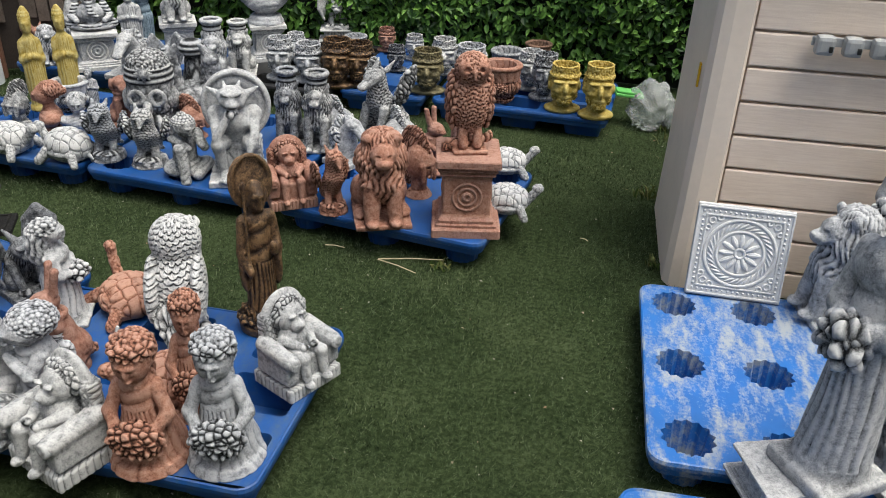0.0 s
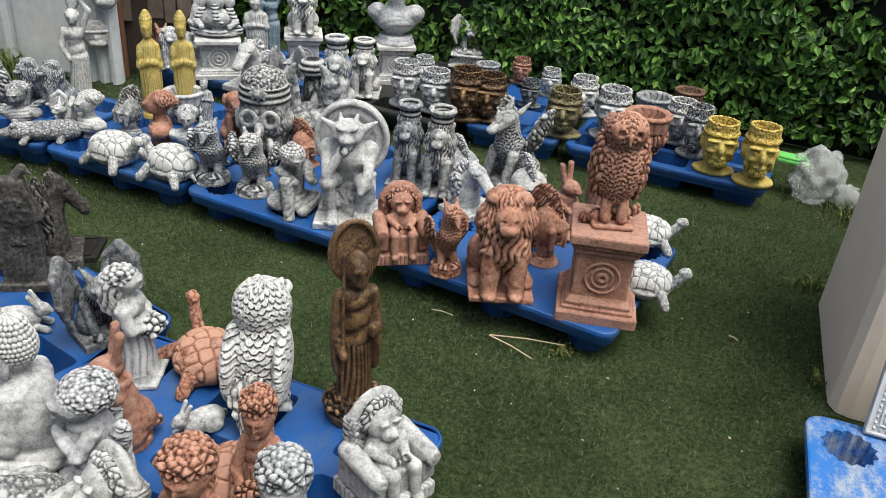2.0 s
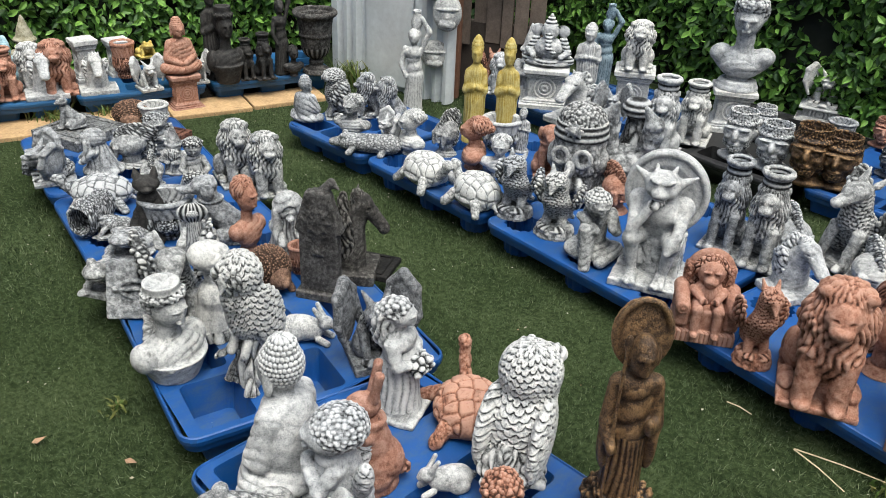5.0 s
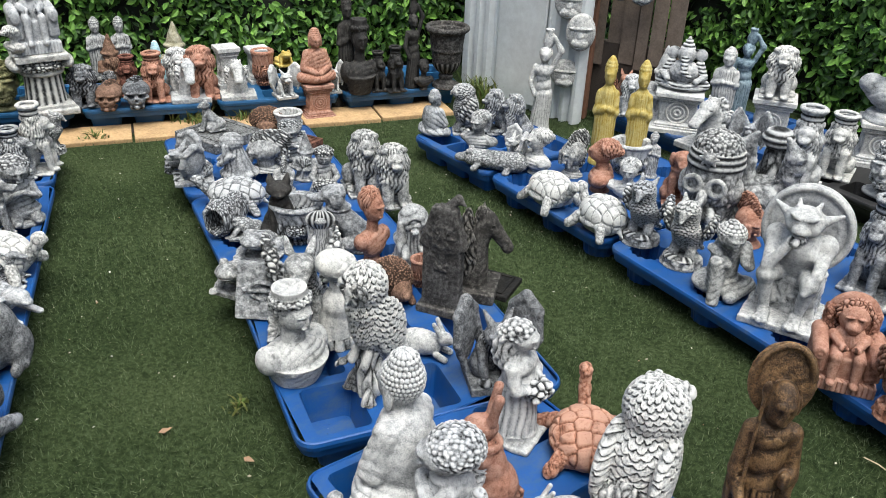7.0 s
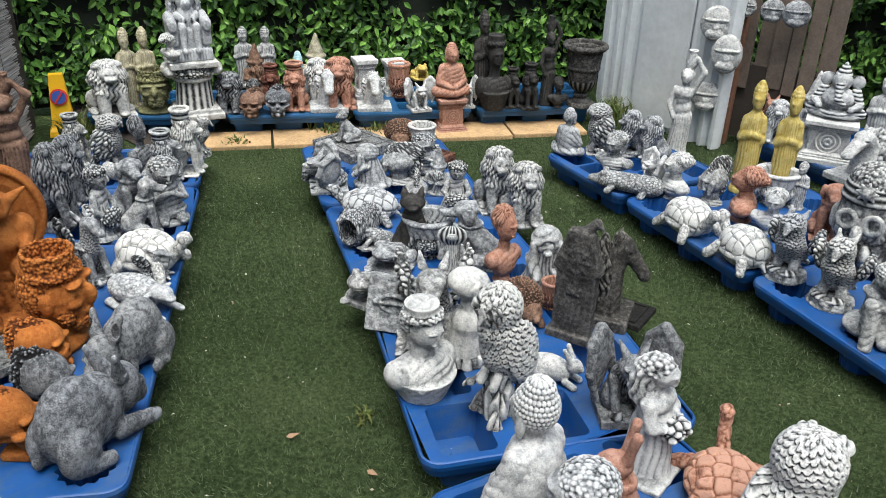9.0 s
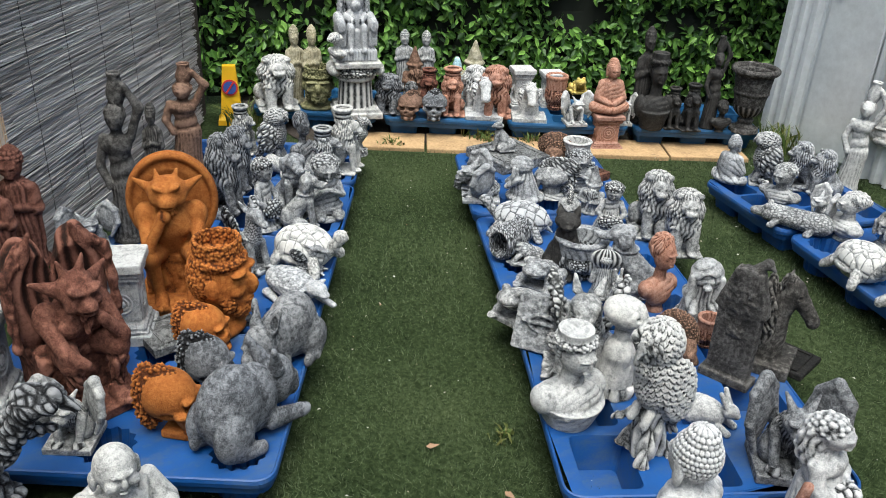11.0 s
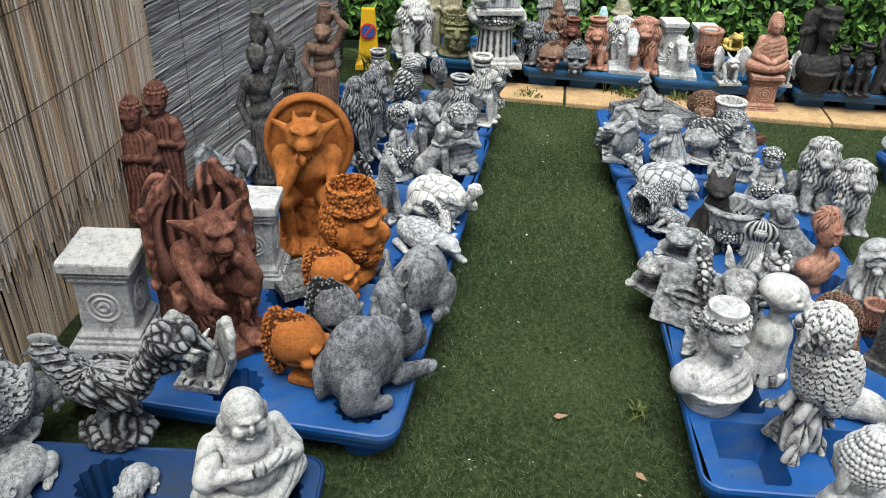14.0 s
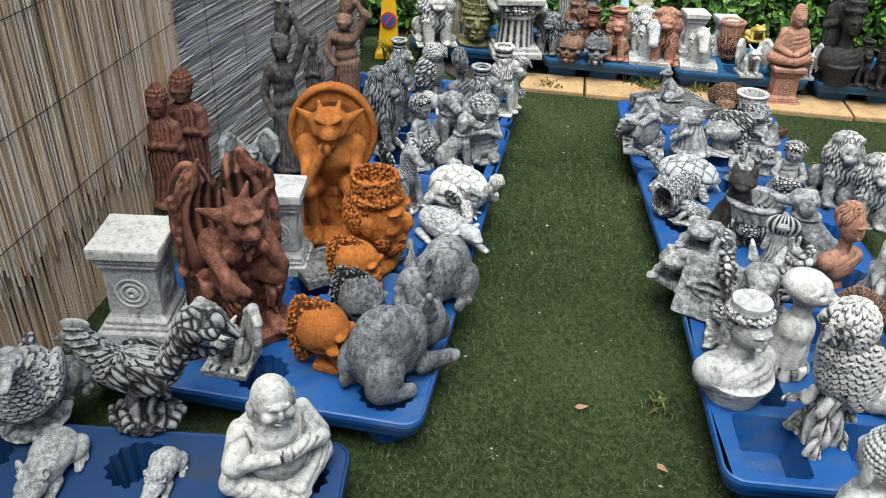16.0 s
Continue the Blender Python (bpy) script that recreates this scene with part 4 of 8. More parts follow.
KINDS = {
    "tortoise_up": lambda: [e(0, 0.02, 0.26, 0.52, 0.62, 0.3, "scute"), o(0, 0.02, 0.2, 0.5, 0.05, "z", "rock"), b(0, 0.02, 0.12, 0.36, 0.48, 0.08, 0.06), c(0, -0.52, 0.28, 0.02, -0.68, 0.76, 0.1, 0.085, "rock"), e(0.02, -0.72, 0.88, 0.1, 0.14, 0.11, "rock"), *two(c(0.4, -0.4, 0.2, 0.62, -0.52, 0.08, 0.12, 0.11, "rock"), c(0.4, 0.42, 0.2, 0.56, 0.58, 0.08, 0.12, 0.1, "rock"))],
    "owl_stump": lambda: [c(-0.02, 0.02, 0.0, 0.0, 0.02, 0.34, 0.1, 0.085, "bark"), c(0.1, -0.1, 0.0, 0.03, 0.0, 0.26, 0.05, 0.06, "bark"), c(-0.14, -0.06, 0.0, -0.04, 0.0, 0.24, 0.05, 0.05, "bark"), c(-0.2, -0.1, 0.2, -0.05, 0.0, 0.3, 0.03, 0.05, "bark"), c(0.08, 0.14, 0.0, 0.02, 0.05, 0.2, 0.05, 0.05, "bark"), c(0, 0.1, 0.38, 0, -0.01, 0.68, 0.125, 0.145, "feather"), e(0, 0.03, 0.56, 0.155, 0.155, 0.22, "feather"), e(0, -0.03, 0.84, 0.145, 0.15, 0.155, "feather"), *two(e(0.062, -0.14, 0.855, 0.066, 0.04, 0.08, "quill"), no(e(0.064, -0.18, 0.86, 0.02, 0.028, 0.02)), e(0.135, 0.08, 0.54, 0.04, 0.13, 0.24, "feather", (14, 0, 0)), c(0.06, -0.06, 0.36, 0.06, -0.1, 0.29, 0.03, 0.03, "plain")), c(0, -0.165, 0.85, 0, -0.2, 0.775, 0.026, 0.01, "plain"), c(0, 0.14, 0.42, 0, 0.24, 0.12, 0.08, 0.04, "quill")],
    "lion": lambda: [b(0, 0.04, 0.025, 0.25, 0.33, 0.028), *two(e(0.15, 0.2, 0.2, 0.11, 0.17, 0.17)), c(0, 0.18, 0.24, 0, -0.06, 0.56, 0.18, 0.17), e(0, -0.05, 0.66, 0.235, 0.22, 0.26, "fur"), e(0, -0.16, 0.46, 0.19, 0.14, 0.22, "fur"),
        e(0, -0.05, 0.87, 0.17, 0.16, 0.12, "fur"), e(0, -0.2, 0.78, 0.11, 0.12, 0.12), e(0, -0.31, 0.73, 0.075, 0.075, 0.055), e(0, -0.36, 0.755, 0.035, 0.03, 0.022), *two(e(0.13, -0.14, 0.92, 0.045, 0.03, 0.05), no(e(0.055, -0.315, 0.8, 0.028, 0.03, 0.016)), c(0.1, -0.2, 0.42, 0.105, -0.25, 0.1, 0.08, 0.068), e(0.105, -0.29, 0.085, 0.06, 0.085, 0.045), e(0.2, -0.04, 0.085, 0.06, 0.13, 0.045)), c(0.02, 0.32, 0.1, 0.2, 0.3, 0.12, 0.03)],
    "lion_column": lambda: [b(0, 0.04, 0.02, 0.2, 0.24, 0.022), *two(e(0.11, 0.13, 0.15, 0.085, 0.13, 0.13)), c(0, 0.12, 0.18, 0, 0.0, 0.48, 0.14, 0.13), e(0, -0.02, 0.6, 0.16, 0.15, 0.2, "fur"), e(0, -0.07, 0.42, 0.125, 0.11, 0.16, "fur"), e(0, -0.13, 0.7, 0.085, 0.09, 0.1), e(0, -0.21, 0.66, 0.055, 0.055, 0.04),
        *two(no(e(0.04, -0.215, 0.715, 0.022, 0.022, 0.013)), c(0.08, -0.13, 0.42, 0.085, -0.17, 0.08, 0.052, 0.045), e(0.085, -0.2, 0.06, 0.045, 0.065, 0.035)), e(0, -0.01, 0.79, 0.12, 0.12, 0.08, "fur"), y(0, 0, 0.82, 0.1, 0.16, 0.115, "band"), o(0, 0, 0.97, 0.105, 0.028), no(y(0, 0, 0.9, 0.085, 0.2))],
    "owl": lambda: [b(0, 0, 0.02, 0.17, 0.15, 0.022), c(-0.22, -0.02, 0.05, 0.2, 0.02, 0.13, 0.06, 0.05, "bark"), e(0, 0.02, 0.5, 0.2, 0.17, 0.33, "feather"), e(0, -0.02, 0.83, 0.17, 0.15, 0.16, "feather"), *two(e(0.075, -0.12, 0.85, 0.07, 0.05, 0.075), no(e(0.07, -0.17, 0.855, 0.026, 0.03, 0.026)), e(0.17, 0.05, 0.5, 0.07, 0.14, 0.3, "quill"), c(0.07, -0.05, 0.22, 0.07, -0.09, 0.09, 0.045)), c(0, -0.17, 0.84, 0, -0.19, 0.77, 0.025, 0.01), c(0, 0.12, 0.3, 0, 0.24, 0.06, 0.09, 0.05, "quill")],
    "owl_branch": lambda: [e(0, 0.02, 0.05, 0.17, 0.2, 0.07, "bark"), c(0.02, -0.1, 0.05, -0.03, 0.1, 0.2, 0.06, 0.07, "bark"), c(0.1, -0.16, 0.0, 0.04, 0.0, 0.2, 0.04, 0.05, "bark"), c(-0.16, 0.04, 0.03, 0.0, 0.0, 0.16, 0.04, 0.05, "bark"), c(0, 0.14, 0.3, 0, -0.03, 0.68, 0.15, 0.165, "feather"), e(0, 0.05, 0.48, 0.185, 0.19, 0.24, "feather"), e(0, -0.03, 0.8, 0.178, 0.18, 0.2, "feather"), *two(e(0.07, -0.2, 0.83, 0.075, 0.045, 0.085, "quill"), o(0.072, -0.235, 0.835, 0.036, 0.011, "y", "plain"), no(e(0.072, -0.25, 0.835, 0.022, 0.03, 0.022)), e(0.16, 0.14, 0.46, 0.05, 0.17, 0.27, "feather", (18, 0, 0)), c(0.12, 0.24, 0.3, 0.05, 0.36, 0.08, 0.06, 0.025, "quill"), c(0.07, -0.05, 0.26, 0.07, -0.1, 0.18, 0.035, 0.03, "plain")), c(0, -0.23, 0.82, 0, -0.265, 0.74, 0.03, 0.012, "plain"), c(0, 0.22, 0.34, 0, 0.38, 0.06, 0.1, 0.05, "quill")],
    "turtle": lambda: [e(0, 0.05, 0.42, 0.62, 0.78, 0.46, "scute"), o(0, 0.05, 0.3, 0.62, 0.07), b(0, 0.05, 0.18, 0.45, 0.6, 0.1, 0.08), c(0, -0.66, 0.4, 0, -0.95, 0.72, 0.15, 0.13, "rock"), e(0, -1.0, 0.82, 0.15, 0.2, 0.15, "rock"), *two(c(0.5, -0.45, 0.3, 0.72, -0.62, 0.08, 0.15, 0.13, "rock"), c(0.48, 0.5, 0.3, 0.64, 0.72, 0.08, 0.15, 0.12, "rock"), no(e(0.12, -1.12, 0.88, 0.04, 0.04, 0.04))), c(0, 0.78, 0.24, 0, 0.95, 0.12, 0.08, 0.03)],
    "frog": lambda: [b(0, 0.05, 0.06, 0.5, 0.55, 0.07), c(0, 0.3, 0.3, 0, -0.2, 0.6, 0.3, 0.28, "rock"), e(0, -0.42, 0.72, 0.3, 0.3, 0.19), *two(e(0.17, -0.35, 0.9, 0.1, 0.1, 0.1), e(0.36, 0.2, 0.3, 0.15, 0.3, 0.22), c(0.28, -0.25, 0.45, 0.34, -0.42, 0.14, 0.1, 0.08), e(0.36, -0.5, 0.13, 0.12, 0.16, 0.05), e(0.46, -0.1, 0.14, 0.12, 0.24, 0.06)), no(e(0, -0.68, 0.68, 0.28, 0.2, 0.018))],
    "buddha": lambda: [e(0, 0.02, 0.1, 0.37, 0.27, 0.11, "drape"), *two(c(0.31, -0.02, 0.11, 0.05, -0.22, 0.09, 0.1, 0.07, "drape"), c(0.17, 0.03, 0.52, 0.24, -0.02, 0.28, 0.085, 0.09, "drape"), c(0.25, -0.05, 0.28, 0.05, -0.2, 0.2, 0.065, 0.05, "soft"), e(0.125, 0.0, 0.725, 0.022, 0.036, 0.08, "plain")), e(0, 0.04, 0.34, 0.245, 0.185, 0.27, "drape"), c(0, 0.04, 0.18, 0, 0.04, 0.46, 0.2, 0.18, "drape"), e(0, 0.03, 0.53, 0.225, 0.13, 0.1, "soft"), c(0, 0.01, 0.56, 0, 0, 0.7, 0.088, 0.08, "plain"), e(0, -0.015, 0.765, 0.118, 0.135, 0.14, "plain"), e(0, 0.02, 0.815, 0.132, 0.142, 0.14, "bead"), e(0, 0.03, 0.93, 0.09, 0.095, 0.065, "bead"), *face(0.76, -0.14, 0.85)],
    "sleeping_buddha": lambda: [e(0, 0.08, 0.12, 0.28, 0.24, 0.13, "drape"), c(-0.12, -0.05, 0.12, -0.16, -0.1, 0.5, 0.09, 0.08, "drape"), c(-0.16, -0.1, 0.5, -0.2, -0.2, 0.04, 0.075, 0.06, "drape"), c(0.24, -0.02, 0.12, -0.02, -0.2, 0.08, 0.1, 0.07, "drape"), c(0.02, 0.1, 0.2, 0, 0.05, 0.6, 0.15, 0.14), *two(c(0.17, 0.02, 0.62, 0.1, -0.16, 0.5, 0.06, 0.05)), c(0.18, 0, 0.6, 0.2, -0.08, 0.4, 0.055), e(-0.06, -0.08, 0.8, 0.13, 0.14, 0.14), e(-0.05, -0.05, 0.85, 0.14, 0.15, 0.12, "bead"), e(-0.05, -0.04, 0.97, 0.05, 0.05, 0.04, "bead"), *face(0.78, -0.21, 0.8, -0.06)],
    "monk": lambda: [y(0, 0, 0, 0.19, 0.05, 0.2, "plain"), e(0, 0, 0.085, 0.215, 0.2, 0.05, "petal"), y(0, 0, 0.1, 0.16, 0.03, 0.14, "curl"), c(0, 0, 0.12, 0, 0, 0.42, 0.11, 0.1, "fold"), c(0, 0, 0.42, 0, 0, 0.62, 0.1, 0.088, "drape"), e(0, 0, 0.655, 0.12, 0.078, 0.05, "plain"), *two(c(0.108, 0, 0.645, 0.132, -0.02, 0.48, 0.045, 0.046, "plain"), e(0.128, -0.02, 0.4, 0.036, 0.062, 0.15, "fold"), e(0.08, -0.02, 0.78, 0.016, 0.024, 0.04, "plain")), c(0.13, -0.04, 0.48, 0.075, -0.125, 0.5, 0.036, 0.028, "plain"), e(0.07, -0.135, 0.525, 0.028, 0.028, 0.028, "plain"), c(-0.13, -0.04, 0.45, -0.115, -0.125, 0.4, 0.036, 0.028, "plain"), c(0, 0, 0.68, 0, -0.015, 0.74, 0.045, 0.045, "plain"), e(0, -0.03, 0.79, 0.074, 0.082, 0.09, "plain"), *face(0.785, -0.108, 0.55), e(0, 0.06, 0.845, 0.172, 0.016, 0.15, "plain", (-12, 0, 0)), o(0, 0.052, 0.845, 0.14, 0.012, "y", "plain"), c(-0.125, -0.14, 0.12, -0.1, -0.06, 0.84, 0.010, 0.009, "plain"), e(-0.098, -0.06, 0.855, 0.024, 0.014, 0.034, "plain")],
    "robed": lambda: [y(0, 0, 0, 0.15, 0.05, 0.14), c(0, 0, 0.06, 0, 0, 0.4, 0.115, 0.105, "fold"), c(0, 0, 0.4, 0, 0, 0.66, 0.105, 0.09, "fold"), *two(c(0.09, 0, 0.66, 0.11, -0.02, 0.5, 0.045, 0.045, "drape"), c(0.11, -0.02, 0.5, 0.03, -0.1, 0.54, 0.04, 0.03), c(0.1, -0.02, 0.48, 0.09, 0, 0.2, 0.03, 0.035, "fold")), c(0, 0, 0.68, 0, 0, 0.76, 0.042), e(0, -0.01, 0.84, 0.07, 0.075, 0.09), *face(0.83, -0.078, 0.6), e(0, 0.015, 0.9, 0.072, 0.075, 0.08, "bead"), e(0, 0.015, 0.97, 0.04, 0.042, 0.035)],
    "lady": lambda: [b(0, 0, 0.02, 0.16, 0.16, 0.022), y(0, 0, 0.03, 0.15, 0.05, 0.13), c(0, 0, 0.08, 0.01, 0, 0.42, 0.13, 0.105, "fold"), c(0.01, 0, 0.42, 0, 0, 0.62, 0.1, 0.085, "drape"), e(0, -0.01, 0.66, 0.12, 0.085, 0.08), *two(c(0.11, 0, 0.68, 0.125, -0.05, 0.52, 0.04, 0.036)), c(0.125, -0.05, 0.52, 0.02, -0.12, 0.5, 0.036, 0.03), c(-0.125, -0.05, 0.52, -0.02, -0.12, 0.48, 0.036, 0.03), e(0, -0.13, 0.47, 0.1, 0.07, 0.08, "petal"), c(0, 0, 0.72, 0, 0, 0.8, 0.04), e(0, -0.01, 0.87, 0.075, 0.08, 0.09), e(0, 0.02, 0.91, 0.088, 0.09, 0.085, "curl"), e(0, 0.07, 0.76, 0.095, 0.08, 0.19, "fur"), *face(0.865, -0.085, 0.55)],
    "jar_lady": lambda: [y(0, 0, 0, 0.12, 0.04, 0.11), c(0, 0, 0.05, 0.02, 0, 0.35, 0.1, 0.09, "fold"), c(0.02, 0, 0.34, 0, 0, 0.56, 0.09, 0.07, "drape"), e(0, -0.02, 0.6, 0.095, 0.07, 0.07), c(-0.09, 0, 0.63, -0.13, -0.02, 0.48, 0.032, 0.028), c(-0.13, -0.02, 0.48, -0.08, -0.06, 0.36, 0.028, 0.022), c(0.09, 0, 0.64, 0.16, 0.02, 0.8, 0.033, 0.03), c(0.16, 0.02, 0.8, 0.08, 0.02, 0.93, 0.03, 0.022), c(0, 0, 0.66, 0, 0, 0.7, 0.035), e(0, -0.01, 0.75, 0.06, 0.065, 0.07), e(0, 0.02, 0.77, 0.066, 0.066, 0.06, "fur"), *face(0.75, -0.07, 0.45), e(0.02, 0.05, 0.88, 0.062, 0.062, 0.085), y(0.02, 0.05, 0.95, 0.04, 0.05, 0.05), no(y(0.02, 0.05, 0.97, 0.032, 0.06))],
    "throne_gargoyle": lambda: [b(0, -0.02, 0.03, 0.29, 0.3, 0.032), b(0, 0.1, 0.19, 0.24, 0.17, 0.17, 0.012, "rock"), e(0, 0.24, 0.66, 0.36, 0.06, 0.36, "plain"), no(e(0, 0.13, 0.66, 0.31, 0.1, 0.31)), o(0, 0.2, 0.66, 0.33, 0.024, "y", "plain"), c(0, 0.13, 0.36, 0.0, 0.0, 0.6, 0.16, 0.17, "plain"),
        *two(e(0.085, -0.1, 0.58, 0.075, 0.05, 0.06, "plain"), e(0.185, 0.02, 0.63, 0.095, 0.09, 0.1, "plain"), c(0.11, 0.02, 0.38, 0.17, -0.2, 0.4, 0.09, 0.07, "plain"), c(0.17, -0.2, 0.4, 0.13, -0.17, 0.12, 0.065, 0.04, "plain"), e(0.165, -0.23, 0.41, 0.06, 0.055, 0.065, "plain"), c(0.12, -0.19, 0.09, 0.16, -0.31, 0.07, 0.045, 0.022), c(0.12, -0.19, 0.09, 0.12, -0.33, 0.07, 0.045, 0.022), c(0.12, -0.19, 0.09, 0.08, -0.31, 0.07, 0.045, 0.022),
        c(0.1, -0.04, 0.83, 0.25, 0.02, 0.9, 0.05, 0.012, "plain"), c(0.06, -0.06, 0.9, 0.08, -0.02, 0.97, 0.028, 0.01), e(0.055, -0.16, 0.885, 0.055, 0.04, 0.022, "plain", (0, -22, 0)), no(e(0.055, -0.2, 0.86, 0.032, 0.04, 0.016)), e(0.08, -0.12, 0.8, 0.05, 0.05, 0.05, "plain"), no(e(0.02, -0.255, 0.8, 0.012, 0.02, 0.012))),
        e(0, -0.06, 0.83, 0.15, 0.135, 0.11, "plain"), e(0, -0.17, 0.79, 0.07, 0.075, 0.055, "plain"), no(e(0, -0.24, 0.765, 0.075, 0.05, 0.01)), e(0, -0.15, 0.725, 0.055, 0.05, 0.04, "fur"), c(0.2, -0.01, 0.6, 0.2, -0.2, 0.48, 0.058, 0.045, "plain"), c(0.2, -0.2, 0.48, 0.15, -0.28, 0.36, 0.045, 0.03, "plain"), c(-0.2, -0.01, 0.6, -0.17, -0.22, 0.48, 0.058, 0.045, "plain"), c(-0.17, -0.22, 0.48, -0.04, -0.2, 0.7, 0.046, 0.035, "plain"), e(-0.03, -0.2, 0.7, 0.045, 0.045, 0.04, "rib")],
    "wing_demon": lambda: [b(0, -0.02, 0.03, 0.29, 0.32, 0.032, 0.01, "plain"), b(0, 0.12, 0.19, 0.27, 0.2, 0.17, 0.012, "rock"), *two(e(0.17, 0.2, 0.62, 0.17, 0.13, 0.36, "rib"), c(0.2, 0.14, 0.86, 0.13, 0.12, 1.0, 0.05, 0.012, "plain"), c(0.33, 0.1, 0.82, 0.34, 0.06, 0.42, 0.035, 0.03, "rock"), c(0.2, 0.14, 0.92, 0.33, 0.1, 0.8, 0.035, 0.035, "rock")), no(e(0, 0.02, 0.66, 0.29, 0.17, 0.3)), c(0, 0.12, 0.36, 0.0, -0.02, 0.54, 0.14, 0.14, "plain"),
        *two(e(0.08, -0.12, 0.52, 0.07, 0.05, 0.06, "plain"), e(0.165, -0.01, 0.57, 0.085, 0.085, 0.09, "plain"), c(0.11, 0.0, 0.36, 0.16, -0.24, 0.38, 0.09, 0.07, "plain"), c(0.16, -0.24, 0.38, 0.13, -0.2, 0.12, 0.065, 0.04, "fur"), c(0.12, -0.2, 0.09, 0.16, -0.34, 0.07, 0.045, 0.022, "plain"), c(0.12, -0.2, 0.09, 0.12, -0.36, 0.07, 0.045, 0.022, "plain"), c(0.12, -0.2, 0.09, 0.08, -0.34, 0.07, 0.045, 0.022, "plain"),
        c(0.09, -0.1, 0.74, 0.24, -0.04, 0.8, 0.05, 0.012, "plain"), c(0.05, -0.1, 0.82, 0.08, -0.1, 0.9, 0.03, 0.01, "plain"), e(0.055, -0.24, 0.76, 0.055, 0.04, 0.024, "plain", (0, -22, 0)), no(e(0.052, -0.275, 0.735, 0.03, 0.04, 0.016)), e(0.075, -0.2, 0.68, 0.045, 0.05, 0.045, "plain")),
        e(0, -0.13, 0.73, 0.12, 0.12, 0.105, "plain"), e(0, -0.25, 0.67, 0.06, 0.07, 0.05, "plain"), no(e(0, -0.31, 0.65, 0.07, 0.05, 0.012)), c(0, -0.22, 0.63, 0, -0.23, 0.52, 0.045, 0.02, "fur"), c(0.2, -0.04, 0.55, 0.19, -0.26, 0.44, 0.055, 0.045, "plain"), c(0.19, -0.26, 0.44, 0.06, -0.28, 0.6, 0.045, 0.035, "plain"), c(-0.2, -0.04, 0.55, -0.18, -0.26, 0.44, 0.055, 0.045, "plain"), c(-0.18, -0.26, 0.44, -0.1, -0.33, 0.38, 0.045, 0.03, "plain")],
    "gargoyle": lambda: [b(0, 0, 0.045, 0.28, 0.28, 0.047, 0.012, "plain"), c(0, 0.12, 0.24, 0, 0.0, 0.46, 0.17, 0.15, "fur"), *two(e(0.15, 0.02, 0.2, 0.09, 0.15, 0.13, "plain"), c(0.15, -0.06, 0.44, 0.12, -0.17, 0.14, 0.06, 0.045, "plain"), e(0.12, -0.21, 0.115, 0.07, 0.08, 0.032, "rib"), c(0.12, 0.14, 0.42, 0.22, 0.12, 0.8, 0.05, 0.05, "plain"), c(0.22, 0.12, 0.8, 0.32, 0.03, 0.93, 0.06, 0.065, "plain"), c(0.32, 0.03, 0.93, 0.42, -0.1, 0.82, 0.065, 0.06, "plain"), c(0.42, -0.1, 0.82, 0.43, -0.16, 0.55, 0.05, 0.045, "plain"), c(0.43, -0.16, 0.55, 0.32, -0.12, 0.24, 0.045, 0.03, "plain"), e(0.31, 0.0, 0.58, 0.07, 0.2, 0.32, "plain", (0, 0, 40)),
        c(0.07, -0.12, 0.72, 0.15, -0.06, 0.86, 0.05, 0.014, "plain"), no(e(0.065, -0.31, 0.63, 0.034, 0.035, 0.018)), e(0.065, -0.26, 0.675, 0.065, 0.06, 0.026, "plain")), e(0, -0.15, 0.62, 0.15, 0.15, 0.12, "plain"), e(0, -0.28, 0.56, 0.09, 0.09, 0.07, "plain"), no(e(0, -0.37, 0.53, 0.08, 0.05, 0.012)), e(0, -0.35, 0.59, 0.036, 0.03, 0.024, "plain")],
    "griffin": lambda: [y(0, 0, 0, 0.2, 0.13, 0.17, "rock"), c(0, 0.1, 0.3, 0, -0.06, 0.56, 0.14, 0.13, "feather"), *two(c(0.07, 0, 0.28, 0.08, -0.05, 0.12, 0.05, 0.045), e(0.19, 0.1, 0.55, 0.045, 0.15, 0.22, "quill", (20, 8, 0)), e(0.08, -0.1, 0.13, 0.05, 0.07, 0.03, "rib"), no(e(0.07, -0.2, 0.83, 0.025, 0.025, 0.02))), c(0, -0.05, 0.6, 0, -0.08, 0.8, 0.11, 0.11, "feather"), e(0, -0.1, 0.86, 0.105, 0.13, 0.1, "feather"), c(0, -0.2, 0.84, 0, -0.27, 0.76, 0.05, 0.018), *two(c(0.06, -0.02, 0.92, 0.08, 0.02, 1.0, 0.03, 0.012)), c(0, 0.18, 0.25, 0.1, 0.26, 0.12, 0.05, 0.03, "feather")],
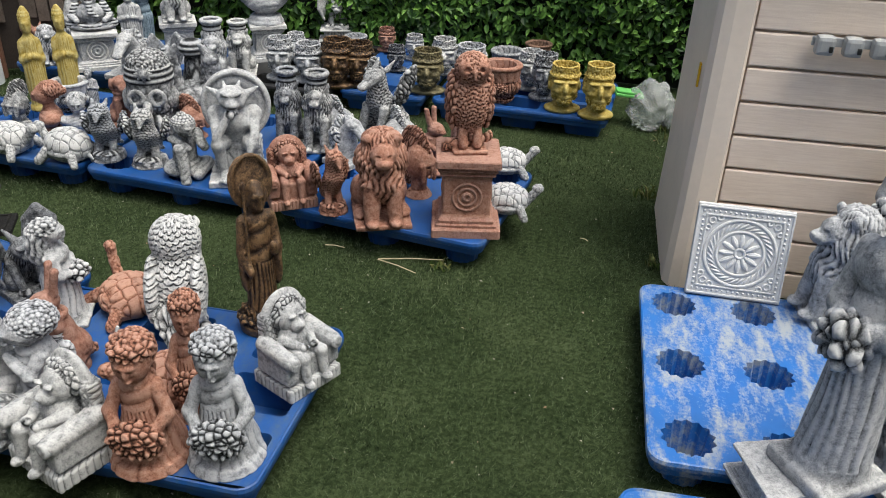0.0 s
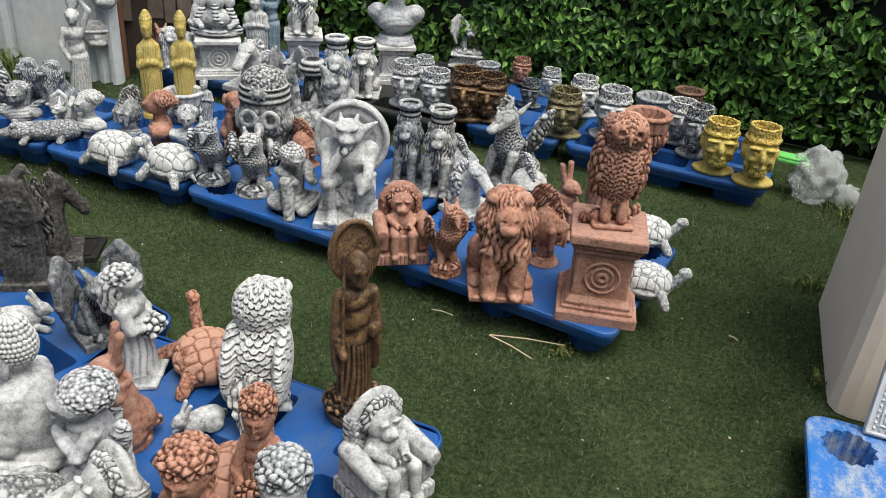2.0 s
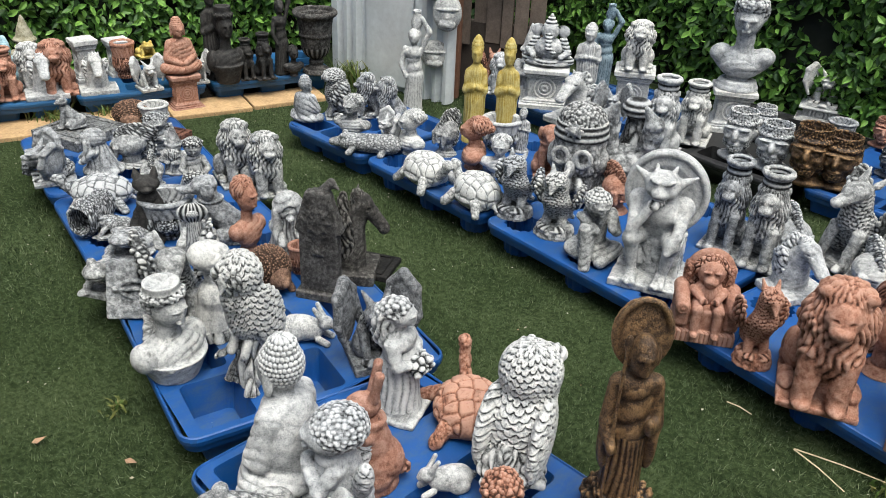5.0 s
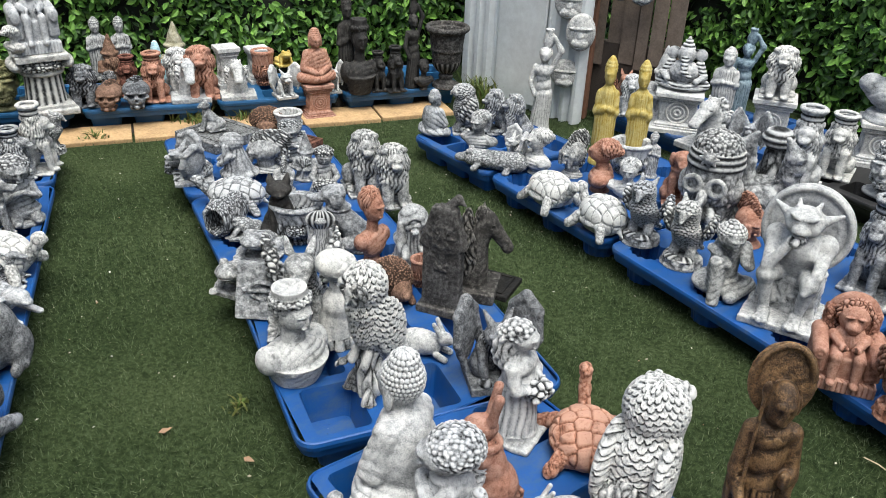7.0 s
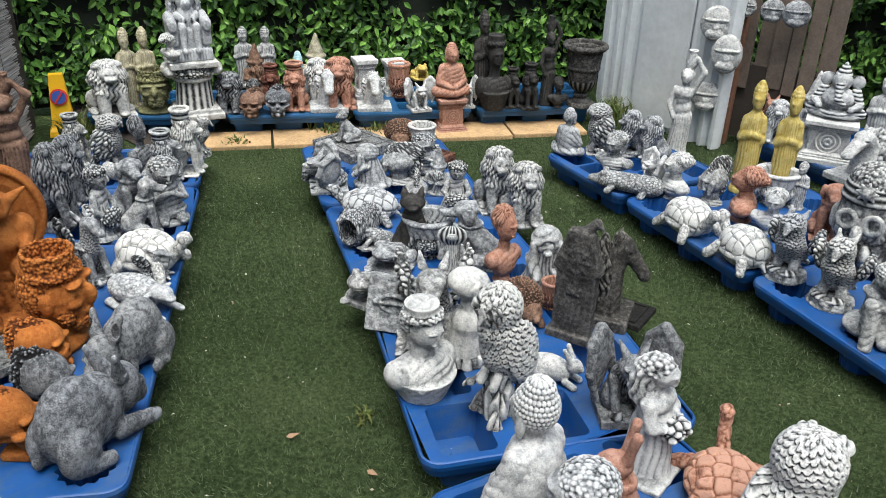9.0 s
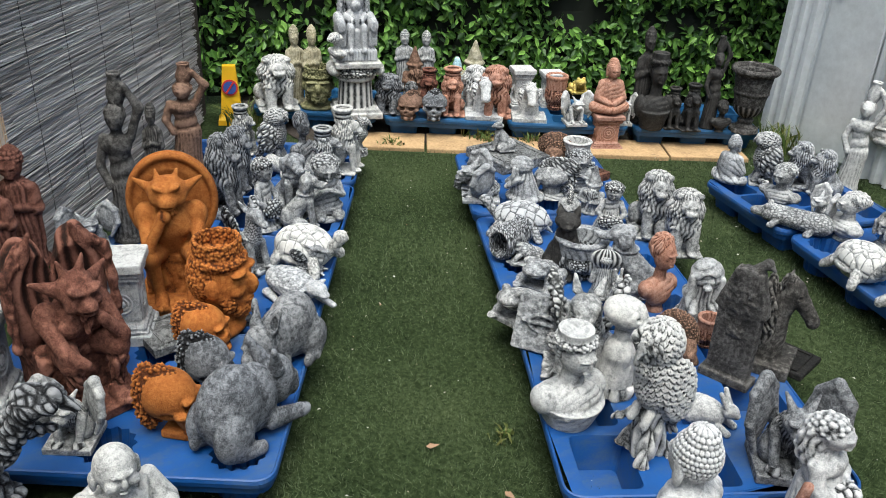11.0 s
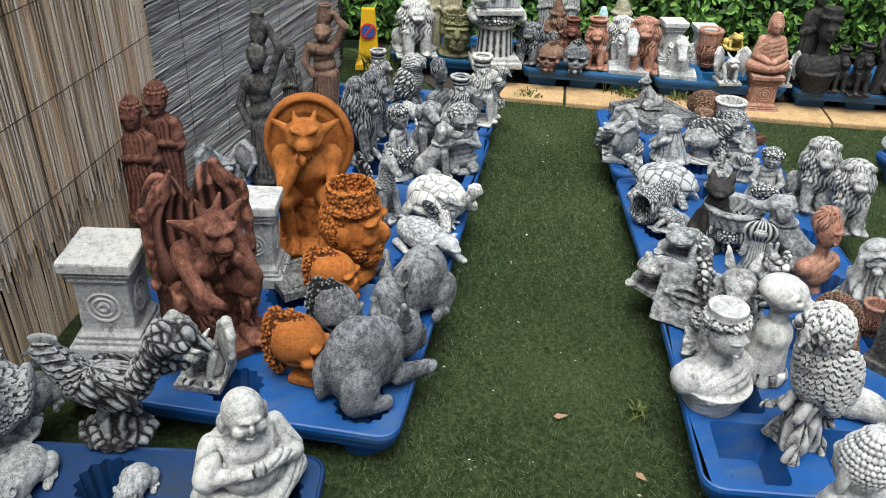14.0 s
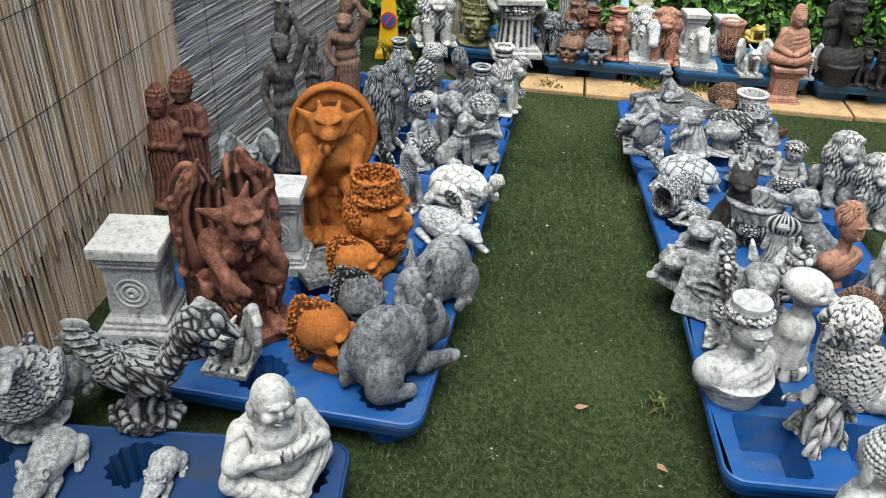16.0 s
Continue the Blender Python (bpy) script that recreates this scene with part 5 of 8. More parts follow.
    "dragon": lambda: [b(0, 0.05, 0.03, 0.24, 0.3, 0.035, 0.012, "rock"), c(0, 0.16, 0.22, 0, -0.02, 0.5, 0.17, 0.14, "feather"), *two(e(0.15, 0.12, 0.18, 0.09, 0.15, 0.13, "feather"), c(0.11, -0.1, 0.42, 0.12, -0.2, 0.1, 0.055, 0.045), e(0.12, -0.24, 0.08, 0.06, 0.08, 0.035, "rib"), e(0.2, 0.16, 0.66, 0.05, 0.16, 0.3, "quill", (-15, 12, 0)), c(0.07, 0, 0.9, 0.1, 0.1, 1.0, 0.035, 0.012), no(e(0.07, -0.2, 0.84, 0.026, 0.03, 0.016))), c(0, -0.05, 0.52, 0, -0.08, 0.8, 0.12, 0.1, "feather"), e(0, -0.12, 0.84, 0.1, 0.14, 0.09), c(0, -0.18, 0.8, 0, -0.33, 0.76, 0.07, 0.05), c(0, 0.28, 0.12, 0.24, 0.12, 0.08, 0.07, 0.03, "feather")],
    "armchair": lambda: [b(0, 0.02, 0.2, 0.31, 0.26, 0.2, 0.03, "plain"), b(0, 0.0, 0.07, 0.35, 0.3, 0.075, 0.02, "fringe"), b(0, 0.2, 0.45, 0.29, 0.085, 0.35, 0.05, "knit"), e(0, 0.2, 0.68, 0.29, 0.085, 0.31, "plain"), no(e(0, 0.1, 0.66, 0.21, 0.09, 0.25)), *two(b(0.28, -0.03, 0.32, 0.08, 0.25, 0.13, 0.03, "plain"), c(0.29, -0.26, 0.46, 0.29, 0.16, 0.49, 0.085, 0.09, "plain"), o(0.29, -0.325, 0.45, 0.05, 0.02, "y", "plain"), e(0.29, -0.335, 0.45, 0.024, 0.02, 0.024, "plain")),
        e(0, 0.04, 0.5, 0.17, 0.14, 0.17, "soft"), e(0, 0.06, 0.73, 0.15, 0.12, 0.16, "plain"), e(0, -0.05, 0.68, 0.085, 0.08, 0.07, "plain"), e(0, -0.12, 0.7, 0.03, 0.028, 0.024, "plain"), e(0, 0.11, 0.77, 0.2, 0.08, 0.18, "quill"), *two(no(e(0.065, -0.06, 0.77, 0.028, 0.03, 0.018)), e(0.065, -0.06, 0.8, 0.045, 0.025, 0.014, "plain"), c(0.17, 0.0, 0.54, 0.07, -0.2, 0.5, 0.055, 0.042, "plain"), e(0.06, -0.23, 0.51, 0.045, 0.04, 0.035, "rib"), c(0.1, -0.05, 0.42, 0.12, -0.27, 0.42, 0.065, 0.06, "soft"), c(0.12, -0.27, 0.42, 0.12, -0.3, 0.2, 0.055, 0.05, "soft"), e(0.12, -0.34, 0.14, 0.05, 0.07, 0.045, "plain"))],
    "flower_girl": lambda: [y(0, 0.02, 0, 0.28, 0.06, 0.25, "fold"), c(0, 0.06, 0.08, 0, 0.02, 0.42, 0.24, 0.13, "fold"), c(0, 0.02, 0.4, 0, 0, 0.6, 0.125, 0.11, "drape"), *two(c(0.12, 0, 0.6, 0.2, -0.06, 0.42, 0.05, 0.045), c(0.2, -0.06, 0.42, 0.1, -0.2, 0.32, 0.045, 0.038), no(e(0.05, -0.155, 0.77, 0.02, 0.02, 0.012))), e(0, -0.18, 0.28, 0.2, 0.1, 0.14, "petal"), c(0, 0, 0.62, 0, -0.01, 0.7, 0.05), e(0, -0.03, 0.79, 0.125, 0.13, 0.14), e(0, 0.03, 0.84, 0.15, 0.145, 0.14, "curl"), *face(0.78, -0.155, 0.8), o(0, -0.01, 0.89, 0.115, 0.04, "z", "petal"), e(0, 0.08, 0.66, 0.1, 0.07, 0.14, "fur")],
    "rabbit": lambda: [y(0, 0.02, 0, 0.16, 0.06, 0.15), e(0, 0.05, 0.2, 0.15, 0.16, 0.18), c(0, 0.04, 0.25, 0, -0.01, 0.52, 0.13, 0.1), *two(e(0.1, 0, 0.12, 0.07, 0.13, 0.11), c(0.1, -0.02, 0.48, 0.06, -0.13, 0.38, 0.04, 0.035), c(0.04, 0.02, 0.76, 0.065, 0.05, 0.97, 0.032, 0.028), e(0.09, -0.13, 0.05, 0.05, 0.09, 0.04), no(e(0.062, -0.115, 0.71, 0.02, 0.02, 0.018))), e(0, -0.04, 0.68, 0.085, 0.105, 0.095), e(0, -0.13, 0.66, 0.045, 0.045, 0.04), o(0, 0, 0.56, 0.075, 0.022, "z", "drape"), e(0, 0.2, 0.12, 0.05, 0.05, 0.05, "curl")],
    "rabbit_low": lambda: [e(0, 0.25, 0.32, 0.34, 0.6, 0.33), e(0, 0.5, 0.3, 0.34, 0.36, 0.3), *two(c(0.2, -0.25, 0.16, 0.22, -0.5, 0.07, 0.09), c(0.1, -0.3, 0.7, 0.14, -0.14, 0.98, 0.075, 0.06), e(0.28, 0.45, 0.2, 0.12, 0.28, 0.2), no(e(0.13, -0.57, 0.6, 0.035, 0.03, 0.03))), e(0, -0.4, 0.56, 0.18, 0.22, 0.18), e(0, -0.58, 0.5, 0.1, 0.08, 0.08), e(0, 0.88, 0.3, 0.1, 0.1, 0.1, "curl")],
    "cherub": lambda: [y(0, 0, 0, 0.22, 0.06, 0.21), e(0, 0.03, 0.16, 0.2, 0.17, 0.12, "drape"), c(0, 0.04, 0.2, 0, 0, 0.52, 0.16, 0.12, "drape"), *two(c(0.13, 0, 0.53, 0.16, -0.09, 0.38, 0.05, 0.045), c(0.16, -0.09, 0.38, 0.02, -0.17, 0.5, 0.045, 0.035), e(0.14, 0.15, 0.46, 0.07, 0.05, 0.2, "feather", (0, 14, 25)), c(0.09, -0.08, 0.12, 0.11, -0.2, 0.08, 0.07, 0.05)), c(0, 0, 0.56, 0, -0.01, 0.64, 0.06), e(0, -0.03, 0.76, 0.15, 0.15, 0.15), e(0, 0.02, 0.82, 0.175, 0.165, 0.15, "curl"), *face(0.74, -0.175, 0.95)],
    "tombstone": lambda: [b(0, 0, 0.03, 0.2, 0.085, 0.035, 0.01, "plain"), b(0, 0, 0.36, 0.165, 0.05, 0.34, 0.012, "plain"), b(-0.055, 0, 0.72, 0.1, 0.05, 0.17, 0.012, "plain", (0, 18, 0)), b(0.055, 0, 0.72, 0.1, 0.05, 0.17, 0.012, "plain", (0, -18, 0)), b(0, 0, 0.82, 0.06, 0.05, 0.1, 0.012, "plain"), o(0, -0.05, 0.68, 0.085, 0.010, "y", "plain"), *[c(-0.105 * math.cos(q), -0.05, 0.68 - 0.105 * math.sin(q), 0.105 * math.cos(q), -0.05, 0.68 + 0.105 * math.sin(q), 0.010, 0.010, "plain") for q in (0, 0.785, 1.571, 2.356)], c(0, -0.05, 0.57, 0, -0.05, 0.4, 0.012, 0.012, "plain"), c(-0.04, -0.05, 0.44, 0.04, -0.05, 0.4, 0.010, 0.010, "plain"), c(-0.04, -0.05, 0.4, 0.04, -0.05, 0.44, 0.010, 0.010, "plain"), c(0.02, 0.0, 0.9, 0.1, 0.02, 0.98, 0.04, 0.035, "plain"), c(0.1, 0.02, 0.98, 0.16, 0.02, 0.94, 0.03, 0.01, "plain")],
    "horse_head": lambda: [b(0, 0.02, 0.06, 0.3, 0.24, 0.06, 0.015), c(0, 0.1, 0.1, 0, 0.06, 0.6, 0.19, 0.13), c(0, 0.06, 0.6, 0, -0.06, 0.82, 0.13, 0.11), c(0, -0.04, 0.84, 0, -0.3, 0.58, 0.1, 0.065), e(0, -0.3, 0.56, 0.07, 0.07, 0.06), *two(c(0.05, 0.02, 0.9, 0.07, 0.02, 1.0, 0.035, 0.01), no(e(0.09, -0.14, 0.8, 0.02, 0.03, 0.02)), e(0.13, 0.14, 0.45, 0.07, 0.1, 0.34, "fur", (0, 8, 0)), no(e(0.06, -0.35, 0.58, 0.018, 0.02, 0.018))), e(0, 0.19, 0.6, 0.1, 0.08, 0.35, "fur"), e(0, 0.02, 0.9, 0.07, 0.08, 0.08, "fur")],
    "bust": lambda: [y(0, 0, 0, 0.13, 0.1, 0.09), e(0, 0, 0.28, 0.28, 0.15, 0.14, "drape"), e(0, -0.03, 0.22, 0.2, 0.13, 0.15, "drape"), *two(e(0.22, 0, 0.3, 0.1, 0.11, 0.11)), c(0, 0, 0.36, 0, -0.01, 0.55, 0.085, 0.075), e(0, -0.03, 0.7, 0.135, 0.15, 0.18), e(0, 0.04, 0.78, 0.16, 0.16, 0.17, "fur"), e(0, 0.17, 0.74, 0.08, 0.08, 0.08, "curl"), *face(0.7, -0.175, 1.0)],
    "bust_planter": lambda: [y(0, -0.02, 0, 0.19, 0.24, 0.27, "drape"), e(0, 0, 0.28, 0.31, 0.17, 0.14, "plain"), *two(e(0.235, 0.01, 0.28, 0.1, 0.12, 0.14, "plain")), e(0, -0.08, 0.24, 0.24, 0.14, 0.18, "drape"), c(0.2, -0.04, 0.38, -0.16, -0.19, 0.2, 0.04, 0.035, "plain"), c(0, 0, 0.36, 0, -0.02, 0.58, 0.1, 0.085, "plain"), e(0, -0.035, 0.7, 0.128, 0.15, 0.175, "plain"), *face(0.69, -0.178, 1.0), e(0, 0.045, 0.74, 0.145, 0.15, 0.13, "curl"), y(0, 0.01, 0.8, 0.132, 0.15, 0.138, "plain"), o(0, 0.0, 0.84, 0.135, 0.036, "z", "curl"), no(e(0, 0.01, 1.0, 0.115, 0.115, 0.1))],
    "head_planter": lambda: [e(0, 0.02, 0.05, 0.28, 0.2, 0.1), c(0, 0.03, 0.08, 0, 0.02, 0.3, 0.16, 0.13), e(0, -0.02, 0.5, 0.215, 0.24, 0.28), e(0, -0.1, 0.36, 0.14, 0.15, 0.14), e(0, -0.265, 0.5, 0.038, 0.065, 0.1), *two(e(0.1, -0.2, 0.635, 0.09, 0.06, 0.03), e(0.11, -0.17, 0.46, 0.07, 0.07, 0.06), no(e(0.088, -0.265, 0.575, 0.055, 0.06, 0.03)), e(0.088, -0.2, 0.57, 0.04, 0.035, 0.018), e(0.215, 0.0, 0.5, 0.04, 0.06, 0.09)), e(0, -0.225, 0.355, 0.075, 0.05, 0.03), no(e(0, -0.275, 0.36, 0.07, 0.03, 0.008)), e(0, -0.16, 0.27, 0.12, 0.1, 0.12, "curl"), *two(e(0.13, -0.1, 0.36, 0.07, 0.08, 0.11, "curl")), e(0, 0.1, 0.55, 0.24, 0.2, 0.27, "curl"), y(0, 0.02, 0.66, 0.215, 0.25, 0.205, "curl"), o(0, 0.01, 0.72, 0.2, 0.04, "z", "curl"), no(y(0, 0.02, 0.76, 0.165, 0.5, 0.185))],
    "helmet": lambda: [y(0, 0, 0, 0.24, 0.1, 0.16, "drape"), c(0, 0, 0.1, 0, 0, 0.35, 0.14, 0.14), e(0, -0.02, 0.5, 0.23, 0.26, 0.27), e(0, 0.1, 0.7, 0.07, 0.34, 0.3, "quill"), *face(0.46, -0.26, 1.5), *two(c(0.15, -0.2, 0.5, 0.13, -0.23, 0.28, 0.06, 0.04)), e(0, 0.24, 0.36, 0.07, 0.14, 0.26, "quill")],
    "skull": lambda: [e(0, -0.02, 0.58, 0.31, 0.37, 0.34, "plain"), e(0, -0.28, 0.34, 0.2, 0.18, 0.22, "plain"), e(0, -0.33, 0.12, 0.16, 0.14, 0.1, "rib"), b(0, -0.12, 0.06, 0.16, 0.2, 0.06, 0.04, "plain"), *two(e(0.2, -0.26, 0.42, 0.09, 0.11, 0.06, "plain"), e(0.12, -0.36, 0.6, 0.11, 0.06, 0.045, "plain"), no(e(0.125, -0.42, 0.49, 0.085, 0.12, 0.08)), no(e(0.25, -0.1, 0.4, 0.06, 0.12, 0.08))), no(e(0, -0.47, 0.34, 0.04, 0.07, 0.06)), no(e(0, -0.5, 0.2, 0.18, 0.1, 0.014)), e(0, 0.26, 0.5, 0.24, 0.2, 0.48, "spike"), e(0, 0.1, 0.8, 0.13, 0.3, 0.2, "spike")],
    "hedgehog": lambda: [e(0, 0.08, 0.48, 0.5, 0.58, 0.5, "spike"), e(0, -0.42, 0.4, 0.26, 0.26, 0.26), e(0, -0.64, 0.36, 0.1, 0.14, 0.1), *two(c(0.24, -0.36, 0.2, 0.28, -0.46, 0.06, 0.09), e(0.2, -0.36, 0.62, 0.07, 0.04, 0.07))],
    "cat": lambda: [e(0, 0.12, 0.2, 0.18, 0.22, 0.2), c(0, 0.12, 0.25, 0, -0.04, 0.6, 0.15, 0.1), *two(c(0.06, -0.08, 0.5, 0.065, -0.15, 0.06, 0.05, 0.04), e(0.065, -0.18, 0.04, 0.05, 0.07, 0.04), e(0.14, 0.05, 0.12, 0.07, 0.15, 0.12), c(0.075, -0.05, 0.88, 0.09, -0.04, 0.99, 0.045, 0.01), no(e(0.05, -0.185, 0.8, 0.022, 0.02, 0.014))), e(0, -0.08, 0.79, 0.125, 0.115, 0.105), e(0, -0.18, 0.755, 0.055, 0.045, 0.04), c(0.12, 0.28, 0.05, 0.2, 0.0, 0.04, 0.04, 0.03)],
    "dog": lambda: [b(0, 0.03, 0.02, 0.2, 0.28, 0.022), e(0, 0.18, 0.2, 0.19, 0.19, 0.2), c(0, 0.16, 0.25, 0, -0.06, 0.56, 0.16, 0.13), *two(c(0.09, -0.12, 0.5, 0.095, -0.17, 0.08, 0.06, 0.05), e(0.095, -0.2, 0.06, 0.055, 0.08, 0.04), e(0.16, 0.06, 0.13, 0.07, 0.15, 0.11), e(0.14, -0.06, 0.8, 0.04, 0.07, 0.12), no(e(0.065, -0.225, 0.85, 0.022, 0.022, 0.018))), c(0, -0.06, 0.56, 0, -0.1, 0.78, 0.12, 0.11), e(0, -0.11, 0.85, 0.135, 0.14, 0.125), c(0, -0.2, 0.8, 0, -0.33, 0.77, 0.08, 0.06), e(0, -0.385, 0.8, 0.03, 0.025, 0.024), o(0, -0.06, 0.64, 0.12, 0.025)],
    "dog_curled": lambda: [e(0, 0.28, 0.45, 0.4, 0.52, 0.44, "soft"), e(0, -0.08, 0.42, 0.34, 0.42, 0.38, "soft"), *two(e(0.3, 0.48, 0.27, 0.2, 0.32, 0.27, "soft"), c(0.38, 0.42, 0.1, 0.46, 0.12, 0.08, 0.1, 0.08, "plain"), c(0.24, -0.25, 0.18, 0.26, -0.78, 0.09, 0.12, 0.085, "plain"), e(0.26, -0.86, 0.08, 0.1, 0.13, 0.075, "rib"), c(0.17, -0.46, 0.7, 0.27, -0.34, 0.93, 0.11, 0.05, "plain"), no(e(0.25, -0.47, 0.8, 0.06, 0.07, 0.1)), no(e(0.12, -0.86, 0.46, 0.05, 0.05, 0.02)), e(0.12, -0.83, 0.5, 0.07, 0.05, 0.022, "plain")), e(0, -0.58, 0.47, 0.27, 0.29, 0.27, "plain"), e(0, -0.82, 0.34, 0.17, 0.15, 0.14, "plain"), e(0, -0.96, 0.38, 0.055, 0.035, 0.04, "plain"), no(e(0, -0.95, 0.28, 0.11, 0.07, 0.012)), c(0.26, 0.74, 0.12, 0.5, 0.36, 0.08, 0.08, 0.045, "plain")],
    "lamb": lambda: [e(0, 0.2, 0.5, 0.42, 0.75, 0.46, "rock"), e(0, -0.6, 0.74, 0.22, 0.3, 0.24), e(0, -0.86, 0.66, 0.12, 0.14, 0.12), *two(c(0.25, -0.35, 0.2, 0.28, -0.85, 0.09, 0.11, 0.08), c(0.38, 0.6, 0.16, 0.45, 0.2, 0.08, 0.12, 0.08), e(0.26, -0.5, 0.78, 0.14, 0.06, 0.07), no(e(0.13, -0.87, 0.76, 0.03, 0.03, 0.03)))],
    "gnome": lambda: [y(0, 0, 0, 0.16, 0.05, 0.15), c(0, 0, 0.1, 0, 0, 0.36, 0.14, 0.12, "fold"), *two(c(0.12, 0, 0.42, 0.15, -0.08, 0.28, 0.05, 0.045), c(0.15, -0.08, 0.28, 0.05, -0.15, 0.28, 0.045, 0.04), c(0.06, -0.05, 0.1, 0.07, -0.12, 0.04, 0.06, 0.05)), e(0, -0.08, 0.42, 0.1, 0.08, 0.14, "fur"), e(0, -0.01, 0.55, 0.1, 0.1, 0.1), *face(0.55, -0.1, 0.7), o(0, 0, 0.62, 0.09, 0.03), y(0, 0, 0.6, 0.11, 0.4, 0.012)],
    "plinth": lambda: [b(0, 0, 0.05, 0.46, 0.46, 0.055, 0.012), b(0, 0, 0.125, 0.41, 0.41, 0.03, 0.02), b(0, 0, 0.17, 0.375, 0.375, 0.03, 0.02), b(0, 0, 0.5, 0.325, 0.325, 0.36, 0.012, "stone"), b(0, 0, 0.82, 0.365, 0.365, 0.03, 0.02), b(0, 0, 0.88, 0.405, 0.405, 0.03, 0.02), b(0, 0, 0.95, 0.45, 0.45, 0.05, 0.012), *[q for s in ((0, -1), (1, 0)) for q in ((o(0, -0.33, 0.5, 0.17, 0.018, "y"), o(0, -0.33, 0.5, 0.1, 0.018, "y"), e(0, -0.33, 0.5, 0.045, 0.03, 0.045)) if s[0] == 0 else (o(0.33, 0, 0.5, 0.17, 0.018, "x"), o(0.33, 0, 0.5, 0.1, 0.018, "x"), e(0.33, 0, 0.5, 0.03, 0.045, 0.045)))]],
    "column": lambda: [b(0, 0, 0.05, 0.36, 0.36, 0.055), b(0, 0, 0.13, 0.32, 0.32, 0.04), y(0, 0, 0.15, 0.27, 0.5, 0.24, "rib"), o(0, 0, 0.68, 0.25, 0.045), e(0, 0, 0.8, 0.37, 0.34, 0.14, "petal"), *two(e(0.33, 0, 0.82, 0.1, 0.3, 0.11)), b(0, 0, 0.95, 0.34, 0.34, 0.05)],
    "urn": lambda: [y(0, 0, 0, 0.26, 0.07, 0.24), y(0, 0, 0.06, 0.2, 0.1, 0.1), o(0, 0, 0.18, 0.1, 0.04), e(0, 0, 0.42, 0.26, 0.26, 0.2, "rib"), y(0, 0, 0.4, 0.255, 0.45, 0.33), o(0, 0, 0.62, 0.285, 0.025), y(0, 0, 0.86, 0.33, 0.07, 0.38), o(0, 0, 0.95, 0.37, 0.045), no(y(0, 0, 0.6, 0.22, 0.6, 0.35))],
    "rooster": lambda: [e(0, 0.06, 0.05, 0.2, 0.26, 0.08, "bark"), e(0, 0.1, 0.16, 0.12, 0.16, 0.13, "bark"), *two(c(0.06, 0.0, 0.12, 0.06, 0.04, 0.36, 0.028, 0.05, "plain"), e(0.14, 0.1, 0.48, 0.045, 0.2, 0.12, "quill", (-20, 0, 0))), e(0, 0.06, 0.46, 0.155, 0.28, 0.155, "feather"), c(0, -0.12, 0.5, 0, -0.25, 0.68, 0.13, 0.085, "feather"), e(0, -0.29, 0.73, 0.07, 0.085, 0.075, "feather"), c(0, -0.36, 0.72, 0, -0.44, 0.68, 0.03, 0.008, "plain"), e(0, -0.28, 0.82, 0.018, 0.09, 0.045, "rib"), e(0, -0.36, 0.63, 0.024, 0.03, 0.05, "plain"), *[c(q * 0.04, 0.26, 0.5, q * 0.07, 0.46, 0.86 + 0.05 * math.cos(q * 2), 0.09, 0.085, "quill") for q in (-1, 0, 1)], *[c(q * 0.06, 0.45, 0.86, q * 0.07, 0.6, 0.93 - 0.06 * abs(q), 0.085, 0.06, "quill") for q in (-1, 0, 1)], c(0, 0.6, 0.92, 0, 0.72, 0.78, 0.06, 0.03, "quill"), c(0, 0.4, 0.62, 0, 0.58, 0.64, 0.06, 0.03, "quill")],
    "duck": lambda: [e(0, 0.05, 0.06, 0.22, 0.26, 0.07, "rock"), *two(c(0.07, 0.02, 0.06, 0.07, 0.04, 0.22, 0.03, 0.04), e(0.17, 0.1, 0.38, 0.045, 0.24, 0.13, "feather")), e(0, 0.08, 0.36, 0.19, 0.32, 0.18, "feather"), c(0, -0.14, 0.44, 0, -0.16, 0.8, 0.11, 0.065, "feather"), e(0, -0.18, 0.88, 0.085, 0.11, 0.09), c(0, -0.26, 0.87, 0, -0.4, 0.85, 0.04, 0.03), *two(no(e(0.07, -0.23, 0.91, 0.018, 0.02, 0.018))), c(0, 0.34, 0.4, 0, 0.46, 0.46, 0.08, 0.03, "quill")],
    "duckling": lambda: [y(0, 0, 0, 0.16, 0.12, 0.14, "bark"), c(0, 0.02, 0.15, 0, 0, 0.5, 0.14, 0.1, "soft"), e(0, 0, 0.45, 0.13, 0.11, 0.16, "soft"), c(0, 0, 0.55, 0, 0, 0.72, 0.06, 0.06), e(0, -0.01, 0.85, 0.13, 0.14, 0.14), e(0, 0.02, 0.88, 0.135, 0.14, 0.13, "plain"), c(0, -0.12, 0.83, 0, -0.24, 0.82, 0.05, 0.03), *two(no(e(0.08, -0.11, 0.88, 0.02, 0.02, 0.02)))],
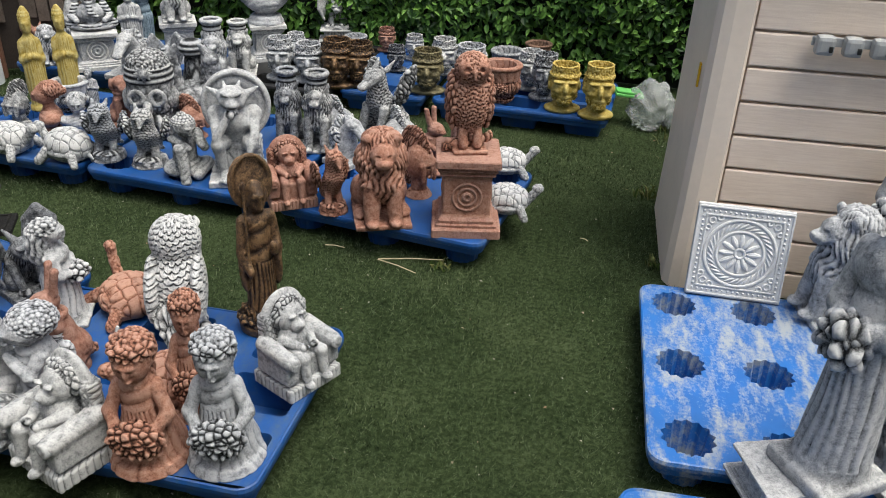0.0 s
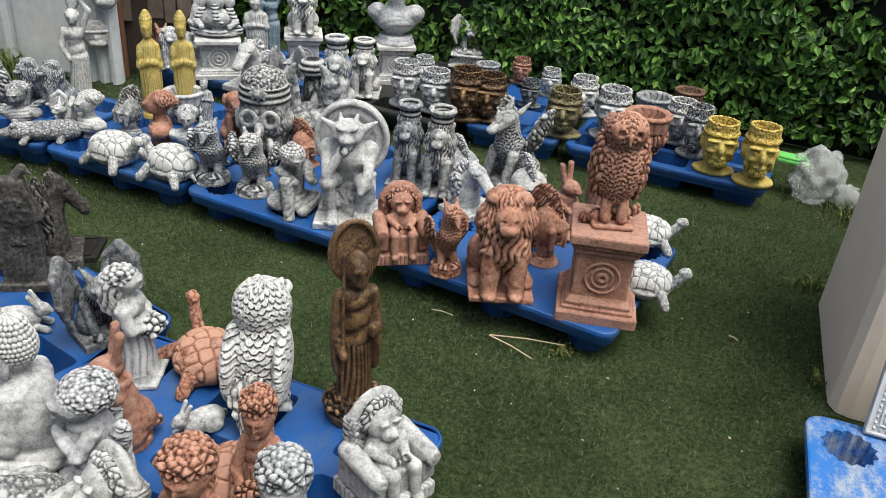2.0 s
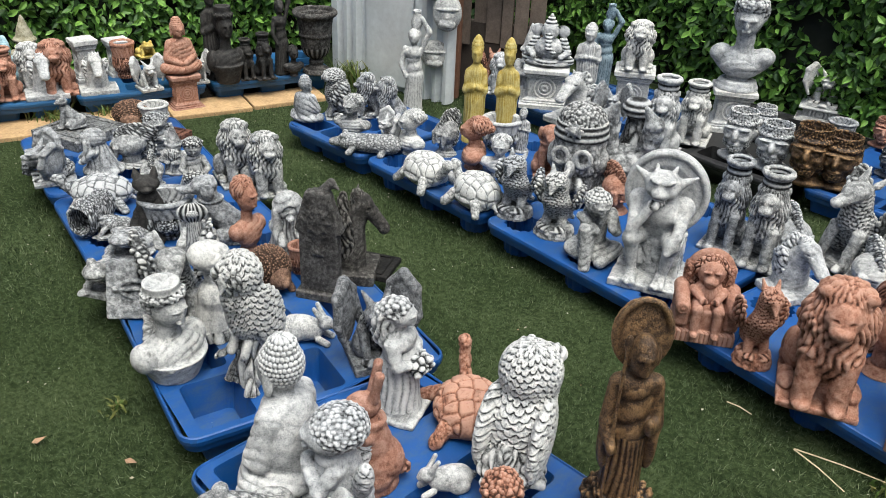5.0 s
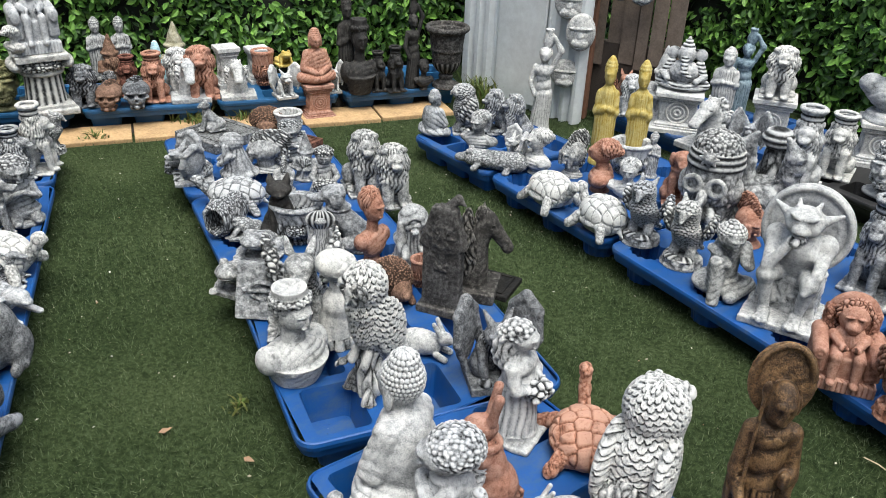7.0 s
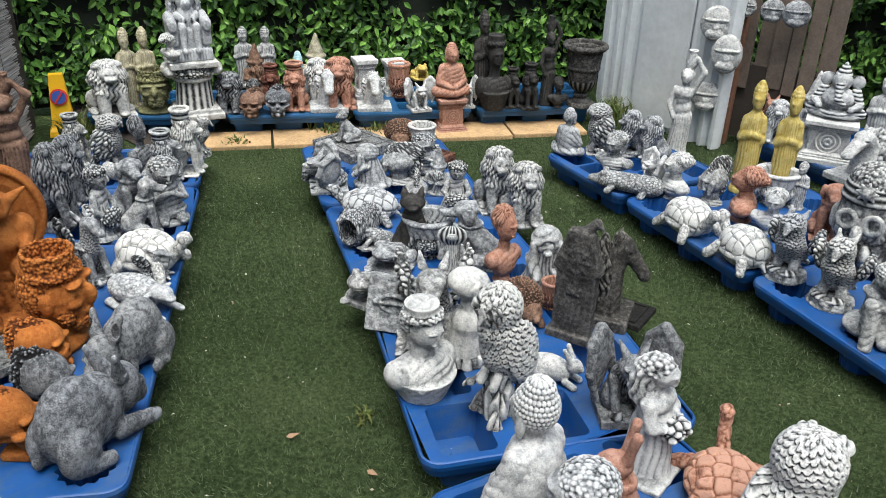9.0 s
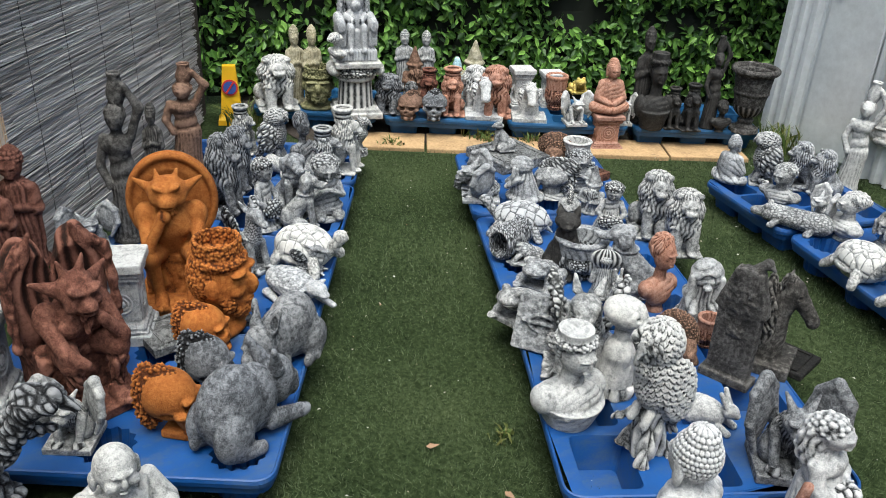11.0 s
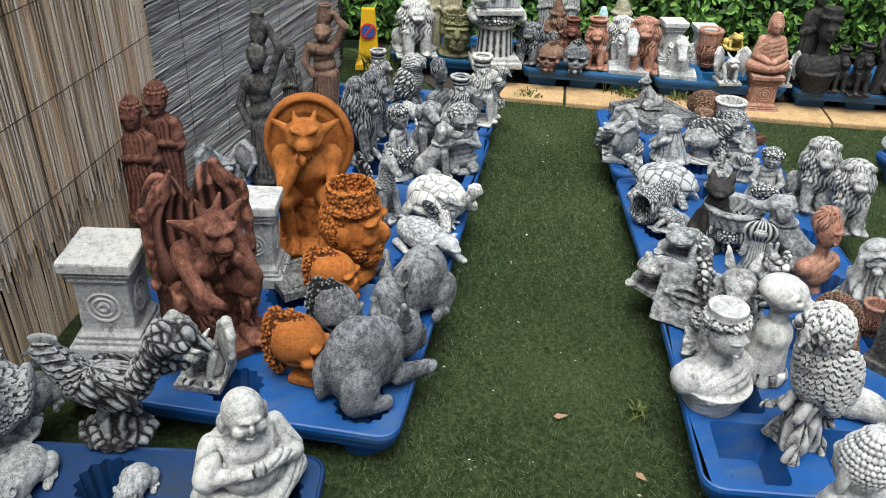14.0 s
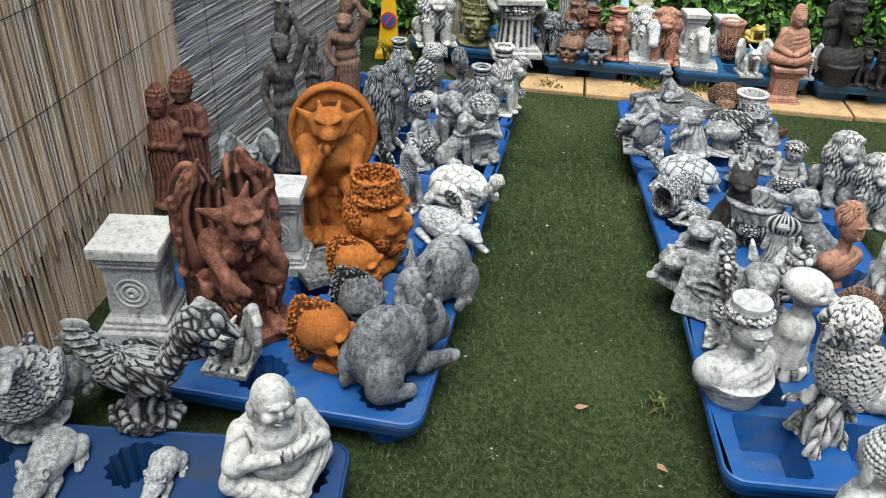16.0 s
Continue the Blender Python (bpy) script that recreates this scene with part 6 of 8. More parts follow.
    "laughing_buddha": lambda: [e(0, 0.05, 0.1, 0.42, 0.3, 0.11, "drape"), *two(c(0.36, 0, 0.13, 0.08, -0.27, 0.09, 0.1, 0.07, "drape"), e(0.07, -0.3, 0.06, 0.09, 0.06, 0.035), c(0.24, 0.06, 0.54, 0.33, -0.04, 0.34, 0.085, 0.1, "fold"), c(0.33, -0.04, 0.33, 0.06, -0.24, 0.43, 0.075, 0.04, "drape"), e(0.165, 0, 0.75, 0.028, 0.04, 0.085), c(0.19, -0.02, 0.6, 0.1, -0.2, 0.3, 0.035, 0.03, "plain")), e(0, -0.02, 0.3, 0.24, 0.23, 0.2, "plain"), e(0, -0.06, 0.5, 0.17, 0.12, 0.1, "plain"), e(0, 0.1, 0.46, 0.28, 0.14, 0.2, "fold"), *two(e(0.025, -0.28, 0.47, 0.025, 0.03, 0.075, "rib")), c(0, 0, 0.58, 0, -0.01, 0.68, 0.1, 0.1, "plain"), e(0, -0.02, 0.82, 0.155, 0.16, 0.175, "plain"), e(0, -0.08, 0.72, 0.12, 0.09, 0.07, "plain"), *two(e(0.075, -0.15, 0.755, 0.055, 0.045, 0.045, "plain")), *face(0.8, -0.185, 1.15), no(e(0, -0.19, 0.705, 0.065, 0.04, 0.014))],
    "totem": lambda: [y(0, 0, 0, 0.24, 0.1, 0.23, "rock"), y(0, 0.02, 0.05, 0.24, 0.6, 0.27, "rock"), e(0, 0, 0.42, 0.28, 0.28, 0.3, "rock"), e(0, -0.26, 0.2, 0.2, 0.1, 0.1, "rib"), *two(o(0.12, -0.27, 0.5, 0.075, 0.026, "y"), no(e(0.12, -0.3, 0.5, 0.045, 0.06, 0.045)), e(0.26, -0.02, 0.42, 0.06, 0.1, 0.13)), e(0, -0.3, 0.38, 0.05, 0.06, 0.09), y(0, 0.02, 0.64, 0.285, 0.16, 0.26, "band"), e(0, 0.02, 0.82, 0.24, 0.24, 0.16, "curl"), *[c(0, -0.28, 0.78, 0.09 * math.cos(q), -0.27, 0.78 + 0.09 * math.sin(q), 0.03, 0.012) for q in np.arange(8) * 0.785]],
    "claw": lambda: [y(0, 0, 0, 0.26, 0.25, 0.22, "rock"), e(0, 0, 0.3, 0.25, 0.24, 0.2, "rock"), *two(c(0.15, -0.04, 0.3, 0.2, -0.08, 0.8, 0.1, 0.085, "rock"), c(0.2, -0.08, 0.8, 0.12, -0.12, 0.98, 0.08, 0.02)), c(0, 0.14, 0.4, 0.02, 0.16, 0.86, 0.13, 0.09, "bark"), e(0, 0.14, 0.86, 0.13, 0.13, 0.12, "band")],
    "hooded": lambda: [e(0, 0.06, 0.1, 0.26, 0.28, 0.12, "fold"), c(0, 0.06, 0.12, 0, 0, 0.62, 0.22, 0.14, "fold"), e(0, -0.02, 0.8, 0.17, 0.17, 0.19, "drape"), no(e(0, -0.2, 0.76, 0.09, 0.1, 0.11)), e(0, -0.1, 0.76, 0.08, 0.09, 0.1), e(0, -0.2, 0.7, 0.05, 0.07, 0.04), *two(c(0.16, -0.04, 0.55, 0.1, -0.2, 0.34, 0.065, 0.05, "fold"), c(0.14, -0.1, 0.78, 0.15, -0.1, 0.5, 0.045, 0.05, "fold"))],
    "sunflower": lambda: [y(0, 0, 0, 0.16, 0.06, 0.15), c(0, 0, 0.06, 0, 0, 0.58, 0.13, 0.09, "fold"), *two(c(0.1, 0, 0.56, 0.14, -0.05, 0.32, 0.04)), e(0, -0.05, 0.8, 0.19, 0.06, 0.19, "rib"), e(0, -0.11, 0.8, 0.07, 0.035, 0.07, "bead"), e(0, 0.03, 0.72, 0.1, 0.1, 0.12)],
    "shellpot": lambda: [y(0, 0, 0, 0.26, 0.1, 0.3, "bark"), e(0, 0, 0.45, 0.42, 0.38, 0.4, "bark"), y(0, 0, 0.6, 0.38, 0.36, 0.42, "fold"), o(0, 0, 0.93, 0.38, 0.06), e(0, -0.34, 0.45, 0.14, 0.1, 0.16, "petal"), no(y(0, 0, 0.6, 0.28, 0.8, 0.35))],
    "log": lambda: [c(0, -0.55, 0.5, 0, 0.65, 0.44, 0.46, 0.4, "bark"), no(c(0, -1.0, 0.52, 0, -0.5, 0.5, 0.32)), c(0.3, 0.1, 0.3, 0.62, 0.3, 0.2, 0.14, 0.1, "bark"), c(-0.3, 0.4, 0.2, -0.5, 0.5, 0.06, 0.12, 0.1, "bark")],
    "plaque": lambda: [b(0, 0.06, 0.5, 0.36, 0.06, 0.5, 0.03, "", (-18, 0, 0)), o(0, -0.03, 0.58, 0.17, 0.035, "y"), c(0, -0.06, 0.2, 0, 0.06, 0.9, 0.05), c(-0.22, -0.02, 0.58, 0.22, -0.02, 0.58, 0.05)],
    "pig": lambda: [c(0, -0.9, 0.5, 0, 0.9, 0.5, 0.42, 0.5, "rock"), c(0, -0.95, 0.5, 0, -1.5, 0.4, 0.32, 0.2), *two(e(0.24, -1.05, 0.86, 0.12, 0.12, 0.14), c(0.35, -0.6, 0.3, 0.5, -0.75, 0.1, 0.14), c(0.38, 0.7, 0.3, 0.5, 0.6, 0.1, 0.15)), no(e(0.0, -1.6, 0.34, 0.26, 0.4, 0.025))],
    "ganesha": lambda: [e(0, 0.02, 0.09, 0.42, 0.28, 0.1, "drape"), *two(c(0.36, 0, 0.12, 0.05, -0.22, 0.1, 0.1, 0.07, "band"), c(0.24, 0.03, 0.5, 0.34, -0.06, 0.3, 0.075, 0.06, "band"), c(0.34, -0.06, 0.3, 0.24, -0.22, 0.24, 0.06, 0.05), e(0.22, 0.04, 0.68, 0.12, 0.03, 0.13, "rib")), e(0, 0, 0.34, 0.25, 0.2, 0.23), e(0, -0.02, 0.68, 0.15, 0.15, 0.16), c(0, -0.14, 0.62, 0.02, -0.26, 0.4, 0.065, 0.05, "band"), c(0.02, -0.26, 0.4, 0.12, -0.26, 0.32, 0.05, 0.04, "band"), y(0, 0.02, 0.78, 0.13, 0.1, 0.09, "band"), e(0, 0.02, 0.9, 0.07, 0.07, 0.08, "band"), e(0, 0.02, 0.98, 0.03, 0.03, 0.04)],
    "david_bust": lambda: [y(0, 0, 0, 0.2, 0.05, 0.19), o(0, 0, 0.07, 0.14, 0.035), y(0, 0, 0.08, 0.11, 0.1, 0.09), e(0, 0, 0.3, 0.25, 0.15, 0.14), e(0, -0.03, 0.26, 0.19, 0.14, 0.14, "drape"), *two(e(0.19, 0, 0.36, 0.1, 0.11, 0.1)), c(0, 0, 0.4, 0, -0.01, 0.6, 0.085, 0.08), e(0, -0.03, 0.74, 0.125, 0.145, 0.16), e(0, 0.04, 0.82, 0.16, 0.16, 0.15, "curl"), e(0, -0.02, 0.9, 0.15, 0.15, 0.1, "curl"), *face(0.73, -0.17, 1.0)],
    "mask": lambda: [e(0, 0, 0.5, 0.34, 0.16, 0.5), e(0, -0.12, 0.22, 0.2, 0.1, 0.16), e(0, -0.12, 0.62, 0.26, 0.07, 0.06), *two(no(e(0.12, -0.18, 0.54, 0.075, 0.05, 0.04)), no(e(0.05, -0.22, 0.3, 0.025, 0.03, 0.02))), e(0, -0.14, 0.42, 0.08, 0.06, 0.12), no(e(0, -0.22, 0.14, 0.15, 0.06, 0.015))],
}
GROUPS = {"statue": "garden statues", "ornament": "garden ornaments", "planter": "stone planters", "bust": "stone busts", "plinth": "stone plinths"}
FINE = {"owl_stump", "gargoyle", "tombstone", "tortoise_up", "cherub", "lady", "wing_demon", "monk", "buddha", "owl_branch", "armchair", "flower_girl", "throne_gargoyle", "laughing_buddha", "rooster", "dog_curled", "skull", "head_planter", "bust_planter"}
SHAPES = {}


def shape(kind, size):
    """The mesh of a kind, finer for the large ones; kept for the next of that kind."""
    tall = {"tortoise_up", "turtle", "frog", "rabbit_low", "hedgehog", "skull", "log", "pig", "dog_curled", "lamb"}
    res = (132 if kind in FINE else 100) if size == "near" else 80
    if kind in {"buddha", "owl_branch", "owl_stump"} and size == "near":
        res = 176
    if kind in tall:
        res = int(res * 0.55)
    if (kind, size) not in SHAPES:
        SHAPES[kind, size] = sculpt(kind, KINDS[kind](), res, 0.022 if kind not in tall else 0.05)
    return SHAPES[kind, size]


EXACT = {"monk", "armchair", "owl_branch", "owl_stump", "tortoise_up", "buddha", "gargoyle", "tombstone", "bust_planter", "dog_curled", "skull", "rooster", "laughing_buddha", "throne_gargoyle", "wing_demon", "flower_girl"}
COPIES = {}
PROFILES = {"base": [(0.46, 0.0), (0.46, 0.10), (0.445, 0.115), (0.405, 0.12), (0.405, 0.15), (0.375, 0.165), (0.375, 0.20), (0.335, 0.235)], "shaft": [(0.335, 0.235), (0.32, 0.27), (0.315, 0.5), (0.32, 0.74), (0.33, 0.77)],
            "cap": [(0.33, 0.77), (0.365, 0.79), (0.365, 0.82), (0.39, 0.85), (0.39, 0.885), (0.415, 0.895), (0.425, 0.905), (0.425, 0.985), (0.415, 1.0)]}


def plinth(x, yy, z, h, w, turn, mat, label):
    """A square plinth: moulded base, shaft with carved rings, and cap."""
    view = math.atan2(-0.02 - x, -(0.8 - yy))
    rel = radians(turn) - view
    s = w / (0.92 * (abs(math.cos(rel)) + abs(math.sin(rel))))
    top = empty("plinth", pose(x, yy, z, 0, 0, turn), label, "plinth", "stone plinths")
    for name, prof in PROFILES.items():
        bm = bmesh.new()
        loft(bm, [round_rect(2 * q * s, 2 * q * s, 0.008, v * h, 2) for q, v in prof])
        bmesh.ops.subdivide_edges(bm, edges=[ed for ed in bm.edges if ed.calc_length() > 0.06], cuts=5, use_grid_fill=True)
        for v in bm.verts:
            v.co += Vector([noise.noise(v.co * 40 + Vector((q * 9, x, yy))) for q in range(3)]) * 0.0015
        ob = part(name, bm, mat, top)
        at = ob.data.attributes.new("relief", "FLOAT", "POINT")
        at.data.foreach_set("value", [0.62] * len(ob.data.vertices))
    for a in (0, 90, 270):
        for R, r in ((0.19, 0.02), (0.12, 0.018), (0.045, 0.03)):
            bm = bmesh.new()
            rows = [[bm.verts.new(((R + r * math.cos(q)) * s * math.sin(2 * math.pi * i / 28), -(0.316 + r * math.sin(q)) * s, 0.5 * h + (R + r * math.cos(q)) * s * math.cos(2 * math.pi * i / 28))) for q in (-0.5, 0.5, 1.57, 2.6, 3.6)] for i in range(28)]
            for i in range(28):
                for j in range(4):
                    bm.faces.new((rows[i][j], rows[(i + 1) % 28][j], rows[(i + 1) % 28][j + 1], rows[i][j + 1]))
            ob = part("rosette_ring", bm, mat, top)
            ob.rotation_euler = (0, 0, radians(a))
            at = ob.data.attributes.new("relief", "FLOAT", "POINT")
            at.data.foreach_set("value", [0.7] * len(ob.data.vertices))
    return top


PUBLIC = {"wing_demon": "demon_statue", "david_bust": "bust", "lion_column": "lion_statue", "lion": "lion_statue", "owl": "owl_statue", "owl_branch": "owl_statue", "owl_stump": "owl_statue", "tortoise_up": "turtle_ornament", "turtle": "turtle_ornament", "frog": "frog_ornament", "dog": "dog_statue", "dog_curled": "sleeping_dog_ornament",
          "cat": "cat_ornament", "duck": "duck_ornament", "duckling": "duck_ornament", "pig": "pig_ornament", "lamb": "lamb_ornament", "skull": "skull_ornament", "claw": "claw_ornament", "rabbit": "rabbit_ornament", "rabbit_low": "rabbit_ornament",
          "monk": "monk_statue", "buddha": "buddha_statue", "lady": "lady_statue", "jar_lady": "lady_statue", "robed": "robed_statue", "helmet": "helmet_ornament", "rooster": "rooster_statue", "armchair": "armchair_ornament", "shellpot": "planter", "log": "log_planter",
          "hooded": "hooded_statue", "gargoyle": "gargoyle_statue", "griffin": "griffin_statue", "dragon": "dragon_statue", "cherub": "cherub_statue", "gnome": "gnome_ornament", "hedgehog": "hedgehog_ornament", "mask": "wall_mask"}


def put(kind, x, yy, z, h, w, turn, mat, label, category):
    """Stands one cast piece with its base at (x, yy, z), h high and about w wide, facing turn degrees from -y."""
    if len(label.split()) < 4:
        label += " standing on pallet"
    if kind == "plinth":
        return plinth(x, yy, z, h, w, turn, mat, label)
    if w < 0.3 and kind not in EXACT and kind not in {"robed", "lady", "jar_lady", "owl_branch", "dog_curled", "armchair", "bust_planter", "monk", "buddha", "flower_girl", "head_planter", "mask"}:
        w *= 1.12
    h = min(h, {"turtle": 0.6, "dog_curled": 0.95, "frog": 0.8, "lamb": 0.5, "rabbit_low": 0.8, "hedgehog": 0.85, "log": 0.8}.get(kind, 9) * w)
    far = math.hypot(x + 0.02, yy - 0.8) > 3.1
    me, wx, wy = shape(kind, "far" if far else "near")
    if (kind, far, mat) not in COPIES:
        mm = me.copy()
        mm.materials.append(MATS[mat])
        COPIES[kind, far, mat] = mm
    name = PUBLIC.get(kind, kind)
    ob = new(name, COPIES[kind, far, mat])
    # w is the width that shows: between the front and the side of the form, by its turn
    view = math.atan2(-0.02 - x, -(0.8 - yy))
    rel = radians(turn) - view
    s = w / (wx * abs(math.cos(rel)) + wy * abs(math.sin(rel)))
    s = min(max(1.28 * s, 0.74 * h), 1.5 * h)
    if kind in EXACT:
        s = min(max(w / math.hypot(wx * math.cos(rel), wy * math.sin(rel)), 0.68 * h), 1.5 * h)
    ob.matrix_world = pose(x, yy, z, 0, 0, turn) @ Matrix.Diagonal((s, s, h, 1))
    return tagged(ob, label, category, GROUPS.get(category, ""))


# ---- statues ----
put("monk", -0.470, 2.257, 0.120, 0.590, 0.175, 42, "bronze", "bronze-painted standing monk statue with round halo on lotus base", "statue")
put("armchair", -0.277, 2.019, 0.120, 0.286, 0.200, 60, "palegrey", "white stone hedgehog sitting in armchair garden ornament", "ornament")
put("armchair", -0.749, 1.582, 0.120, 0.300, 0.220, -24, "palegrey", "pale stone bear sitting in armchair garden ornament", "ornament")
put("flower_girl", -0.540, 1.625, 0.120, 0.393, 0.210, 8, "terra", "terracotta kneeling girl statue holding a flower basket", "statue")
put("flower_girl", -0.349, 1.664, 0.120, 0.402, 0.206, 12, "palegrey", "white stone kneeling girl statue holding flowers", "statue")
put("flower_girl", -0.500, 1.824, 0.120, 0.393, 0.153, 17, "terra", "terracotta girl statue with wreath in her hair", "statue")
put("owl_branch", -0.713, 2.196, 0.120, 0.391, 0.190, 196, "white", "white-washed stone owl perched on a tree stump", "statue")
put("tortoise_up", -0.934, 2.260, 0.120, 0.190, 0.270, 228, "terra", "terracotta tortoise with grey head and raised neck", "ornament")
put("rabbit", -0.958, 1.911, 0.120, 0.349, 0.149, -40, "terra", "terracotta upright rabbit wearing a waistcoat", "ornament")
put("cherub", -0.946, 1.797, 0.120, 0.297, 0.140, -45, "white", "white stone praying cherub statue with wings", "statue")
put("buddha", -1.120, 1.779, 0.120, 0.424, 0.250, -75, "white", "white stone seated buddha statue with curled hair", "statue")
put("lady", -1.105, 2.154, 0.120, 0.360, 0.170, 112, "white", "white stone lady statue carrying flowers", "statue")
put("gargoyle", -1.317, 2.267, 0.120, 0.299, 0.260, 62, "darkgrey", "dark grey winged gargoyle crouching on square base", "statue")
put("rabbit_low", -0.812, 2.012, 0.120, 0.132, 0.120, -31, "white", "white stone rabbit lying with ears up", "ornament")
put("turtle", -0.60, 1.86, 0.120, 0.150, 0.230, -60, "terra", "terracotta tortoise with worn shell behind the kneeling girls", "ornament")
put("frog", -1.003, 1.601, 0.120, 0.155, 0.194, -31, "grey", "grey stone frog reading garden ornament", "ornament")
put("tombstone", -1.700, 2.385, 0.120, 0.436, 0.155, 28, "darkstone", "dark weathered stone slab carved with a rune wheel", "tombstone")
put("horse_head", -1.722, 2.577, 0.120, 0.340, 0.145, 128, "darkstone", "dark stone winged horse head on black plinth", "bust")
put("owl_stump", -1.480, 1.938, 0.120, 0.437, 0.185, 10, "palegrey", "white-washed stone parrot on driftwood stump", "statue")
put("bust_planter", -1.685, 1.812, 0.120, 0.300, 0.225, 100, "palegrey", "white stone roman bust planter with hollow head", "planter")
put("duckling", -1.753, 2.012, 0.120, 0.322, 0.148, 130, "white", "white stone duck figure wearing a shawl", "ornament")
put("rabbit_low", -1.527, 2.199, 0.120, 0.170, 0.145, 121, "white", "white stone crouching hare", "ornament")
put("dragon", -1.897, 1.968, 0.120, 0.304, 0.210, 58, "grey", "grey stone scaly dragon with folded wings", "statue")
put("plaque", -2.015, 1.895, 0.120, 0.174, 0.146, 48, "grey", "grey stone celtic cross plaque leaning on dragon", "plaque")
put("hedgehog", -1.864, 2.305, 0.120, 0.170, 0.160, 81, "brown", "dark brown spiky hedgehog ornament", "ornament")
put("shellpot", -1.878, 2.438, 0.120, 0.111, 0.082, 81, "terra", "small terracotta pot beside slab", "planter")
put("bust", -2.129, 2.401, 0.120, 0.301, 0.140, 102, "terra", "terracotta lady bust with tied hair", "bust")
put("hooded", -1.983, 2.476, 0.120, 0.266, 0.138, 59, "grey", "grey stone hooded cloaked figure", "statue")
put("frog", -2.215, 1.914, 0.120, 0.141, 0.184, 27, "grey", "grey stone toad with raised head", "ornament")
put("frog", -2.405, 2.093, 0.120, 0.119, 0.176, 37, "grey", "grey stone frog with speckled back", "ornament")
put("frog", -2.581, 2.120, 0.120, 0.082, 0.138, -30, "grey", "small grey stone frog", "ornament")
put("log", -2.656, 2.080, 0.120, 0.152, 0.175, 37, "grey", "grey stone log planter lying on side", "planter")
put("turtle", -2.844, 2.206, 0.120, 0.134, 0.259, -39, "grey", "grey stone tortoise with smooth shell", "ornament")
put("cat", -2.466, 2.212, 0.120, 0.287, 0.125, 58, "black", "black seated cat with upright ears", "ornament")
put("shellpot", -2.436, 2.263, 0.120, 0.165, 0.147, 58, "grey", "grey stone tree stump face planter", "planter")
put("sunflower", -2.267, 2.266, 0.120, 0.194, 0.109, 59, "grey", "grey stone figure carrying a sunflower", "ornament")
put("rabbit", -2.200, 2.288, 0.120, 0.137, 0.097, 91, "grey", "grey stone squirrel sitting upright", "ornament")
put("dog", -2.281, 2.377, 0.120, 0.255, 0.189, -39, "grey", "grey stone seated labrador dog", "statue")
put("dog", -2.533, 2.411, 0.120, 0.115, 0.130, -29, "grey", "small grey stone dog ornament", "ornament")
put("lion", -2.678, 2.737, 0.120, 0.286, 0.158, 70, "grey", "grey stone seated lion with full mane", "statue")
put("lion", -2.511, 2.763, 0.120, 0.272, 0.168, 70, "grey", "grey stone seated lion with combed mane", "statue")
put("flower_girl", -2.721, 2.566, 0.120, 0.228, 0.151, 59, "grey", "grey stone girl with wreath of curls", "statue")
put("helmet", -2.871, 2.453, 0.120, 0.142, 0.166, 58, "grey", "grey stone domed helmet ornament", "ornament")
put("helmet", -3.131, 2.505, 0.120, 0.193, 0.163, -29, "grey", "grey stone spartan helmet bust", "bust")
put("gnome", -2.930, 2.599, 0.120, 0.216, 0.111, 37, "grey", "grey stone soldier boy with cap", "ornament")
put("cherub", -3.126, 2.633, 0.120, 0.214, 0.151, 58, "grey", "grey stone curly-headed cherub", "statue")
put("shellpot", -3.499, 2.834, 0.120, 0.113, 0.126, 58, "white", "white stone pot with round opening", "planter")
put("hedgehog", -3.580, 2.754, 0.120, 0.121, 0.166, 58, "brown", "brown spiky hedgehog with pale face", "ornament")
put("hooded", -3.127, 2.348, 0.120, 0.206, 0.147, -29, "grey", "grey stone sitting hound with draped hood", "statue")
put("gargoyle", -3.196, 2.180, 0.120, 0.200, 0.213, -20, "grey", "grey stone hunched gargoyle on square base", "statue")
put("skull", -3.303, 2.149, 0.120, 0.095, 0.108, -20, "darkgrey", "small dark stone animal skull", "ornament")
put("plinth", 0.048, 3.115, 0.120, 0.319, 0.318, 10, "terra", "terracotta square plinth with carved rosette", "plinth")
put("owl", 0.048, 3.115, 0.439, 0.387, 0.179, 18, "terra", "terracotta owl perched on branch on plinth", "statue")
put("lion", -0.295, 3.095, 0.120, 0.394, 0.214, 20, "terra", "terracotta seated lion on square base", "statue")
put("griffin", -0.496, 3.095, 0.120, 0.293, 0.155, 40, "terra", "terracotta griffin standing on rocky base", "statue")
put("armchair", -0.691, 3.137, 0.120, 0.277, 0.208, 30, "terra", "terracotta hedgehog in armchair ornament", "ornament")
put("rabbit", -0.179, 3.590, 0.120, 0.301, 0.162, 61, "terra", "terracotta rabbit holding up two ears", "ornament")
put("helmet", -0.188, 3.331, 0.120, 0.309, 0.151, 61, "terra", "terracotta rounded helmet ornament", "ornament")
put("turtle", 0.203, 3.263, 0.120, 0.143, 0.200, 93, "white", "white stone tortoise beside terracotta plinth", "ornament")
put("turtle", 0.153, 3.663, 0.120, 0.126, 0.222, 103, "white", "white stone tortoise with raised head", "ornament")
put("horse_head", -0.566, 3.600, 0.120, 0.228, 0.266, 61, "white", "white stone horse heads with flowing manes", "bust")
put("helmet", -0.373, 3.772, 0.120, 0.216, 0.172, 29, "white", "white stone crested helmet", "ornament")
put("helmet", -0.692, 3.837, 0.120, 0.219, 0.155, 39, "white", "white stone crested helmet bust", "bust")
put("dragon", -0.512, 3.967, 0.120, 0.375, 0.278, -21, "grey", "grey stone dragon with ribbed wings raised", "statue")
put("lion_column", -0.910, 3.749, 0.120, 0.371, 0.138, 8, "grey", "grey stone lion pillar with crown pot", "statue")
put("lion_column", -0.757, 3.727, 0.120, 0.379, 0.145, 8, "grey", "grey stone lion pillar with pot on its head", "statue")
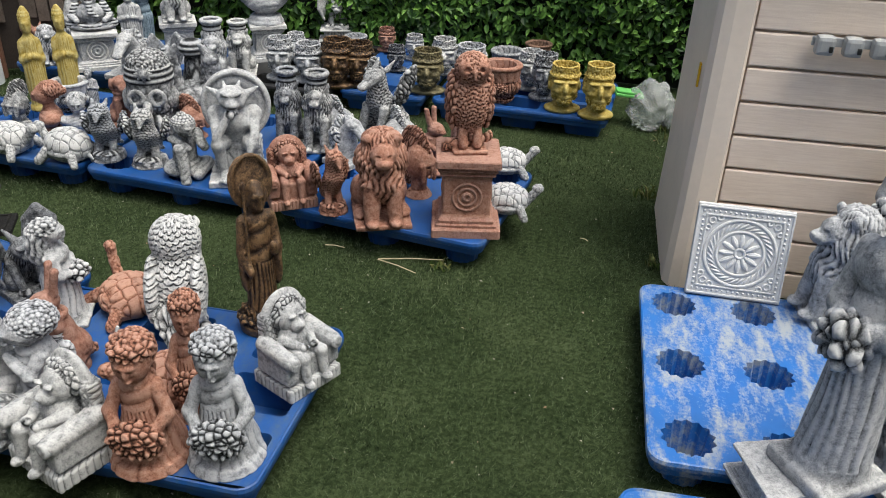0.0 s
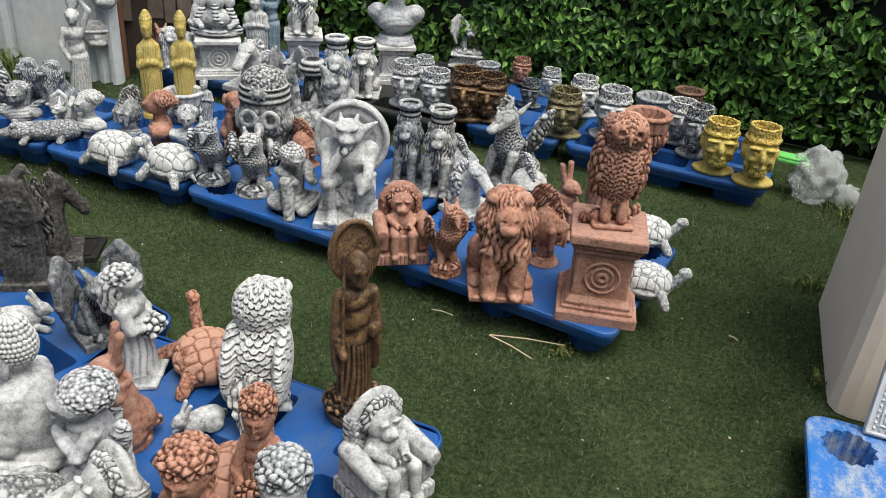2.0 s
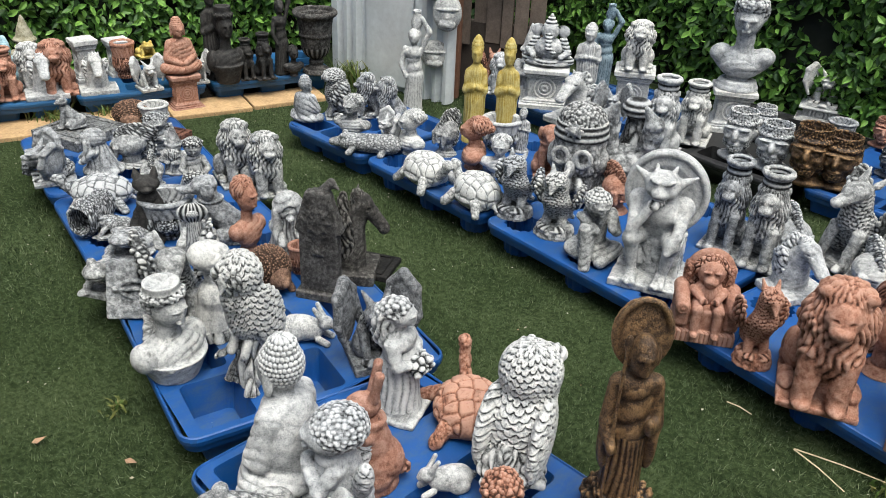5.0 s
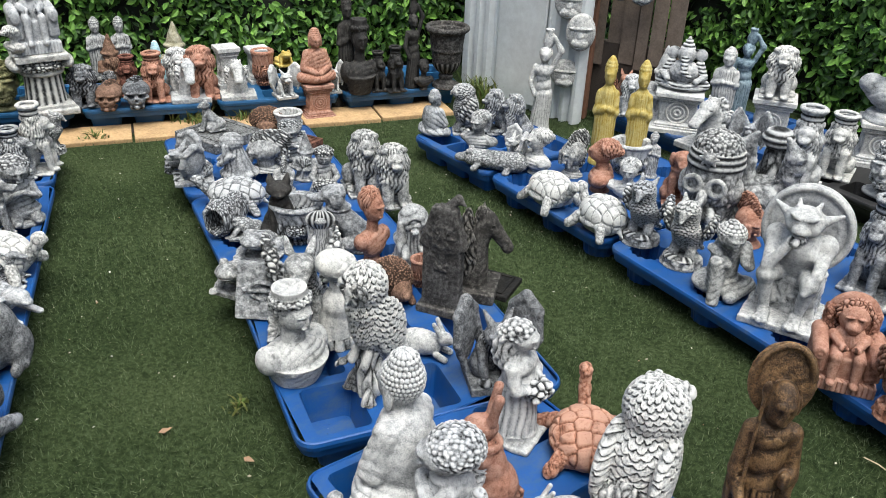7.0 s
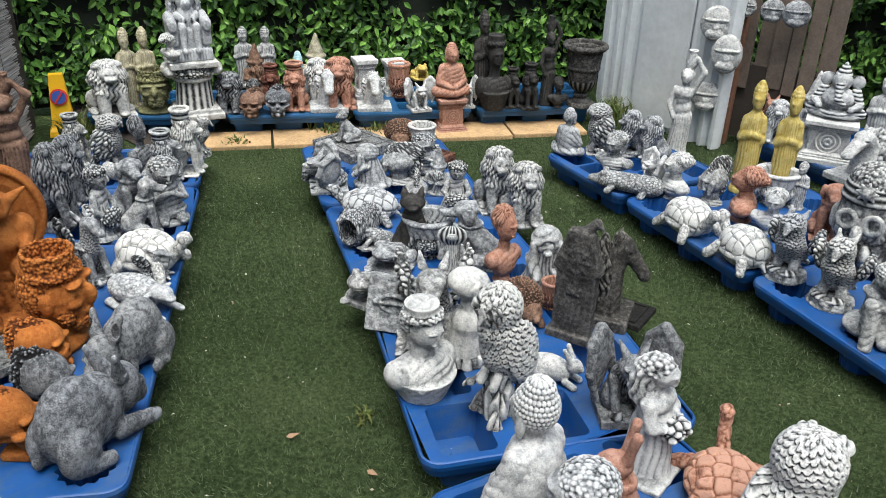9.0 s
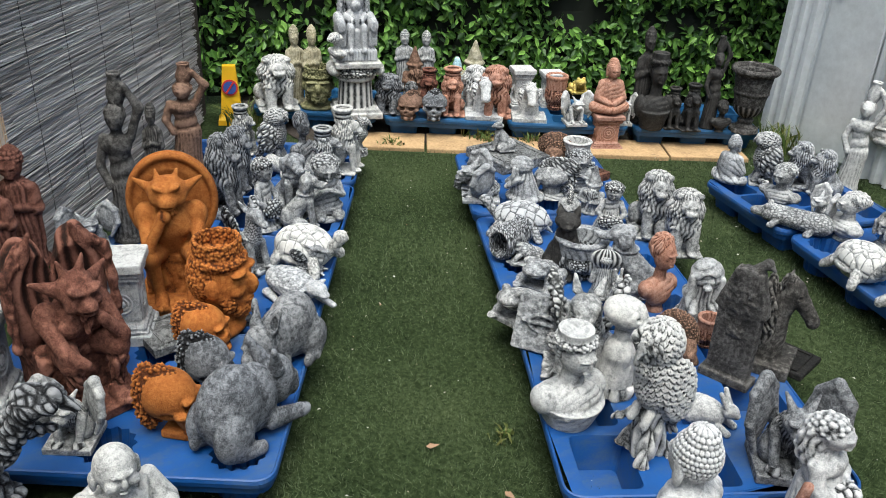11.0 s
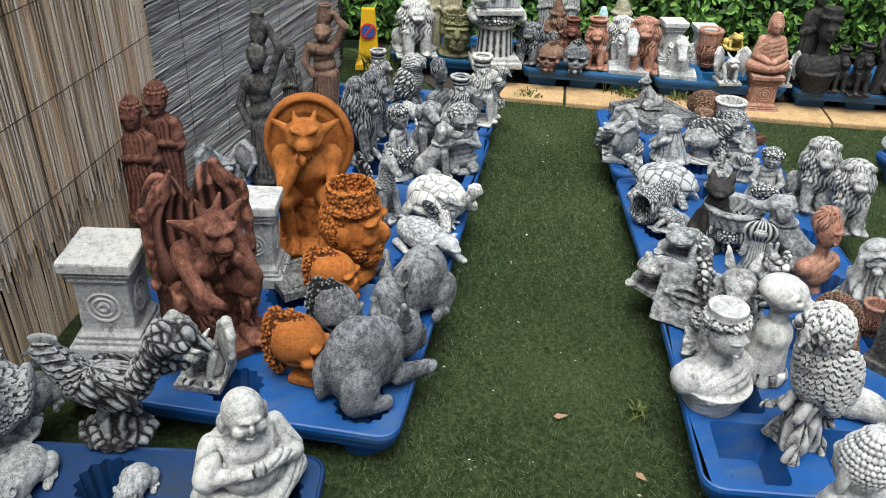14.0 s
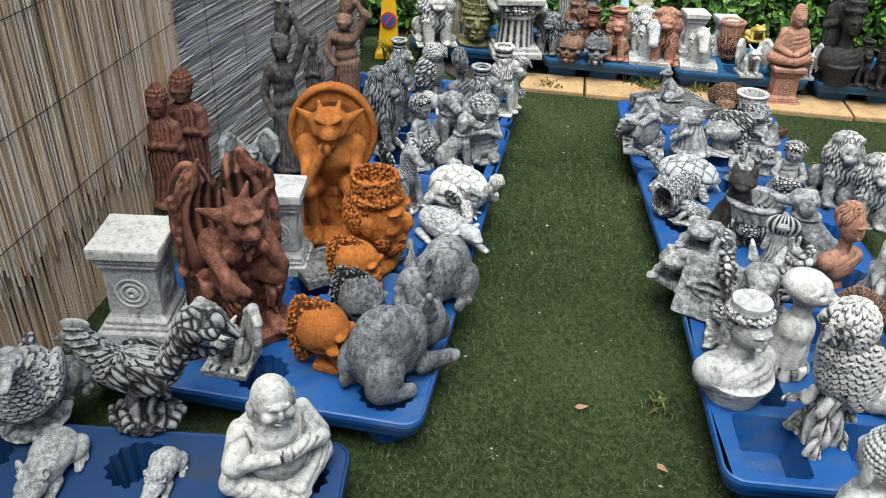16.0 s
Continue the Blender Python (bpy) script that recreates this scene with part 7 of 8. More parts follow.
put("robed", -0.076, 3.823, 0.120, 0.453, 0.160, 29, "terra", "terracotta robed figure behind owl plinth", "statue")
put("throne_gargoyle", -0.996, 3.329, 0.120, 0.456, 0.300, 18, "white", "white stone horned gargoyle thinking on a round-backed throne", "statue")
put("sleeping_buddha", -1.208, 3.280, 0.120, 0.304, 0.209, 61, "grey", "grey stone young buddha resting head on knee", "statue")
put("griffin", -1.435, 3.352, 0.120, 0.284, 0.173, 18, "grey", "grey stone griffin on rocky base", "statue")
put("griffin", -1.651, 3.371, 0.120, 0.282, 0.179, 18, "grey", "grey stone eagle griffin with spread wings", "statue")
put("helmet", -1.384, 3.709, 0.120, 0.209, 0.149, 61, "terra", "terracotta swirl helmet", "ornament")
put("totem", -1.591, 3.716, 0.120, 0.416, 0.216, 18, "grey", "grey stone carved skull totem head with crown band", "statue")
put("claw", -1.476, 3.932, 0.120, 0.409, 0.223, 18, "grey", "grey stone pair of upright claws", "statue")
put("dog", -1.803, 3.806, 0.120, 0.249, 0.127, 39, "terra", "terracotta bear wearing a beret", "ornament")
put("turtle", -1.809, 3.312, 0.120, 0.165, 0.266, -98, "palegrey", "white stone tortoise with ridged shell", "ornament")
put("turtle", -2.106, 3.327, 0.120, 0.155, 0.267, 82, "palegrey", "white stone tortoise with fluted shell", "ornament")
put("bust", -2.078, 3.614, 0.120, 0.251, 0.120, -56, "terra", "terracotta girl bust with braided hair", "bust")
put("bust", -1.943, 3.632, 0.120, 0.196, 0.158, 28, "white", "white stone draped bust", "bust")
put("shellpot", -2.146, 3.895, 0.120, 0.160, 0.156, 28, "white", "white stone open shell planter", "planter")
put("robed", -2.059, 3.942, 0.120, 0.220, 0.073, 28, "grey", "small grey stone standing figure", "statue")
put("helmet", -2.277, 3.642, 0.120, 0.224, 0.133, -2, "grey", "grey stone warrior helmet bust", "bust")
put("bust", -2.393, 3.523, 0.120, 0.220, 0.193, -20, "white", "white stone draped lady bust", "bust")
put("gargoyle", -2.524, 3.525, 0.120, 0.183, 0.140, -20, "white", "white stone crouching gargoyle", "statue")
put("pig", -2.537, 3.384, 0.120, 0.093, 0.262, -56, "grey", "grey stone lying crocodile log", "ornament")
put("bust", -2.747, 3.472, 0.120, 0.213, 0.173, 17, "grey", "grey stone bald boy bust", "bust")
put("buddha", -3.065, 3.443, 0.120, 0.243, 0.182, -163, "grey", "grey stone seated monk seen from behind", "statue")
put("owl", -3.007, 3.595, 0.120, 0.259, 0.159, -37, "grey", "grey stone curly owl", "statue")
put("lion", -2.912, 3.740, 0.120, 0.235, 0.148, -19, "grey", "grey stone seated lion", "statue")
put("lion", -2.811, 3.787, 0.120, 0.228, 0.147, -19, "grey", "grey stone seated lion with thick mane", "statue")
put("jar_lady", -3.063, 4.225, 0.000, 0.570, 0.152, 38, "white", "white stone lady carrying a jar on her shoulder", "statue")
put("robed", -2.308, 3.873, 0.120, 0.527, 0.097, 39, "yellow", "yellow-painted tall robed buddhist figure", "statue")
put("robed", -2.182, 3.963, 0.120, 0.524, 0.097, 39, "yellow", "yellow-painted tall robed figure with topknot", "statue")
put("dragon", -2.835, 4.674, 0.120, 0.211, 0.156, 39, "terra", "terracotta scrolled dragon seat", "statue")
put("lion", -2.718, 4.586, 0.120, 0.237, 0.101, 39, "white", "white stone seated lion beside gnome", "statue")
put("gnome", -2.632, 4.745, 0.120, 0.389, 0.144, 39, "white", "pale stone gnome with tall pointed hat", "ornament")
put("plinth", -2.429, 4.634, 0.120, 0.215, 0.280, 34, "white", "white stone plinth carved with rosette", "plinth")
put("ganesha", -2.429, 4.634, 0.335, 0.281, 0.212, 28, "white", "grey stone elephant-headed deity seated on plinth", "statue")
put("robed", -2.375, 4.964, 0.120, 0.411, 0.125, 29, "white", "white stone standing figure beside blue lady", "statue")
put("jar_lady", -2.381, 5.147, 0.120, 0.485, 0.135, 29, "bluegrey", "blue-grey washed lady statue with raised arm", "statue")
put("plinth", -2.016, 4.879, 0.120, 0.245, 0.247, 29, "white", "tall white stone plinth with moulded cap", "plinth")
put("lion", -2.016, 4.879, 0.365, 0.267, 0.136, 29, "white", "white stone lion with pot crown on plinth", "statue")
put("horse_head", -2.121, 4.469, 0.120, 0.283, 0.263, -1, "white", "white stone shaggy pony statue", "statue")
put("gargoyle", -1.947, 4.567, 0.120, 0.248, 0.201, 28, "grey", "grey stone small winged gargoyle", "statue")
put("lion_column", -1.571, 4.403, 0.120, 0.398, 0.150, 18, "white", "grey stone lion pillar with crown", "statue")
put("lion_column", -1.563, 4.727, 0.120, 0.311, 0.141, 18, "white", "white stone lion pillar with pot", "statue")
put("plinth", -1.525, 5.075, 0.120, 0.218, 0.277, 29, "white", "white stone plinth with carved rosette front", "plinth")
put("david_bust", -1.525, 5.075, 0.338, 0.478, 0.232, 18, "white", "white stone classical youth bust on socle", "bust")
put("plinth", -1.234, 5.632, 0.120, 0.074, 0.249, 14, "white", "low white stone plinth under gargoyle", "plinth")
put("gargoyle", -1.234, 5.632, 0.194, 0.227, 0.266, 14, "white", "white stone winged gargoyle perched on plinth", "statue")
put("head_planter", -1.287, 4.658, 0.120, 0.252, 0.168, 8, "white", "white stone bearded man head planter", "planter")
put("head_planter", -1.116, 4.663, 0.120, 0.230, 0.175, 13, "white", "white stone goddess head planter", "planter")
put("head_planter", -1.337, 5.073, 0.120, 0.166, 0.167, 8, "white", "pale stone head planter", "planter")
put("head_planter", -0.935, 4.626, 0.120, 0.278, 0.181, 8, "bronze", "bronze-painted bearded head planter", "planter")
put("head_planter", -0.821, 4.679, 0.120, 0.252, 0.172, 8, "bronze", "bronze-painted woman head planter", "planter")
put("shellpot", -1.019, 5.318, 0.120, 0.114, 0.214, 8, "grey", "grey stone leafy pot", "planter")
put("head_planter", -0.834, 5.402, 0.120, 0.155, 0.165, 8, "terra", "terracotta face planter", "planter")
put("head_planter", -0.621, 5.264, 0.120, 0.161, 0.180, 8, "white", "white stone goddess face planter", "planter")
put("head_planter", -0.679, 5.012, 0.120, 0.155, 0.172, 8, "darkgrey", "dark bronze face planter", "planter")
put("head_planter", -0.418, 4.660, 0.120, 0.248, 0.184, 8, "bronzegreen", "green-bronze woman head planter", "planter")
put("head_planter", -0.387, 5.029, 0.120, 0.218, 0.165, 8, "white", "white stone face planter", "planter")
put("head_planter", -0.185, 4.756, 0.120, 0.267, 0.186, 8, "white", "white stone flower-crowned head planter", "planter")
put("shellpot", -0.007, 5.044, 0.120, 0.177, 0.163, 8, "grey", "grey stone carved pot", "planter")
put("head_planter", 0.149, 4.873, 0.120, 0.231, 0.163, 8, "white", "white stone woman head planter", "planter")
put("head_planter", 0.241, 4.717, 0.120, 0.265, 0.158, 8, "grey", "grey stone curly-haired head planter", "planter")
put("shellpot", 0.003, 4.642, 0.120, 0.214, 0.186, 8, "terra", "terracotta grape-leaf pot", "planter")
put("shellpot", 0.152, 5.409, 0.120, 0.133, 0.167, 9, "brown", "brown clay round pot", "planter")
put("head_planter", 0.355, 4.562, 0.120, 0.262, 0.193, 8, "yellow", "yellow-painted bearded head planter", "planter")
put("head_planter", 0.538, 4.499, 0.120, 0.294, 0.191, 8, "yellow", "yellow-painted woman head planter with pale headscarf", "planter")
put("laughing_buddha", -1.558, 0.617, 0.120, 0.305, 0.270, 110, "palegrey", "white stone laughing buddha with joined palms", "statue")
put("rooster", -1.805, 0.280, 0.120, 0.351, 0.400, -12, "darkgrey", "grey stone rooster with ruffled tail on base", "statue")
put("gargoyle", -1.988, 0.501, 0.120, 0.205, 0.204, 70, "grey", "grey stone winged dragonet", "statue")
put("skull", -1.948, 0.743, 0.120, 0.224, 0.177, 150, "rust", "rust-orange skull with spiky mohawk", "ornament")
put("skull", -2.080, 0.857, 0.120, 0.223, 0.162, 150, "darkgrey", "grey stone skull with black mohawk", "ornament")
put("skull", -2.323, 0.867, 0.120, 0.175, 0.175, 150, "rust", "rust-orange skull with crest", "ornament")
put("dog_curled", -1.871, 0.937, 0.120, 0.279, 0.287, 212, "darkgrey", "dark grey stone sleeping puppy curled up", "ornament")
put("dog_curled", -2.185, 1.093, 0.120, 0.272, 0.254, 40, "darkgrey", "dark grey stone sleeping bear cub", "ornament")
put("lamb", -2.545, 1.213, 0.120, 0.103, 0.238, 120, "white", "pale stone lamb lying down", "ornament")
put("head_planter", -2.430, 0.951, 0.120, 0.333, 0.236, 150, "rust", "rust-orange bearded head planter with hollow crown", "planter")
put("throne_gargoyle", -2.672, 0.828, 0.120, 0.501, 0.301, 82, "rust", "rust-orange gargoyle on round-backed throne", "statue")
put("wing_demon", -2.179, 0.529, 0.120, 0.520, 0.317, 118, "redbrown", "red-brown horned winged demon seated on carved throne", "statue")
put("plinth", -2.214, 0.260, 0.120, 0.300, 0.285, 78, "palegrey", "white-washed stone plinth with moulded cap", "plinth")
put("plinth", -2.482, 0.656, 0.120, 0.282, 0.201, 78, "palegrey", "grey-white stone plinth with carved swag", "plinth")
put("robed", -2.943, 0.263, 0.120, 0.452, 0.159, 80, "redbrown", "red-brown buddhist goddess statue", "statue")
put("robed", -3.061, 0.334, 0.120, 0.458, 0.175, 80, "redbrown", "red-brown tall robed buddhist statue", "statue")
put("gargoyle", -3.150, 0.540, 0.120, 0.175, 0.232, 98, "grey", "pale grey horned gargoyle head and back", "statue")
put("jar_lady", -3.173, 0.687, 0.120, 0.656, 0.168, 80, "darkstone", "dark grey stone lady carrying a water jar", "statue")
put("jar_lady", -3.891, 0.974, 0.120, 0.484, 0.188, 80, "brown", "brown stone lady carrying a water jar", "statue")
put("robed", -3.681, 0.822, 0.120, 0.386, 0.090, 77, "darkstone", "dark grey slim angel figure", "statue")
put("duck", -1.824, 0.031, 0.120, 0.280, 0.194, 98, "grey", "grey stone standing duck", "ornament")
put("dog_curled", -1.909, 0.086, 0.120, 0.106, 0.149, 77, "darkgrey", "dark stone sleeping animal behind rooster", "ornament")
put("dog_curled", -1.645, 0.104, 0.120, 0.087, 0.288, 77, "grey", "grey stone curled cat on pallet", "ornament")
put("dog_curled", -1.592, 0.358, 0.120, 0.059, 0.231, 77, "grey", "grey stone sleeping dog with paws", "ornament")
put("duck", -2.819, 1.040, 0.120, 0.165, 0.117, 120, "grey", "grey stone duck ornament", "ornament")
put("dragon", -2.799, 1.098, 0.120, 0.277, 0.159, 120, "grey", "grey stone standing dragon", "statue")
put("turtle", -2.790, 1.296, 0.120, 0.169, 0.278, 140, "white", "white stone tortoise with raised head", "ornament")
put("dragon", -2.716, 1.295, 0.120, 0.127, 0.199, 150, "grey", "grey stone small scaled dragon", "ornament")
put("dog", -3.104, 1.349, 0.120, 0.232, 0.140, 168, "grey", "grey stone seated dog looking up", "statue")
put("flower_girl", -3.146, 1.203, 0.120, 0.302, 0.152, 131, "grey", "grey stone girl statue with long curls", "statue")
put("dog", -3.282, 1.342, 0.120, 0.266, 0.151, 100, "grey", "grey stone hound in a flat cap", "ornament")
put("cherub", -3.179, 1.467, 0.120, 0.278, 0.131, 89, "grey", "grey stone praying cherub on round base", "statue")
put("lion", -3.322, 1.052, 0.120, 0.358, 0.182, 141, "darkgrey", "dark grey stone seated lion", "statue")
put("lion", -3.563, 1.144, 0.120, 0.297, 0.168, 141, "darkgrey", "dark grey stone seated lion statue", "statue")
put("lion_column", -3.994, 1.240, 0.120, 0.247, 0.143, 141, "grey", "grey stone lion pillar with crown", "statue")
put("owl", -3.870, 1.380, 0.120, 0.260, 0.162, 151, "grey", "grey stone owl with scaled feathers", "statue")
put("bust", -3.772, 1.493, 0.120, 0.269, 0.124, 122, "darkgrey", "dark grey stone lady bust", "bust")
put("lion_column", -3.623, 1.558, 0.120, 0.237, 0.165, 151, "grey", "grey stone lion pillar with ringed pot", "statue")
put("lion_column", -3.662, 1.664, 0.120, 0.315, 0.162, 151, "white", "pale stone lion pillar on white base", "statue")
put("griffin", -3.845, 1.789, 0.120, 0.204, 0.119, 151, "grey", "grey stone griffin", "statue")
put("pig", -3.691, 1.367, 0.120, 0.081, 0.134, 121, "white", "white stone pig peeking out", "ornament")
put("lion", -4.709, 1.541, 0.120, 0.303, 0.206, 89, "white", "pale grey stone seated lion", "statue")
put("robed", -4.752, 1.661, 0.120, 0.449, 0.111, 90, "mossstone", "moss-stained tall robed statue", "statue")
put("robed", -4.709, 1.753, 0.120, 0.456, 0.111, 90, "mossstone", "moss-stained slender robed statue", "statue")
put("head_planter", -4.613, 1.762, 0.120, 0.246, 0.170, 78, "mossgreen", "green mossy buddha face planter", "planter")
put("column", -4.486, 1.947, 0.120, 0.319, 0.251, 84, "white", "white stone fluted column pedestal with carved capital", "column")
put("armchair", -4.486, 1.947, 0.439, 0.409, 0.231, 84, "white", "white stone enthroned figure on column", "statue")
put("bust", -4.417, 1.827, 0.440, 0.156, 0.145, -164, "white", "white stone classical head on column", "bust")
put("lion", -4.487, 2.143, 0.120, 0.223, 0.162, 68, "darkgrey", "dark grey stone curly poodle", "statue")
put("lion", -4.650, 2.335, 0.120, 0.115, 0.123, 79, "darkgrey", "dark grey stone lion cub", "statue")
put("gnome", -4.798, 2.406, 0.120, 0.283, 0.137, 80, "brown", "brown gnome with tall pointed hat", "ornament")
put("robed", -4.909, 2.376, 0.120, 0.362, 0.110, 79, "grey", "grey stone tall robed figure", "statue")
put("robed", -4.850, 2.496, 0.120, 0.364, 0.109, 80, "grey", "grey stone tall standing figure", "statue")
put("skull", -4.346, 2.229, 0.120, 0.147, 0.149, 57, "brown", "brown stone skull with feather crest", "ornament")
put("skull", -4.309, 2.361, 0.120, 0.155, 0.152, 68, "darkgrey", "dark stone skull with feather crest", "ornament")
put("lion_column", -4.527, 2.403, 0.120, 0.222, 0.124, 68, "redbrown", "terracotta lion pillar", "statue")
put("lion_column", -4.354, 2.482, 0.120, 0.270, 0.121, 68, "terra", "terracotta lion pillar with pot", "statue")
put("buddha", -4.514, 2.571, 0.120, 0.283, 0.132, 80, "blue", "pale blue seated buddha", "statue")
put("gnome", -4.638, 2.734, 0.120, 0.346, 0.172, 80, "mossstone", "mossy stone gnome with pointed hat", "ornament")
put("lion", -4.447, 2.657, 0.120, 0.255, 0.156, 80, "white", "white stone lion", "statue")
put("horse_head", -4.251, 2.644, 0.120, 0.240, 0.251, 69, "white", "white stone horse head with braided mane", "bust")
put("lion", -4.298, 2.728, 0.120, 0.291, 0.152, 69, "terra", "terracotta seated lion on base", "statue")
put("plinth", -4.390, 2.940, 0.120, 0.233, 0.182, 81, "white", "white stone plinth with flat cap", "plinth")
put("plinth", -4.384, 3.137, 0.120, 0.199, 0.185, 81, "white", "white stone plinth beside horse head", "plinth")
put("horse_head", -4.153, 2.884, 0.120, 0.218, 0.302, 69, "white", "white stone horse head bookend", "bust")
put("shellpot", -4.295, 3.123, 0.120, 0.210, 0.112, 81, "terra", "terracotta lantern pot", "planter")
put("gargoyle", -4.021, 3.109, 0.120, 0.194, 0.201, 81, "white", "white stone winged gargoyle", "statue")
put("frog", -4.202, 3.213, 0.245, 0.133, 0.110, 82, "yellow", "yellow-hatted small gnome head", "ornament")
put("plinth", -3.933, 3.266, 0.000, 0.203, 0.229, 76, "terra", "terracotta plinth with carved shell", "plinth")
put("buddha", -3.933, 3.266, 0.207, 0.306, 0.227, 76, "terra", "terracotta seated buddha on plinth", "statue")
put("gargoyle", -3.946, 3.390, 0.120, 0.190, 0.135, 76, "white", "white stone winged gargoyle behind buddha", "statue")
put("bust_planter", -3.867, 3.519, 0.120, 0.430, 0.221, 77, "black", "black stone roman bust on socle", "bust")
put("robed", -3.969, 3.503, 0.120, 0.552, 0.131, 76, "black", "black stone tall statue", "statue")
put("lion_column", -3.847, 3.636, 0.120, 0.234, 0.110, 77, "black", "black stone small lion pillar", "statue")
put("lion_column", -3.785, 3.717, 0.120, 0.267, 0.121, 77, "black", "black stone lion pillar", "statue")
put("jar_lady", -3.782, 3.843, 0.120, 0.523, 0.132, 77, "black", "black stone lady with raised arms", "statue")
put("bust", -3.713, 3.877, 0.120, 0.184, 0.111, 77, "black", "small black stone bust", "bust")
put("urn", -3.683, 4.025, 0.120, 0.375, 0.253, 78, "darkstone", "dark cast-stone garden urn", "urn")
put("lion", 1.396, 2.737, 0.120, 0.420, 0.272, -78, "white", "white stone seated lion beside shed", "statue")
put("plinth", 1.063, 1.839, 0.120, 0.088, 0.286, 18, "white", "low white stone block under the draped lady", "plinth")
put("lady", 1.153, 1.840, 0.208, 0.880, 0.204, -60, "white", "white stone draped lady statue on round base", "statue")
put("lady", 1.536, 2.831, 0.120, 0.766, 0.195, -59, "white", "white stone standing nymph", "statue")
put("throne_gargoyle", 1.363, 1.999, 0.120, 0.407, 0.257, -60, "white", "white stone crouching figure", "statue")

# ---- small things ----
# carved tile leaning on the shed
tile = empty("carved_tile", pose(1.049, 2.770, DECK + 0.002, -13, 0, -2), "pale grey carved stone tile with floral relief leaning on shed", "tile")
bm = bmesh.new()
box(bm, 0, 0, 0.165, 0.32, 0.022, 0.33, 0.004)
part("slab", bm, "tile_white", tile)


def ring_bar(R, r, cx=0, cz=0.165, n=40, yy=-0.012):
    bm = bmesh.new()
    rings = []
    for i in range(n):
        a = 2 * math.pi * i / n
        rings.append([(cx + (R + r * math.cos(q)) * math.cos(a), yy - r * 0.8 * max(0, math.sin(q)), cz + (R + r * math.cos(q)) * math.sin(a)) for q in (0, 0.8, 1.57, 2.3, 3.14)])
    rows = [[bm.verts.new(v) for v in r_] for r_ in rings]
    for i in range(n):
        for j in range(4):
            bm.faces.new((rows[i][j], rows[(i + 1) % n][j], rows[(i + 1) % n][j + 1], rows[i][j + 1]))
    return bm


for R, r in ((0.118, 0.006), (0.078, 0.005), (0.016, 0.005)):
    part("ring", ring_bar(R, r), "tile_white", tile)
blob = bmesh.new()
bmesh.ops.create_uvsphere(blob, u_segments=8, v_segments=6, radius=1)
petal_mesh = bpy.data.meshes.new("petal")
blob.to_mesh(petal_mesh)
blob.free()
petal_mesh.materials.append(MATS["tile_white"])


def knob(name, x, z, sx, sz, turn, sy=0.008, parent=tile, yy=-0.011):
    ob = new(name, petal_mesh)
    ob.parent = parent
    ob.matrix_basis = pose(x, yy, z, 0, turn, 0) @ Matrix.Diagonal((sx, sy, sz, 1))


for i in range(12):
    a = 2 * math.pi * i / 12
    knob("petal", 0.045 * math.sin(a), 0.165 + 0.045 * math.cos(a), 0.010, 0.026, 30 * i)
for i in range(32):
    a = 2 * math.pi * i / 32
    knob("leaf", 0.098 * math.sin(a), 0.165 + 0.098 * math.cos(a), 0.0045, 0.018, math.degrees(a) + 55, 0.006)
for i in range(17):
    for sx, sz in ((-0.138 + 0.01725 * i, 0.305), (-0.138 + 0.01725 * i, 0.025), (-0.138, 0.027 + 0.0173 * i), (0.138, 0.027 + 0.0173 * i)):
        knob("bead", sx, sz, 0.0045, 0.0045, 0, 0.006)
for sx in (-1, 1):
    for sz in (-1, 1):
        part("boss", ring_bar(0.010, 0.004, sx * 0.107, 0.165 + sz * 0.107, 14), "tile_white", tile)
        part("boss", ring_bar(0.008, 0.004, sx * 0.082, 0.165 + sz * 0.118, 14), "tile_white", tile)
        part("boss", ring_bar(0.008, 0.004, sx * 0.118, 0.165 + sz * 0.082, 14), "tile_white", tile)
for x0, z0, lx, lz in ((0, 0.320, 0.31, 0.006), (0, 0.010, 0.31, 0.006), (0, 0.292, 0.262, 0.005), (0, 0.038, 0.262, 0.005)):
    bm = bmesh.new()
    box(bm, x0, -0.013, z0, lx, 0.006, lz, 0.001)
    part("border", bm, "tile_white", tile)
    bm = bmesh.new()
    box(bm, z0 - 0.165, -0.013, 0.165, lz, 0.006, lx, 0.001)
    part("border", bm, "tile_white", tile)

# slabs lying on the pallets
def slab_box(x, yy, z, sx, sy, sz, turn, mat, label):
    bm = bmesh.new()
    box(bm, 0, 0, sz / 2, sx, sy, sz, 0.004)
    for i in (-1, 1):
        box(bm, i * sx * 0.38, 0, sz + 0.002, 0.008, sy * 0.8, 0.006, 0.001)
        box(bm, 0, i * sy * 0.38, sz + 0.002, sx * 0.8, 0.008, 0.006, 0.001)
    ob = part("stone_slab", bm, mat)
    ob.matrix_world = pose(x, yy, z, 0, 0, turn)
    tagged(ob, label, "slab")


slab_box(-3.588, 2.493, DECK, 0.30, 0.30, 0.05, 15, "palegrey", "white carved stone slab lying under a cat ornament")
slab_box(-3.300, 2.744, DECK, 0.22, 0.2, 0.04, 20, "terra", "terracotta carved tile lying on the pallet")
slab_box(-0.355, 3.365, DECK, 0.16, 0.12, 0.02, 20, "tile_white", "small white stone slab behind the griffin")
slab_box(-1.745, 2.626, DECK, 0.22, 0.16, 0.02, 25, "darkstone", "black flat plinth slab under the horse head")
put("cat", -3.598, 2.454, DECK + 0.055, 0.16, 0.10, -20, "grey", "small grey stone cat lying on a carved slab", "ornament")
slab_box(-2.450, 0.852, DECK, 0.18, 0.34, 0.03, 20, "palegrey", "pale stone slab beside the orange planter")

